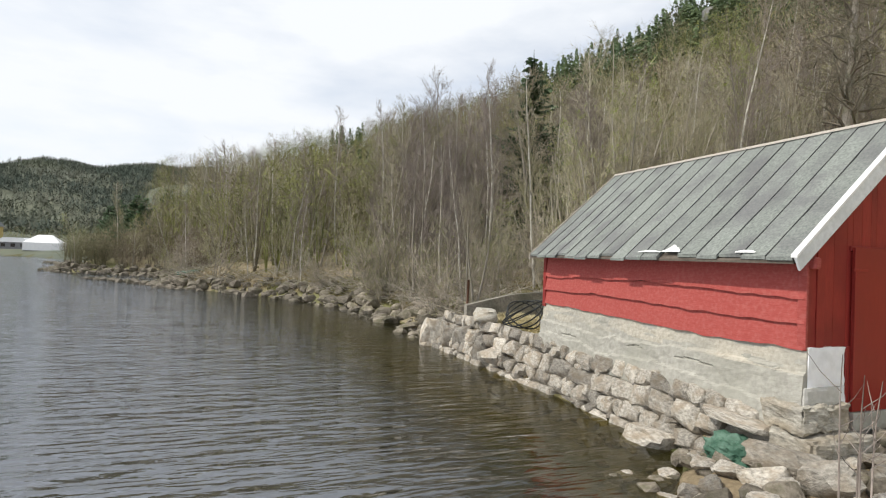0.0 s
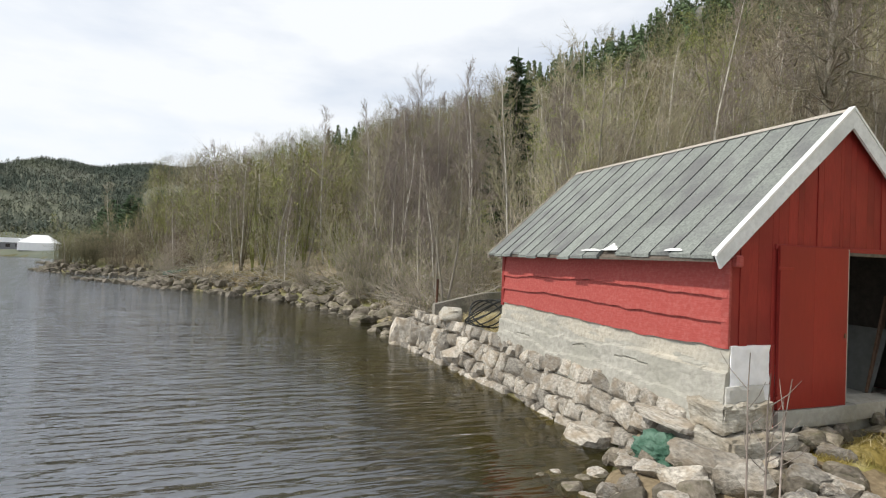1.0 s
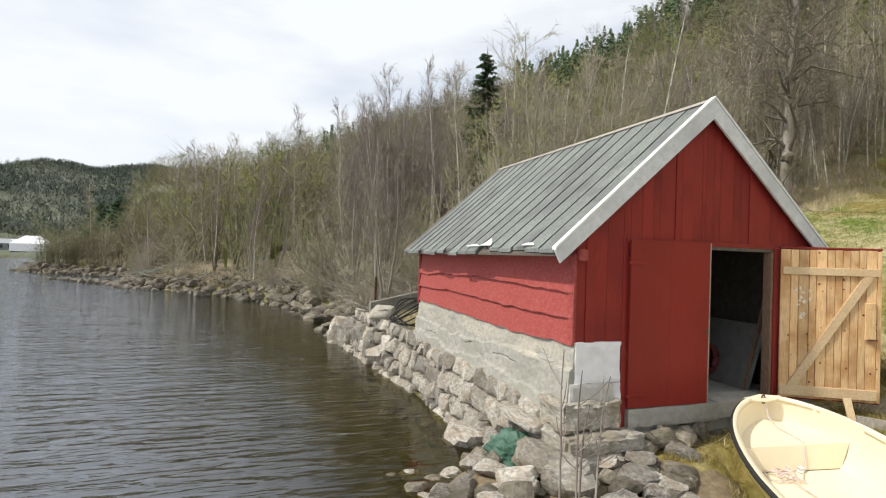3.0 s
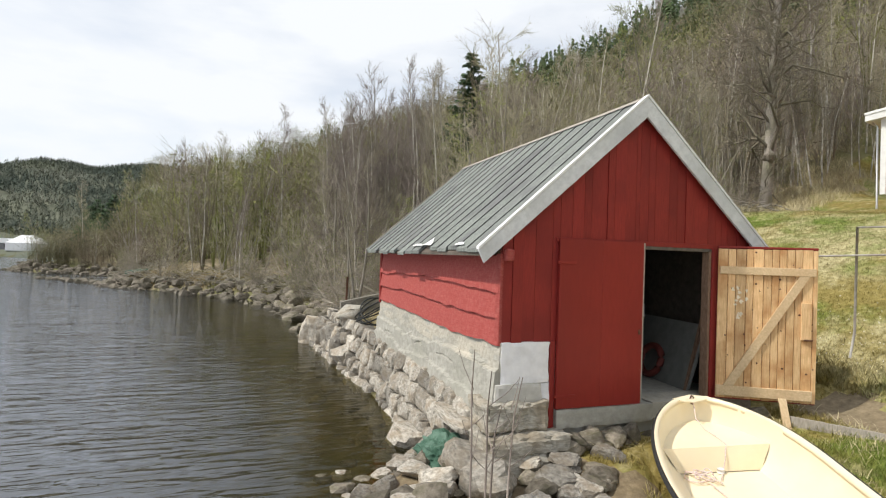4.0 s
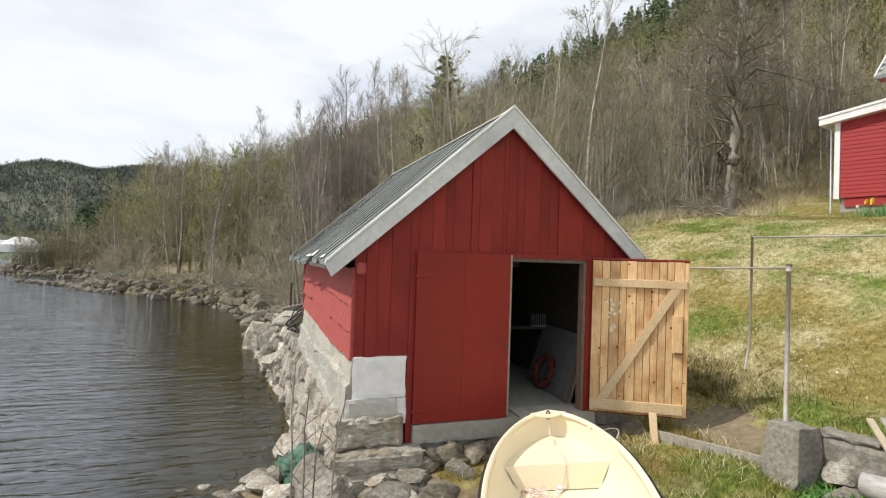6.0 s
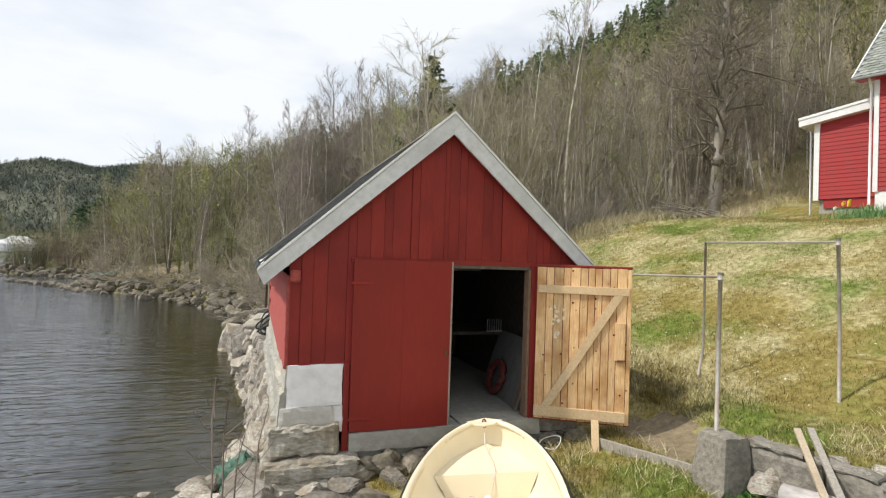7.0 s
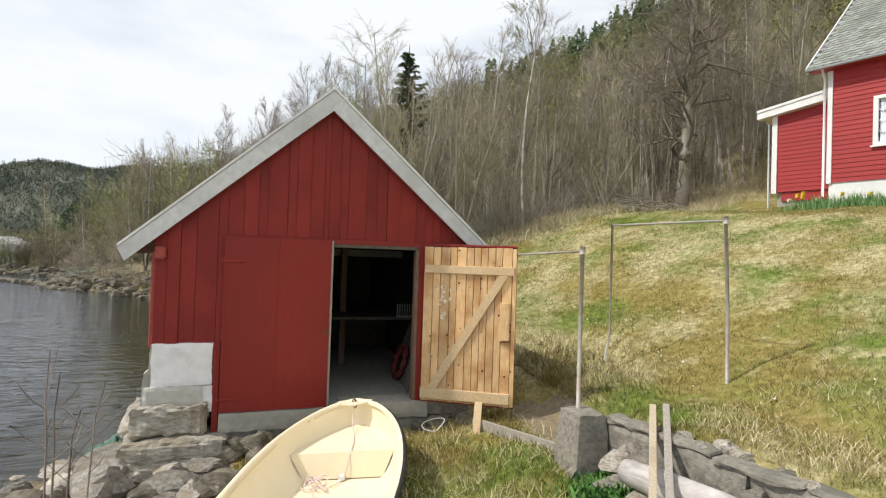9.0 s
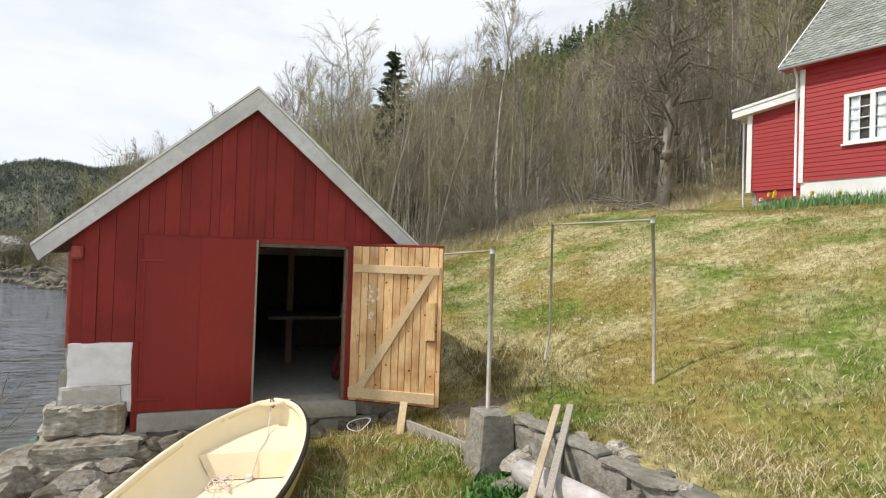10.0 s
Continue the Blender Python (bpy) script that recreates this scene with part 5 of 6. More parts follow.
for r_ in range(int(sl / rowh) + 1):
    for c_ in range(38):
        xa = -0.44 + 0.215 * c_ + (0.107 if r_ % 2 else 0)
        if xa > HL:
            continue
        ya, yb, zz = r_ * rowh - 0.03, r_ * rowh + rowh + 0.05, 0.075 + rr.uniform(0, 0.008)
        q = len(v)
        for (px, py, pz) in ((xa, ya + 0.055, zz + 0.018), (xa + 0.06, ya, zz + 0.02), (xa + 0.15, ya, zz + 0.02), (xa + 0.21, ya + 0.055, zz + 0.018), (xa + 0.21, yb, zz - 0.008), (xa, yb, zz - 0.008)):
            v.append((px, py, pz))
        v += [(a_, b_, c2 - 0.014) for a_, b_, c2 in v[q:q + 4]]
        f += [(q, q + 1, q + 2, q + 3, q + 4, q + 5), (q + 6, q + 7, q + 1, q), (q + 7, q + 8, q + 2, q + 1), (q + 8, q + 9, q + 3, q + 2)]
sh = part("slate_covering", soup("slates", v, f), M_SLATE, house, "pale grey slates")
sh.matrix_local = pose(0, e0, ez - 0.02, ra, 0, 0)
sh["kind"] = "stuff"
vb = one_box(-0.47, -0.43, -0.06, sl, -0.10, 0.10, 0.006)
part("verge_board", vb, M_WHITE, house).matrix_local = pose(0, e0, ez, ra, 0, 0)
part("soffit", one_box(-0.40, HL, e0 + 0.02, 0.02, ez - 0.06, ez - 0.02), M_CLAP, house)
part("gutter", line_tube([(-0.45, e0 - 0.05, ez - 0.02), (HL, e0 - 0.05, ez + 0.0)], 0.05, 8), M_STEEL, house)
part("downpipe", line_tube([(-0.06, e0 + 0.0, ez - 0.05), (-0.07, -0.10, ez - 0.32), (-0.07, -0.09, 0.1)], 0.035, 8), M_WHITE, house)
# window
win = part("window", one_box(1.10, 2.42, -0.05, 0.03, 1.45, 1.54, 0.006), M_WHITE, house)
part("frame", one_box(1.10, 2.42, -0.05, 0.03, 2.74, 2.84, 0.006), M_WHITE, win)
part("sill", one_box(1.05, 2.47, -0.085, 0.03, 1.405, 1.45, 0.006), M_WHITE, win)
for xa, xb in ((1.10, 1.22), (1.70, 1.82), (2.30, 2.42)):
    part("frame", one_box(xa, xb, -0.05, 0.03, 1.54, 2.74, 0.005), M_WHITE, win)
for x0 in (1.22, 1.82):
    part("muntin", one_box(x0 + 0.225, x0 + 0.25, -0.02, 0.01, 1.54, 2.74), M_WHITE, win)
    for q in range(1, 4):
        part("muntin", one_box(x0, x0 + 0.48, -0.021, 0.009, 1.53 + q * 0.30, 1.552 + q * 0.30), M_WHITE, win)
    part("pane", one_box(x0, x0 + 0.48, -0.008, -0.003, 1.54, 2.74), M_GLASS, win).visible_shadow = False
    part("curtain", soup("curtain", [(x0 + 0.02 + 0.2 * k / 12, 0.035 + 0.008 * (k % 2), z) for k in range(13) for z in (1.54, 2.74)], [(2 * k, 2 * k + 2, 2 * k + 3, 2 * k + 1) for k in range(12)]), M_CURTAIN, win)
# flat dark plate in place of the shaded room behind the panes
part("room", one_box(1.12, 2.40, 0.046, 0.05, 1.48, 2.80), M_DARK, win)
# lean-to
annex = thing("house_annex", (HX, HY, HZ), "red lean-to annex with a white roof edge beside the house", "annex", rz=-74)
part("body", prism([(-1.76, 0.42), (0.04, 0.42), (0.04, 3.16), (-1.76, 2.90)], 0.63, 4.6), M_CLAP, annex)
part("base", one_box(-1.66, 0.04, 0.72, 4.5, -0.8, 0.43), M_CONC, annex)
for k in range(19):
    z0 = 0.42 + 0.132 * k
    part("clapboard", box(bmesh.new(), -1.66, 0.02, -0.02, 0.0, 0, 0.136, 0.0, Matrix.Translation((0, 0.625, z0)) @ Matrix.Rotation(radians(-6), 4, "X")), M_CLAP, annex)
part("skirt", one_box(-1.52, 0.0, 0.66, 0.70, 0.12, 0.40, 0.004), M_CLAP, annex)
part("corner_board", one_box(-1.80, -1.64, 0.57, 0.70, 0.38, 2.92, 0.006), M_WHITE, annex)
part("roof", prism([(-2.18, 2.85), (0.04, 3.13), (0.04, 3.42), (-2.18, 3.11)], 0.35, 4.9), M_WHITE, annex, "white-edged lean-to roof")
part("fascia_strip", prism([(-2.19, 3.06), (0.04, 3.37), (0.04, 3.45), (-2.19, 3.14)], 0.32, 0.348), M_WHITE, annex)
part("drain", line_tube([(-2.0, 0.42, 2.80), (-1.88, 0.52, 2.66), (-1.86, 0.55, -0.3)], 0.03, 8), M_STEEL, annex)

# ---- far shore ----
tent = thing("marquee", (-43.0, 119, 1.1), "white marquee tent on the far shore", "tent")
part("cloth", soup("cloth", [(-3, -2, 0), (3, -2, 0), (3, 2, 0), (-3, 2, 0), (-3, -2, 1.5), (3, -2, 1.5), (3, 2, 1.5), (-3, 2, 1.5), (-1.2, 0, 3.0), (1.2, 0, 3.0)],
                   [(0, 1, 5, 4), (1, 2, 6, 5), (2, 3, 7, 6), (3, 0, 4, 7), (4, 5, 9, 8), (5, 6, 9), (6, 7, 8, 9), (7, 4, 8)]), M_TENT, tent)
for x, y, z, w, d, h, mt, lab in ((-48.8, 123, 1.4, 5, 4, 2.0, M_TENT, "low white building on the far shore"), (-58, 133, 4.0, 5, 5, 3.0, M_OCHRE, "ochre house on the far shore"), (-55.5, 123, 1.2, 5, 3, 1.6, M_TENT, "white shed on the far shore")):
    bld = thing("far_building", (x, y, z), lab, "building", "far buildings")
    part("wall", one_box(-w / 2, w / 2, -d / 2, d / 2, -1.5, h * 0.55), mt if mt == M_OCHRE else M_GREYROOF, bld)
    part("roof", prism([(-w / 2 - 0.2, h * 0.55), (w / 2 + 0.2, h * 0.55), (w / 2 - 0.9, h), (-w / 2 + 0.9, h)], -d / 2 - 0.2, d / 2 + 0.2), M_TENT if mt == M_TENT else M_GREYROOF, bld)
    for q in range(3):
        # flat boxes coloured dark as openings onto unlit rooms
        part("window", one_box(-w / 2 + 0.6 + q * w / 3.2, -w / 2 + 1.3 + q * w / 3.2, -d / 2 - 0.03, -d / 2 + 0.02, 0.2, h * 0.42), M_DARK, bld)

# ---- trees ----
def walk_up(rs, p, d, length, r0, r1, n, wob, lift):
    """A bent stem: points and radii."""
    pts, rad = [np.array(p, float)], [r0]
    d = np.array(d, float) / np.linalg.norm(d)
    for i in range(n):
        d = d + rs.normal(0, wob, 3) + np.array([0, 0, lift])
        d /= np.linalg.norm(d)
        pts.append(pts[-1] + d * length / n)
        rad.append(r0 + (r1 - r0) * (i + 1) / n)
    return pts, rad


def side_way(rs, d, spread):
    """A way that leaves d at about spread radians."""
    a = np.cross(d, rs.normal(0, 1, 3))
    a /= np.linalg.norm(a)
    return d * math.cos(spread) + a * math.sin(spread)


def stem_mesh(stems, n=6):
    """Unbroken tapered tubes along the stems."""
    v, f = [], []
    for pts, rad in stems:
        q = len(v)
        for i, p in enumerate(pts):
            for k in range(n):
                w = 2 * math.pi * k / n
                v.append((p[0] + rad[i] * math.cos(w), p[1] + rad[i] * math.sin(w), p[2]))
            if i:
                f += [(q + i * n - n + k, q + i * n - n + (k + 1) % n, q + i * n + (k + 1) % n, q + i * n + k) for k in range(n)]
    return np.array(v), np.array(f)


def bare_tree(seed, h, r, stems=1, bend=None, first=0.2, branches=24, subs=5, twigs=4, spread=0.75, reach=0.30, wob=0.05, lift=0.05, buds=0, thin=1.0, lean=0.06):
    """Meshes of a leafless tree: trunk, crown and, with buds, young leaves."""
    rs = np.random.RandomState(seed)
    TS, B, W, leaf = [], [[], [], [], []], [[], [], [], []], []

    def add(store, pts, rad):
        for i in range(len(pts) - 1):
            store[0].append(pts[i]), store[1].append(pts[i + 1]), store[2].append(rad[i]), store[3].append(rad[i + 1])

    for s in range(stems):
        sd = np.array([rs.normal(0, lean), rs.normal(0, lean), 1.0]) + (np.array([rs.normal(0, 0.22), rs.normal(0, 0.22), 0]) if stems > 1 else 0)
        sh = h * (rs.uniform(0.6, 1.0) if stems > 1 else 1.0)
        sr = r * (rs.uniform(0.55, 1.0) if stems > 1 else 1.0)
        pts, rad = walk_up(rs, (rs.normal(0, 0.12) if stems > 1 else 0, rs.normal(0, 0.12) if stems > 1 else 0, -0.3), sd, sh, sr, 0.012, 11, wob if bend is None else bend, 0.03)
        TS.append((pts, rad))
        for b in range(max(4, branches // stems)):
            t = first + (0.98 - first) * (b + rs.rand()) / max(4, branches // stems)
            i = min(int(t * 11), 10)
            p = pts[i] + (pts[i + 1] - pts[i]) * (t * 11 - i)
            d = pts[i + 1] - pts[i]
            d = side_way(rs, d / np.linalg.norm(d), spread * rs.uniform(0.7, 1.25))
            ln = sh * reach * rs.uniform(0.6, 1.15) * (1.12 - t) ** 0.75
            br = max(0.35 * (rad[i]), 0.008)
            bp, brad = walk_up(rs, p, d, ln, br, 0.005, 4, wob * 2, lift)
            add(B, bp, brad)
            for q in range(subs):
                u = rs.uniform(0.25, 1.0)
                j = min(int(u * 4), 3)
                sp = bp[j] + (bp[j + 1] - bp[j]) * (u * 4 - j)
                sdv = bp[j + 1] - bp[j]
                sdv = side_way(rs, sdv / np.linalg.norm(sdv), rs.uniform(0.35, 0.9)) + np.array([0, 0, 0.15])
                sl_ = ln * rs.uniform(0.25, 0.5) + 0.1
                ps, pr = walk_up(rs, sp, sdv, sl_, max(0.0055 * thin, 0.35 * brad[j]), 0.0035 * thin, 2 if stems < 4 else 1, wob * 2, lift)
                add(B, ps, pr)
                for w in range(twigs):
                    u2 = rs.uniform(0.2, 1.0)
                    ns = len(ps) - 1
                    j2 = min(int(u2 * ns), ns - 1)
                    tp = ps[j2] + (ps[j2 + 1] - ps[j2]) * (u2 * ns - j2)
                    td = ps[j2 + 1] - ps[j2]
                    td = side_way(rs, td / np.linalg.norm(td), rs.uniform(0.3, 0.9))
                    e = tp + td * sl_ * rs.uniform(0.3, 0.7)
                    W[0].append(tp), W[1].append(e), W[2].append(0.0045 * thin), W[3].append(0.002 * thin)
                    for _ in range(buds):
                        leaf.append(tp + (e - tp) * rs.rand() + rs.normal(0, 0.02, 3))
    tv, tf = stem_mesh(TS)
    bv, bf = tubes(*B, n=3)
    bf = np.concatenate([bf[:, :3], bf[:, [0, 2, 3]]])
    w0, w1, wr = np.array(W[0]), np.array(W[1]), np.array(W[2])[:, None]
    side = np.cross(w1 - w0, rs.normal(0, 1, w0.shape))
    side *= 1.0 * wr / np.linalg.norm(side, axis=1, keepdims=True)
    wv = np.stack([w0 - side, w0 + side, w1], 1).reshape(-1, 3)
    wf = np.arange(len(wv)).reshape(-1, 3)
    out = {"trunk": soup("trunk", tv, tf, True), "crown": soup("crown", np.concatenate([bv, wv]), np.concatenate([bf, wf + len(bv)]), True)}
    if leaf:
        c = np.array(leaf)
        k = len(c)
        s = rs.uniform(0.016, 0.034, (k, 1))
        a, b = rs.normal(0, 1, (k, 3)), rs.normal(0, 1, (k, 3))
        a /= np.linalg.norm(a, axis=1, keepdims=True)
        b /= np.linalg.norm(b, axis=1, keepdims=True)
        lv2 = np.stack([c - a * s, c + b * s * 1.1, c + a * s], 1).reshape(-1, 3)
        out["leaves"] = soup("leaves", lv2, np.arange(3 * k).reshape(-1, 3))
    return out


def stock(meshes, bark, twig, leafm=None):
    meshes["trunk"].materials.append(bark)
    meshes["crown"].materials.append(twig)
    if "leaves" in meshes:
        meshes["leaves"].materials.append(leafm or M_BUD)
    return meshes


def plant(name, kinds, x, y, rz, s, label, group, sink=0.0, tilt=(0, 0)):
    ob = new(name)
    ob.matrix_world = pose(x, y, gz(x, y) + float(rough(np.array([x]), np.array([y]))[0]) - sink, tilt[0], tilt[1], rz) @ Matrix.Diagonal((s, s, s, 1))
    tagged(ob, label, "tree" if "tree" in name or name in ("birch", "oak", "spruce") else "shrub", group)
    crown_ = ob
    for k, me in kinds.items():
        c = new(k, me)
        c.parent = crown_ if k == "leaves" else ob
        crown_ = c if k == "crown" else crown_
    return ob


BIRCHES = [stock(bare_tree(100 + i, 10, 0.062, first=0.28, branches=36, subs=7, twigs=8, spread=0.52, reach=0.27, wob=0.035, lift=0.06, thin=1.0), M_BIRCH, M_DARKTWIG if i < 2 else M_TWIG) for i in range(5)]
# alder shapes whose twig colour is darkened to look backlit by the sky
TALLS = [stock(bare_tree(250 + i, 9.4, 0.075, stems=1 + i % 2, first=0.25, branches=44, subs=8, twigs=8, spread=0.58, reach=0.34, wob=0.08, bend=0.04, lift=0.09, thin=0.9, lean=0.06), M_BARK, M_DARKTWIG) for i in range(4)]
ALDERS = [stock(bare_tree(200 + i, 9, 0.095, stems=1 + i % 3, first=0.20, branches=38, subs=7, twigs=8, spread=0.66, reach=0.42, wob=0.10, bend=0.05, lift=0.08, thin=1.0, lean=0.10), M_BARK, M_TWIG) for i in range(6)]
GREENS = [stock(bare_tree(300 + i, 9, 0.085, stems=1 + i % 2, first=0.15, branches=32, subs=6, twigs=7, spread=0.7, reach=0.38, wob=0.09, bend=0.05, lift=0.07, buds=3, thin=1.0, lean=0.1), M_BARK, M_TWIG) for i in range(4)]
SHRUBS = [stock(bare_tree(400 + i, 4.4, 0.028, stems=9, first=0.10, branches=63, subs=4, twigs=5, spread=0.75, reach=0.40, wob=0.12, thin=1.3, buds=1 if i > 1 else 0, lean=0.2), M_PALETWIG if i % 2 else M_BARK, M_PALETWIG if i % 2 else M_TWIG) for i in range(4)]

rng = random.Random(77)


def woods(x, y):
    s = float(shore_side(np.array([x]), np.array([y]))[0])
    return s, y > 9.6 + 0.25 * max(x - 12, 0) + 0.5 * math.sin(x * 1.3)


count = 0
spots = []
tries = 0
while count < 190 and tries < 6000:
    tries += 1
    y = 9.5 + 55 * rng.random() ** 1.5
    x = float(np.interp(y, SHORE[:, 1], SHORE[:, 0])) + 1.2 + 34 * rng.random() ** 1.15
    s, ok = woods(x, y)
    if not ok or s < 1.3 or (math.hypot(x - 18.4, y - 12.2) < 2.0) or (x > 14.5 and y < 11.2) or any((x - a) ** 2 + (y - b) ** 2 < 0.9 for a, b in spots):
        continue
    spots.append((x, y))
    u = rng.random()
    green = 0.55 if y > 22 and x < 14 else 0.2
    sc = rng.uniform(0.72, 1.12) * (0.72 if x > 12 and y < 22 else 1.0) * (0.72 if s < 4 else 1.0) * (0.86 if y < 16 else 1.0)
    if u < green:
        plant("tree", rng.choice(GREENS), x, y, rng.uniform(0, 360), sc, "slender tree with yellow-green young leaves", "shore trees")
    elif u < green + 0.30:
        plant("birch", rng.choice(BIRCHES), x, y, rng.uniform(0, 360), sc, "leafless birch with a pale trunk", "shore trees")
    else:
        plant("tree", rng.choice(ALDERS), x, y, rng.uniform(0, 360), sc, "leafless grey-brown tree in the thicket", "shore trees")
    count += 1
count = tries = 0
while count < 110 and tries < 4000:
    tries += 1
    y = 9.3 + 42 * rng.random() ** 1.6
    x = float(np.interp(y, SHORE[:, 1], SHORE[:, 0])) + 0.6 + 18 * rng.random() ** 1.7
    s, ok = woods(x, y)
    if not ok or s < 0.6 or (x > 14.5 and y < 12) or (x < 4.5 and y < 12.2):
        continue
    plant("shrub", rng.choice(SHRUBS), x, y, rng.uniform(0, 360), rng.uniform(0.45, 1.05), "bare many-stemmed shrub of pale twigs", "undergrowth shrubs", 0.0, (rng.uniform(-12, 12), rng.uniform(-12, 12)))
    count += 1
# a row of thin saplings at the top of the lawn
for k in range(26):
    x = 5.0 + 10.5 * rng.random()
    y = 9.6 + 0.12 * x + rng.uniform(0, 3)
    plant("birch", BIRCHES[k % 5], x, y, rng.uniform(0, 360), rng.uniform(0.45, 0.7), "thin pale birch sapling at the lawn's edge", "saplings")

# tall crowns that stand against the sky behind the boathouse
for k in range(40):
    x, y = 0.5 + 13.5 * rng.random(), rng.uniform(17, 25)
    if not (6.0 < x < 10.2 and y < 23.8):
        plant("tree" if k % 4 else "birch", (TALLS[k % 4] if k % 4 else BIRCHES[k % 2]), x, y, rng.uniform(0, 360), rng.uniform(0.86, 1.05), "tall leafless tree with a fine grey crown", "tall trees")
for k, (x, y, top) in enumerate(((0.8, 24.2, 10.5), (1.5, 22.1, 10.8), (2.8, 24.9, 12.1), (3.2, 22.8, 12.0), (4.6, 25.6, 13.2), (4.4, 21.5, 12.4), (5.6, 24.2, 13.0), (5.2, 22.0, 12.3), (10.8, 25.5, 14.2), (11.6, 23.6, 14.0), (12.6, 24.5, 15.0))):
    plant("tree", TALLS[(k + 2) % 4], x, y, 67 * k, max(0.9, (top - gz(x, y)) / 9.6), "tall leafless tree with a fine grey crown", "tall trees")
for k, (x, y, top) in enumerate(((-11.5, 59.8, 13.5), (-9.6, 60.1, 14.6), (-7.5, 60.3, 15.1), (-6.3, 60.3, 14.7))):
    plant("tree", ALDERS[k % 6], x, y, 50 * k, max(0.8, (top - gz(x, y)) / 9.4), "leafless tree standing above the shore woods", "tall trees")
# a grove of pale birches behind the old oak
for k in range(46):
    x, y = rng.uniform(15.5, 34), rng.uniform(12.6, 27)
    if math.hypot(x - 18.45, y - 12.2) > 1.6:
        plant("birch", BIRCHES[k % 5], x, y, rng.uniform(0, 360), rng.uniform(0.6, 0.95), "tall thin birch with a pale trunk", "birch grove")
for k in range(24):
    x, y = rng.uniform(18.5, 26), rng.uniform(11.6, 18)
    if math.hypot(x - 18.45, y - 12.2) > 1.2:
        plant("birch", BIRCHES[k % 5], x, y, rng.uniform(0, 360), rng.uniform(0.45, 0.75), "thin pale birch sapling at the lawn's edge", "saplings")
for k in range(14):
    x = rng.uniform(13.5, 25)
    plant("shrub", SHRUBS[k % 4], x, 10.6 + 0.25 * max(x - 12, 0) + rng.uniform(0, 2), rng.uniform(0, 360), rng.uniform(0.35, 0.6), "bare many-stemmed shrub of pale twigs", "undergrowth shrubs")
for k in range(70):
    x, y = rng.uniform(15, 31), rng.uniform(12.5, 23)
    if math.hypot(x - 18.45, y - 12.2) > 1.5:
        plant("shrub", SHRUBS[k % 4], x, y, rng.uniform(0, 360), rng.uniform(0.4, 0.8), "bare many-stemmed shrub of pale twigs", "undergrowth shrubs")
for k in range(16):
    x, y = rng.uniform(24, 36), rng.uniform(-2, 13)
    if x > 26.5 or y > 9:
        plant("tree", ALDERS[k % 6], x, y, rng.uniform(0, 360), rng.uniform(0.7, 1.0), "leafless tree on the slope behind the house", "trees behind the house")

# the old oak; paler bark on the trunk carries its lichen and the sun on it
OAK = stock(bare_tree(903, 17, 0.30, bend=0.06, first=0.17, branches=66, subs=11, twigs=11, spread=1.05, reach=0.30, wob=0.26, lift=0.07, thin=1.7, lean=0.0), M_BARK, M_OAK)
bm = bmesh.new()
for vv in bmesh.ops.create_icosphere(bm, subdivisions=3, radius=0.22)["verts"]:
    vv.co = vv.co * (1 + 0.45 * noise.noise(vv.co * 7)) + Vector((-0.16, -0.14, 2.5))
OAK["burl"] = bpy.data.meshes.new("burl")
bm.to_mesh(OAK["burl"])
bm.free()
OAK["burl"].materials.append(M_OAK)
plant("oak", OAK, 18.45, 12.2, 40, 1.0, "large old oak with gnarled leafless limbs", "", 0.1)
plant("oak", OAK, 27.5, 6.5, 200, 0.8, "leafless old tree behind the house", "", 0.1)


def spruce_mesh(seed, h, w, levels=34, spray=1.0):
    """Whorls of drooping boughs with hanging side sprays, gaps between the whorls."""
    rs = np.random.RandomState(seed)
    V, F, q = [], [], 0
    for lev in range(levels):
        t = (lev + rs.uniform(0, 0.35)) / levels
        z = h * (0.06 + 0.935 * t)
        for k in range(rs.randint(5, 9)):
            ln = w * (1 - t) ** 0.9 * rs.uniform(0.55, 1.15) + 0.10
            a = rs.uniform(0, 2 * math.pi)
            d = np.array([math.cos(a), math.sin(a), 0])
            sd = np.array([-math.sin(a), math.cos(a), 0])
            droop = rs.uniform(0.10, 0.34) * (1.2 - t)
            m = 5 + int(5 * ln)
            for j in range(m):
                u = (j + 0.6) / m
                c = np.array([0, 0, z]) + d * ln * u + np.array([0, 0, ln * (-droop * math.sin(2.4 * u) + 0.16 * u * u)])
                for sg in (-1, 1):
                    tip = c + sd * sg * (0.07 + 0.30 * ln * (1.05 - u)) * rs.uniform(0.5, 1.1) + d * 0.20 * rs.uniform(0.5, 1.2) + np.array([0, 0, -rs.uniform(0.03, 0.16)])
                    V += [c - d * 0.07 * spray, c + d * 0.09 * spray, c + (tip - c) * (0.6 + 0.4 * spray)]
                    F.append((q, q + 1, q + 2))
                    q += 3
    V += [(-0.04, 0, h * 0.96), (0.04, 0, h * 0.96), (0, 0, h * 1.03)]
    F.append((q, q + 1, q + 2))
    return soup("crown", V, F)


SPR = {"trunk": line_tube([(0, 0, -0.3), (0, 0, 6), (0, 0, 12.0)], [0.16, 0.10, 0.01], 8, "trunk"), "crown": spruce_mesh(5, 12.2, 4.2, 46, 1.45)}
SPR["trunk"].materials.append(M_BARK)
SPR["crown"].materials.append(M_NEEDLE)
sx, sy = 9.15, 23.8
ob = plant("spruce", SPR, sx, sy, 0, 1.0, "dark green spruce standing above the bare trees", "")
ob.matrix_world = pose(sx, sy, 15.0 - 12.3)
FARSPR = {"trunk": SPR["trunk"], "crown": spruce_mesh(8, 11, 4.6, 30, 3.0)}
FARSPR["crown"].materials.append(M_NEEDLE)
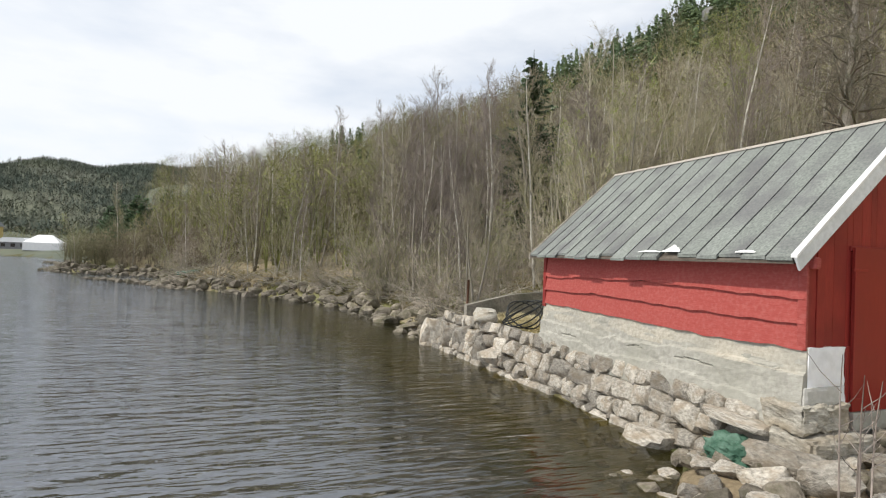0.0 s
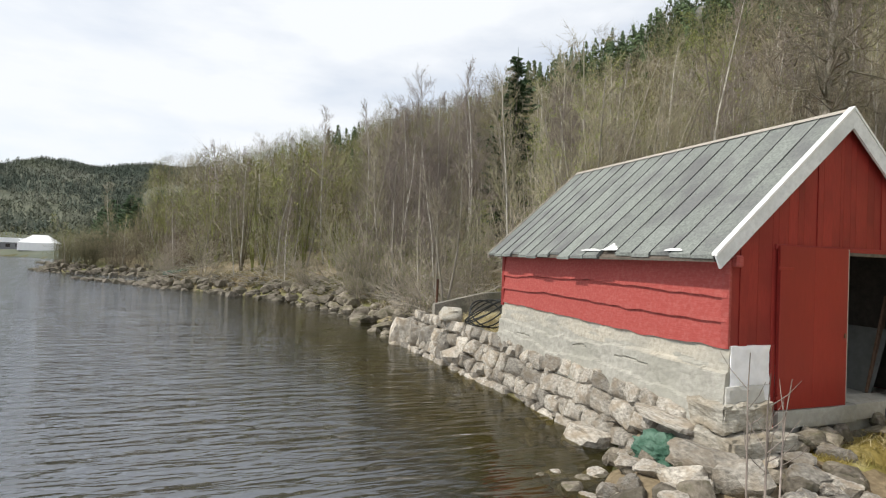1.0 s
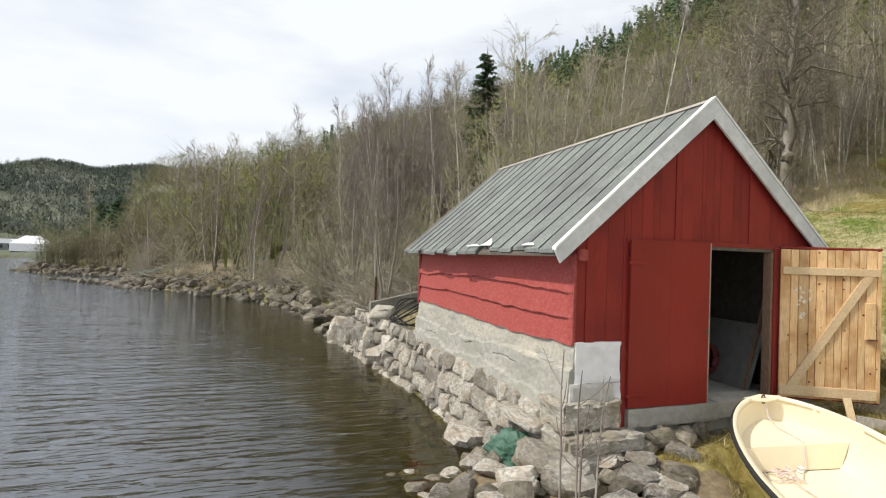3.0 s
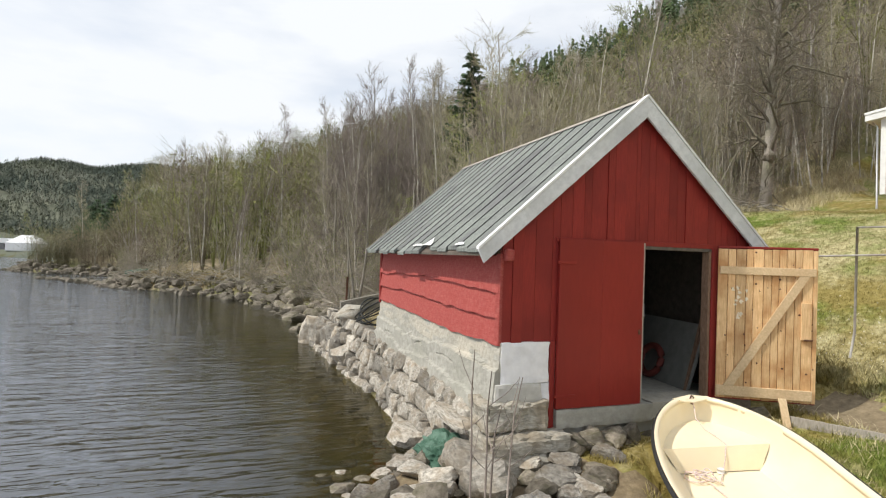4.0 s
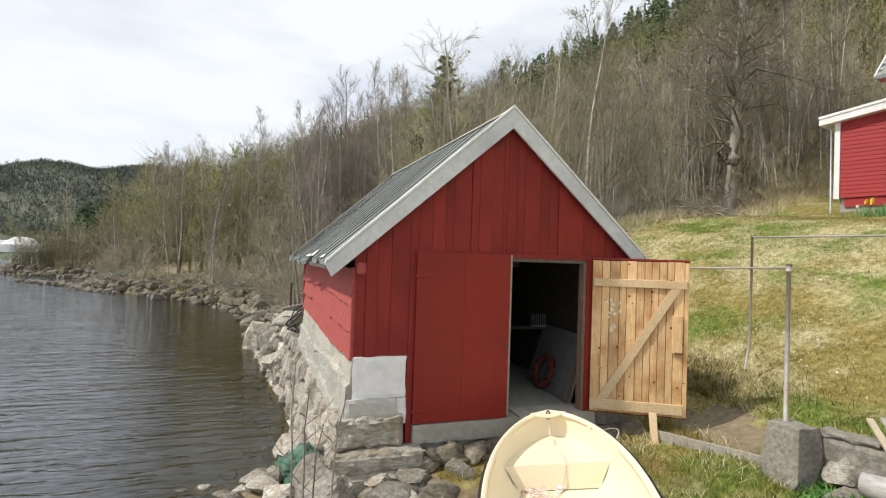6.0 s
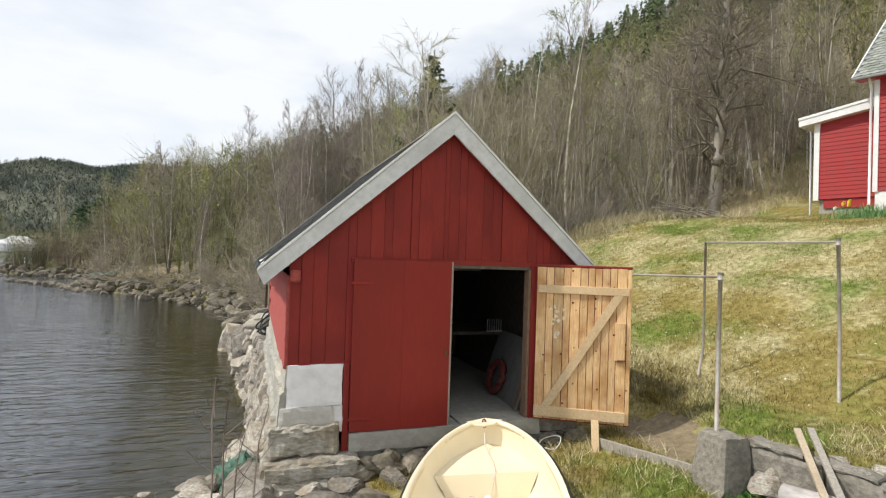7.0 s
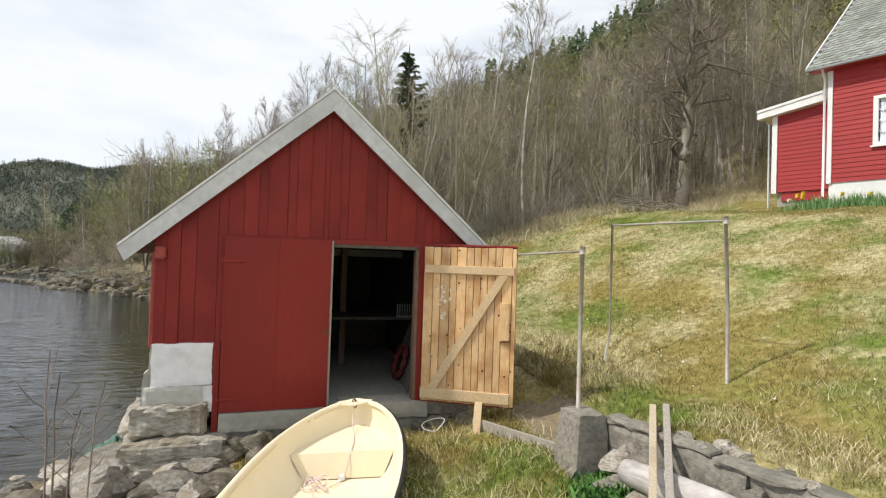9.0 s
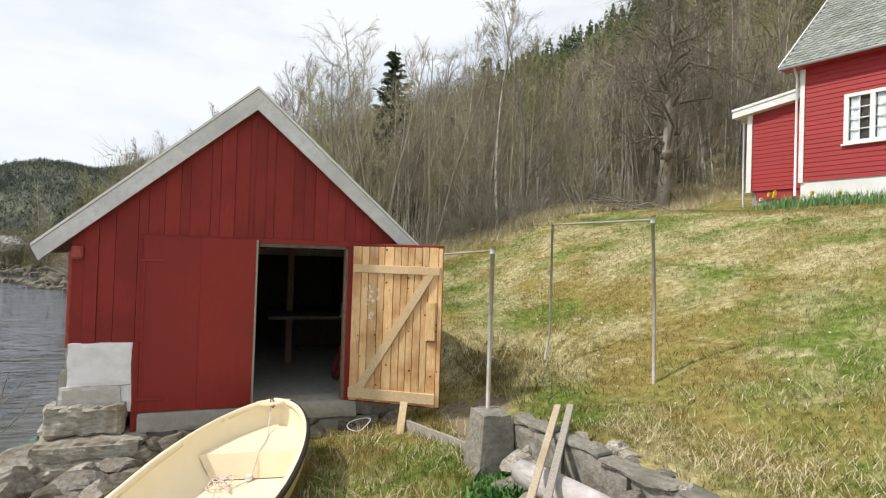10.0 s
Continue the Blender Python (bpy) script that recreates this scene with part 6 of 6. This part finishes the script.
for x, y, s in ((-22, 86, 0.8), (-26.0, 94, 0.78), (-24.5, 90, 0.7), (-20.6, 84, 0.74), (-28.0, 98, 0.7), (-18.5, 90, 0.85)):
    plant("spruce", FARSPR, x, y, 40 * s, s, "dark spruce on the far shore", "far spruces")


# ---- far woods, joined ----
def scatter(template_v, template_f, at, scale, turn):
    c, s = np.cos(turn)[:, None], np.sin(turn)[:, None]
    tv = template_v[None]
    x = (tv[:, :, 0] * c - tv[:, :, 1] * s) * scale[:, None] + at[:, 0:1]
    y = (tv[:, :, 0] * s + tv[:, :, 1] * c) * scale[:, None] + at[:, 1:2]
    z = tv[:, :, 2] * scale[:, None] + at[:, 2:3]
    v = np.stack([x, y, z], 2).reshape(-1, 3)
    f = (template_f[None] + (np.arange(len(at)) * len(template_v))[:, None, None]).reshape(-1, template_f.shape[1])
    return v, f


def far_bare(seed, leafy=False):
    """A distant crown: fine twigs at all angles on a few thin limbs, with flecks of young leaf on some."""
    rs = np.random.RandomState(seed + (50 if leafy else 0))
    V, F, q = [], [], 0
    for k in range(150):
        t = rs.rand() ** 0.75
        a = rs.uniform(0, 6.28)
        rad = (0.35 + 1.6 * math.sin(math.pi * min(1, 0.12 + 0.85 * t))) * rs.rand() ** 0.5
        p = np.array([math.cos(a) * rad, math.sin(a) * rad, 0.6 + 6.6 * t])
        leaf = leafy and k > 60
        d = np.array([math.cos(a) * 0.6, math.sin(a) * 0.6, 0.9]) + rs.normal(0, 0.9 if leaf else 0.6, 3)
        d /= np.linalg.norm(d)
        sd = np.cross(d, rs.normal(0, 1, 3))
        sd *= (rs.uniform(0.035, 0.07) if leaf else rs.uniform(0.010, 0.024)) / np.linalg.norm(sd)
        e = p + d * (rs.uniform(0.10, 0.22) if leaf else rs.uniform(0.6, 1.7))
        V += [p - sd, p + sd, e]
        F.append((q, q + 1, q + 2))
        q += 3
    for k in range(4):
        top = np.array([rs.normal(0, 0.7), rs.normal(0, 0.7), rs.uniform(5.5, 7.4)])
        for a in (0, 1.57):
            w = np.array([math.cos(a), math.sin(a), 0]) * rs.uniform(0.03, 0.065)
            V += [-w, w, top]
            F.append((q, q + 1, q + 2))
            q += 3
    return np.array(V), np.array(F)


def far_leafy(seed):
    return far_bare(seed, True)


def far_conifer(seed):
    """A distant pine or spruce: many small sprays in uneven tiers."""
    rs = np.random.RandomState(seed)
    V, F, q = [], [], 0
    wide = (1.3, 1.9, 1.6, 2.2)[seed % 4]
    for k in range(84):
        t = rs.rand() ** 0.8
        a = rs.uniform(0, 6.28)
        r = wide * (1 - t) ** 0.75 * (0.75 + 0.35 * math.sin(9 * t + seed)) * rs.uniform(0.3, 1.1) + 0.1
        c = np.array([math.cos(a) * r, math.sin(a) * r, 1.0 + 6.6 * t - 0.12 * r])
        sd = np.array([-math.sin(a), math.cos(a), rs.uniform(-0.3, 0.3)]) * rs.uniform(0.16, 0.38)
        V += [c * np.array([0.5, 0.5, 1]) + np.array([0, 0, 0.28]), c + sd, c - sd * 0.9]
        F.append((q, q + 1, q + 2))
        q += 3
    return np.array(V), np.array(F)


rs = np.random.RandomState(12)
cand = np.stack([rs.uniform(-120, 150, 60000), rs.uniform(8, 240, 60000)], 1)
s = shore_side(cand[:, 0], cand[:, 1])
zc = ground_z(cand[:, 0], cand[:, 1]) + rough(cand[:, 0], cand[:, 1])
dist = np.hypot(cand[:, 0] + 2, cand[:, 1] + 6)
bear = np.degrees(np.arctan2(cand[:, 0] + 2, cand[:, 1] + 6))
keep = (s > 3) & ((dist > 36) | ((cand[:, 0] > 12) & (dist > 25) & (cand[:, 1] > 13.5))) & (bear > -28) & (bear < 68) & (rs.rand(len(s)) < 0.36 * np.clip(60 / dist, 0.10, 1) ** 1.0)
keep &= ~((cand[:, 0] < -33) & (s < 9)) & ~((cand[:, 0] < -31) & (rs.rand(len(s)) < 0.5))
keep &= ~((cand[:, 0] > 13) & (cand[:, 0] < 26) & (cand[:, 1] < 9))
cand, zc, dist, s = cand[keep], zc[keep], dist[keep], s[keep]
patch = np.sin(cand[:, 0] * 0.09 + 1.7 * np.sin(cand[:, 1] * 0.05)) + np.sin(cand[:, 1] * 0.11 + 0.6) + rs.normal(0, 0.8, len(s))
bear = bear[keep]
high = np.clip((zc - 11) / 9, -0.6, 1.8)
conif = (patch * 0.55 + high > 0.9) & ((bear > 25) | ((bear > 6) & (bear < 9)))
budding = (rs.rand(len(s)) < np.where((cand[:, 0] < 12) & (cand[:, 1] > 30), 0.6, 0.42)) & ~conif
# the woods sink to low bushes towards the tip of the headland
tip = np.degrees(np.arctan2(cand[:, 0] + 6.2, cand[:, 1] + 4.6))
low = 0.38 + 0.62 * step(-14.0, -5.5, tip)
cls_of = np.where(conif, 0, np.where(budding, 1, 2))
for cls, maker, mt, nm, lab in ((0, far_conifer, M_PINENEEDLE, "far_conifers", "dark conifer forest on the hillside"), (1, far_leafy, M_FARGREEN, "far_budding_woods", "olive green budding woods on the hillside"), (2, far_bare, M_FARTWIG, "far_bare_woods", "leafless brown and olive woods on the hillside")):
    sel = cls_of == cls
    pts = np.column_stack([cand[sel], zc[sel] - 0.4])
    pick = rs.randint(0, 4, len(pts))
    V, F, base_n = [], [], 0
    for k in range(4):
        tv, tf = maker(k + 1)
        g = pick == k
        if not g.any():
            continue
        sc = rs.uniform(0.7, 1.25, g.sum()) * (1.0 if cls else 0.9) * low[sel][g]
        v, f = scatter(tv, tf, pts[g], sc, rs.uniform(0, 6.28, g.sum()))
        V.append(v)
        F.append(f + base_n)
        base_n += len(v)
    tagged(part(nm, soup(nm, np.concatenate(V), np.concatenate(F)), mt), lab, "woods", kind="stuff")

# thin upright saplings that fill the wood's edge
m = 620
px_ = 4.5 + 27 * rs.rand(m) ** 1.1
yy = 10.3 + 0.25 * np.clip(px_ - 12, 0, 40) + np.abs(rs.normal(0, 5.5, m))
ok = np.hypot(px_ - 18.45, yy - 12.2) > 0.9
px_, yy = px_[ok], yy[ok]
m = len(px_)
P = np.column_stack([px_, yy, ground_z(px_, yy) + rough(px_, yy) - 0.1])
hgt, rad_ = rs.uniform(2.5, 6.5, m), rs.uniform(0.014, 0.032, m)
way = np.column_stack([rs.normal(0, 0.07, m), rs.normal(0, 0.07, m), np.ones(m)])
Q = P + way * (hgt * 0.5)[:, None]
R = Q + (way + np.column_stack([rs.normal(0, 0.10, m), rs.normal(0, 0.10, m), np.zeros(m)])) * (hgt * 0.5)[:, None]
v1, f1 = tubes(P, Q, rad_, rad_ * 0.7, 4)
v2, f2 = tubes(Q, R, rad_ * 0.7, rad_ * 0.15, 4)
tagged(part("sapling_stems", soup("sapling_stems", np.concatenate([v1, v2]), np.concatenate([f1, f2 + len(v1)])), M_STEM), "thin pale sapling stems crowding the wood's edge", "saplings", kind="stuff")

# low bushes down to the water on the headland
hx, hy = rs.uniform(-40, -8, 5200), rs.uniform(40, 104, 5200)
hs_ = shore_side(hx, hy)
ok = (hs_ > 1.0) & (hs_ < 14)
hx, hy = hx[ok], hy[ok]
pts = np.column_stack([hx, hy, ground_z(hx, hy) - 0.2])
V, F, base_n = [], [], 0
for k in range(3):
    tv, tf = far_bare(k + 11, k > 0)
    g = np.arange(len(pts)) % 3 == k
    v, f = scatter(tv * np.array([1.3, 1.3, 1.0]), tf, pts[g], rs.uniform(0.22, 0.5, g.sum()), rs.uniform(0, 6.28, g.sum()))
    V.append(v)
    F.append(f + base_n)
    base_n += len(v)
tagged(part("headland_bushes", soup("headland_bushes", np.concatenate(V), np.concatenate(F)), M_FARTWIG), "low bare bushes along the water of the headland", "bushes", kind="stuff")

# the far hill beyond the head of the lake
def hill_tree(seed):
    rs = np.random.RandomState(seed)
    V, F, q = [], [], 0
    for k in range(16):
        t = (k + rs.rand()) / 16
        a = rs.uniform(0, 6.28)
        ln = 2.0 * (1 - t) ** 0.6 * rs.uniform(0.7, 1.1) + 0.3
        z0 = 0.5 + 7.0 * t
        e = np.array([math.cos(a) * ln, math.sin(a) * ln, z0])
        sd = np.array([-math.sin(a), math.cos(a), 0]) * (0.30 * ln + 0.15)
        V += [np.array([0.3 * e[0], 0.3 * e[1], z0 + 1.1]), e + sd, e - sd]
        F.append((q, q + 1, q + 2))
        q += 3
    return np.array(V), np.array(F)


bearing = np.radians(rs.uniform(-26, 2, 26000))
out = np.sqrt(rs.uniform(200 ** 2, 640 ** 2, 26000))
hx, hy = -4 + out * np.sin(bearing), -6 + out * np.cos(bearing)
hz = ground_z(hx, hy) + rough(hx, hy)
clump = np.sin(hx * 0.06 + 1.3 * np.sin(hy * 0.03)) + np.sin(hy * 0.045 + hx * 0.02) + rs.normal(0, 0.6, len(hx)) + (out - 380) / 110
dark = clump > 0.2
thin = rs.rand(len(hx)) < np.where(dark, 0.9, 0.35)
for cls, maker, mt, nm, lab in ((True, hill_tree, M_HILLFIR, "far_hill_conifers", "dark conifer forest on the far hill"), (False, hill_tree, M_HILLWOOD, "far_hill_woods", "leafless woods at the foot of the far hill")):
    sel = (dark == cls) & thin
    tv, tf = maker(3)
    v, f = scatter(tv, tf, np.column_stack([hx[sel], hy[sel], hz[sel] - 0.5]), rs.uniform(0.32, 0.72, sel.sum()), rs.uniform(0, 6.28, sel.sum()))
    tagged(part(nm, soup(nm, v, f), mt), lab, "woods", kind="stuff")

# rock faces on the hill
for x, y, z, sx_, sy_, sz_, a in ((58, 72, 40, 5, 3, 6, 30), (50, 66, 33, 4, 2, 4, 60), (62, 64, 42, 4, 3, 7, 10)):
    tagged(lay("cliff", rock_mesh("cliff", int(x), 0.5, 9, 3, 0.3), (x, y, gz(x, y) + 1.5), (sx_, sy_, sz_), (10, 0, a)), "bare grey cliff on the wooded hill", "cliff").data.materials.append(M_SCREE)
mast = thing("lattice_mast", (52, 41, gz(52, 41)), "grey steel lattice mast on the hillside", "mast")
for k in range(4):
    a = math.pi / 4 + k * math.pi / 2
    part("leg", line_tube([(0.55 * math.cos(a), 0.55 * math.sin(a), 0), (0.32 * math.cos(a), 0.32 * math.sin(a), 17)], 0.04, 4), M_STEEL, mast)
    v, f = tubes([(0.53 * math.cos(a + (j % 2) * math.pi / 2), 0.53 * math.sin(a + (j % 2) * math.pi / 2), j * 0.9) for j in range(18)],
                 [(0.5 * math.cos(a + ((j + 1) % 2) * math.pi / 2), 0.5 * math.sin(a + ((j + 1) % 2) * math.pi / 2), j * 0.9 + 0.9) for j in range(18)], [0.025] * 18, [0.025] * 18, 3)
    part("brace", soup("brace", v, f), M_STEEL, mast)

# ---- grass and small plants ----
def blades(name, xy, length, width, material, label, lean=0.5, cat="grass"):
    rs2 = np.random.RandomState(len(xy))
    k = len(xy)
    z = ground_z(xy[:, 0], xy[:, 1]) + rough(xy[:, 0], xy[:, 1]) - 0.01
    p = np.column_stack([xy, z])
    a = rs2.uniform(0, 6.28, k)
    ln = length * rs2.uniform(0.45, 1.25, k)
    tip = p + np.column_stack([np.cos(a) * ln * lean * rs2.rand(k), np.sin(a) * ln * lean * rs2.rand(k), ln * rs2.uniform(0.5, 1.0, k)])
    mid = (p + tip) / 2 + np.column_stack([0 * a, 0 * a, ln * 0.12])
    b = a + 1.57 + rs2.normal(0, 0.6, k)
    sd = np.column_stack([np.cos(b), np.sin(b), 0 * b]) * (width * rs2.uniform(0.6, 1.3, k))[:, None]
    v = np.stack([p - sd, p + sd, mid + sd * 0.7, mid - sd * 0.7, tip], 1).reshape(-1, 3)
    i = np.arange(k) * 5
    f = np.concatenate([np.stack([i, i + 1, i + 2], 1), np.stack([i, i + 2, i + 3], 1), np.stack([i + 3, i + 2, i + 4], 1)])
    return tagged(part(name, soup(name, v, f), material), label, cat, kind="stuff")


rs = np.random.RandomState(31)
k = 290000
gxy = np.column_stack([3.9 + 14 * rs.rand(k) ** 1.35, -5.5 + 16 * rs.rand(k)])
wallx = 4.44 + 0.22 * np.clip(-2.1 - gxy[:, 1], 0, 9)
ok = (gxy[:, 1] < 9.3 + 0.25 * np.clip(gxy[:, 0] - 12, 0, 40)) & ((gxy[:, 1] > -1.9) | (gxy[:, 0] > wallx)) & ~((np.abs(gxy[:, 0] - 4.45) < 0.4) & (np.abs(gxy[:, 1] + 0.9) < 0.55)) & (gxy[:, 0] - gxy[:, 1] * 0.0 < 17)
clump = np.sin(gxy[:, 0] * 2.1 + 2 * np.sin(gxy[:, 1] * 1.3)) * np.sin(gxy[:, 1] * 2.6 + gxy[:, 0]) + rs.normal(0, 0.6, k) > -0.5
gxy = gxy[ok & clump]
blades("lawn_grass", gxy, 0.08, 0.0036, M_BLADE, "dry tufted yellow-green lawn grass on the slope", 1.1)
k = 26000
gxy = np.column_stack([rs.uniform(0.9, 4.1, k), rs.uniform(-4.5, -0.25, k)])
ok = (gxy[:, 0] > 1.0 + 0.25 * np.sin(gxy[:, 1] * 5)) & (np.sin(gxy[:, 0] * 4 + gxy[:, 1] * 3) + rs.normal(0, 0.7, k) > -0.6)
bu = (gxy - np.array([2.143, -0.572])) @ np.array([math.cos(f_), math.sin(f_)])
bv_ = (gxy - np.array([2.143, -0.572])) @ np.array([-math.sin(f_), math.cos(f_)])
ok &= ~((bu > 0.15) & (bu < 4.0) & (np.abs(bv_) < 0.66))
blades("yard_grass", gxy[ok], 0.11, 0.0038, M_BLADE, "sparse yellow grass round the boat", 0.9)
k = 20000
gxy = np.column_stack([4.8 + 6.0 * rs.rand(k), rs.uniform(-6.0, -1.9, k)])
ok = (gxy[:, 0] > 4.7 + 0.22 * np.clip(-2.1 - gxy[:, 1], 0, 9)) & (gxy[:, 1] < -2.2 - 0.16 * (gxy[:, 0] - 5) + 0.35 * np.sin(gxy[:, 0] * 2.3) + rs.normal(0, 0.25, k))
ok &= np.sin(gxy[:, 0] * 2.7 + 1.5 * np.sin(gxy[:, 1] * 2.1)) + rs.normal(0, 0.6, k) > -0.5
blades("terrace_straw", gxy[ok], 0.10, 0.004, M_STRAW, "pale dead grass on the terrace above the wall", 1.5)
k = 6000
gxy = np.column_stack([rs.uniform(1.1, 4.2, k), rs.uniform(-4.2, -0.3, k)])
bu = (gxy - np.array([2.143, -0.572])) @ np.array([math.cos(f_), math.sin(f_)])
bv_ = (gxy - np.array([2.143, -0.572])) @ np.array([-math.sin(f_), math.cos(f_)])
ok = ~((bu > 0.15) & (bu < 4.0) & (np.abs(bv_) < 0.66)) & (np.sin(gxy[:, 0] * 5 + 2 * np.sin(gxy[:, 1] * 3)) + rs.normal(0, 0.6, k) > 0.0)
blades("yard_straw", gxy[ok], 0.13, 0.004, M_STRAW, "loose pale straw on the grass by the boat", 1.8)
k = 9000
gxy = np.column_stack([rs.uniform(-0.25, 1.6, k), rs.uniform(6.2, 9.8, k)])
blades("straw_patch", gxy, 0.16, 0.006, M_STRAW, "pale dead grass on the ledge behind the boathouse", 1.3)
k = 24000
yy = 11 + 30 * rs.rand(k) ** 1.4
gxy = np.column_stack([np.interp(yy, SHORE[:, 1], SHORE[:, 0]) + 0.7 + np.abs(rs.normal(0, 2.2, k)), yy])
blades("bank_grass", gxy, 0.26, 0.012, M_BANK, "dead pale grass and stalks along the bank", 1.0)
k = 4500
gxy = np.column_stack([4.9 + np.abs(rs.normal(0, 0.6, k)), rs.normal(0.3, 0.6, k)])
blades("rough_grass", gxy, 0.15, 0.007, M_BLADE, "long rough grass beside the boathouse", 1.0)
k = 15000
ex = 4.8 + 20 * rs.rand(k)
gxy = np.column_stack([ex, 8.9 + 0.25 * np.clip(ex - 12, 0, 40) + rs.normal(0, 0.5, k) + np.abs(rs.normal(0, 1.3, k))])
blades("edge_straw", gxy, 0.42, 0.008, M_STRAW, "long pale dead grass along the wood's edge", 1.2)
k = 1700
ax = rs.uniform(0, 1, k)
gxy = np.column_stack([15.75 + 0.9 * ax + rs.normal(0, 0.22, k), 4.75 - 3.2 * ax + rs.normal(0, 0.28, k)])
blades("flower_leaves", gxy, 0.40, 0.011, M_LEAF, "green daffodil leaves below the house wall", 0.5, "plants")
k = 900
gxy = np.column_stack([rs.normal(4.0, 0.14, k), rs.normal(-2.62, 0.14, k)])
blades("weeds", gxy, 0.14, 0.02, M_GREEN, "fresh green weeds at the foot of the wall", 1.2, "plants")
for k, (x, y, s, mt) in enumerate(((16.1, 5.10, 1.0, M_FLOWER), (16.2, 5.0, 1.1, M_FLOWER), (16.12, 4.95, 0.9, M_FLOWER), (16.25, 3.9, 0.9, M_FLOWER), (16.3, 3.2, 0.8, M_FLOWER), (15.9, 5.2, 0.7, M_PETAL))):
    fl = thing("daffodil", (x, y, gz(x, y)), "yellow daffodil in the border by the house" if mt == M_FLOWER else "pale daffodil in the border by the house", "flower", "daffodils")
    part("stem", line_tube([(0, 0, 0), (0.01, 0, 0.36 * s)], 0.008, 4), M_GREEN, fl)
    part("bloom", line_tube([(0, 0, 0.34 * s), (0.0, -0.03, 0.40 * s), (0, -0.06, 0.46 * s)], [0.02, 0.055, 0.035], 8), mt, fl)
k = 340
wf = np.column_stack([rs.normal(6.6, 0.8, k), rs.normal(0.3, 0.9, k)])
wf = np.concatenate([wf, np.column_stack([rs.uniform(5, 10, 60), rs.uniform(-3, 3, 60)])])
z = ground_z(wf[:, 0], wf[:, 1]) + rough(wf[:, 0], wf[:, 1]) + rs.uniform(0.06, 0.16, len(wf))
c = np.column_stack([wf, z])
a = rs.normal(0, 1, (len(c), 3)) * 0.0065
b = rs.normal(0, 1, (len(c), 3)) * 0.0065
tagged(part("white_flowers", soup("white_flowers", np.stack([c - a, c - b, c + a, c + b], 1).reshape(-1, 3), np.arange(4 * len(c)).reshape(-1, 4)), M_PETAL), "small white spring flowers in the grass", "flowers", kind="stuff")

# thin dead stalks on the boulders in front of the camera
for x, y, h, lx in ((-0.69, -0.87, 1.38, 0.0), (-0.60, -1.0, 1.2, 0.03), (-0.36, -0.95, 1.12, 0.14), (-0.52, -0.92, 0.85, 0.1)):
    st = thing("dead_stalk", (x, y, 0.45), "thin bare sapling among the boulders", "sapling", "dead stalks")
    part("stem", line_tube([(0, 0, -0.3), (lx * 0.3, 0.01, h * 0.4), (lx * 0.6 - 0.02, 0, h * 0.7), (lx, 0, h)], [0.011, 0.009, 0.007, 0.004], 6), M_DARKTWIG, st)
    for q in range(5):
        w = rng.uniform(0, 6.28)
        ln = rng.uniform(0.14, 0.34)
        part("twig", line_tube([(lx * 0.2, 0, h * (0.25 + 0.12 * q)), (lx * 0.2 + 0.6 * ln * math.cos(w), 0.6 * ln * math.sin(w), h * (0.25 + 0.12 * q) + 0.5 * ln), (lx * 0.2 + ln * math.cos(w), ln * math.sin(w), h * (0.25 + 0.12 * q) + ln)], [0.005, 0.004, 0.002], 4), M_DARKTWIG, st)
# dead branches washed up and fallen along the bank
m = 900
yy = 11.5 + 32 * rs.rand(m) ** 1.3
px_ = np.interp(yy, SHORE[:, 1], SHORE[:, 0]) + 0.9 + np.abs(rs.normal(0, 1.6, m))
zz = ground_z(px_, yy) + rs.uniform(0.02, 0.35, m)
a = rs.uniform(0, 6.28, m)
ln = rs.uniform(0.4, 2.0, m)
P0 = np.column_stack([px_, yy, zz])
P1 = P0 + np.column_stack([np.cos(a) * ln, np.sin(a) * ln, rs.uniform(-0.05, 0.5, m) * ln])
v, f = tubes([tuple(p) for p in P0], [tuple(p) for p in P1], [0.02] * m, [0.007] * m, 3)
tagged(part("fallen_branches", soup("fallen_branches", v, f), M_BARK), "tangle of dead grey branches along the bank", "branches", kind="stuff")
m = 2400
px_ = rs.normal(11.0, 2.4, m).clip(5.5, 17)
yy = 9.9 + 0.12 * np.clip(px_ - 8, 0, 9) + np.abs(rs.normal(0, 1.2, m))
P0 = np.column_stack([px_, yy, ground_z(px_, yy) + rough(px_, yy)])
a = rs.uniform(0, 6.28, m)
ln = rs.uniform(0.5, 1.7, m)
P1 = P0 + np.column_stack([np.cos(a) * ln * 0.6, np.sin(a) * ln * 0.5, rs.uniform(0.3, 1.0, m) * ln])
v, f = tubes(P0, P1, rs.uniform(0.006, 0.014, m), np.full(m, 0.003), 3)
tagged(part("bramble_thicket", soup("bramble_thicket", v, f), M_STEM), "tangled pale canes at the top of the lawn", "brambles", kind="stuff")
# brushwood heap at the edge of the wood
heap = thing("brushwood_pile", (14.6, 9.3, gz(14.6, 9.3)), "heap of cut grey branches at the wood's edge", "brushwood")
P0 = [(rng.uniform(-1.3, 1.3), rng.uniform(-0.4, 0.4), rng.uniform(0.05, 0.45)) for _ in range(90)]
P1 = [(a_ + rng.uniform(-1.2, 1.2), b_ + rng.uniform(-0.3, 0.3), max(0.02, c_ + rng.uniform(-0.2, 0.2))) for a_, b_, c_ in P0]
v, f = tubes(P0, P1, [0.025] * 90, [0.012] * 90, 4)
part("brush", soup("brush", v, f), M_GREYWOOD, heap)
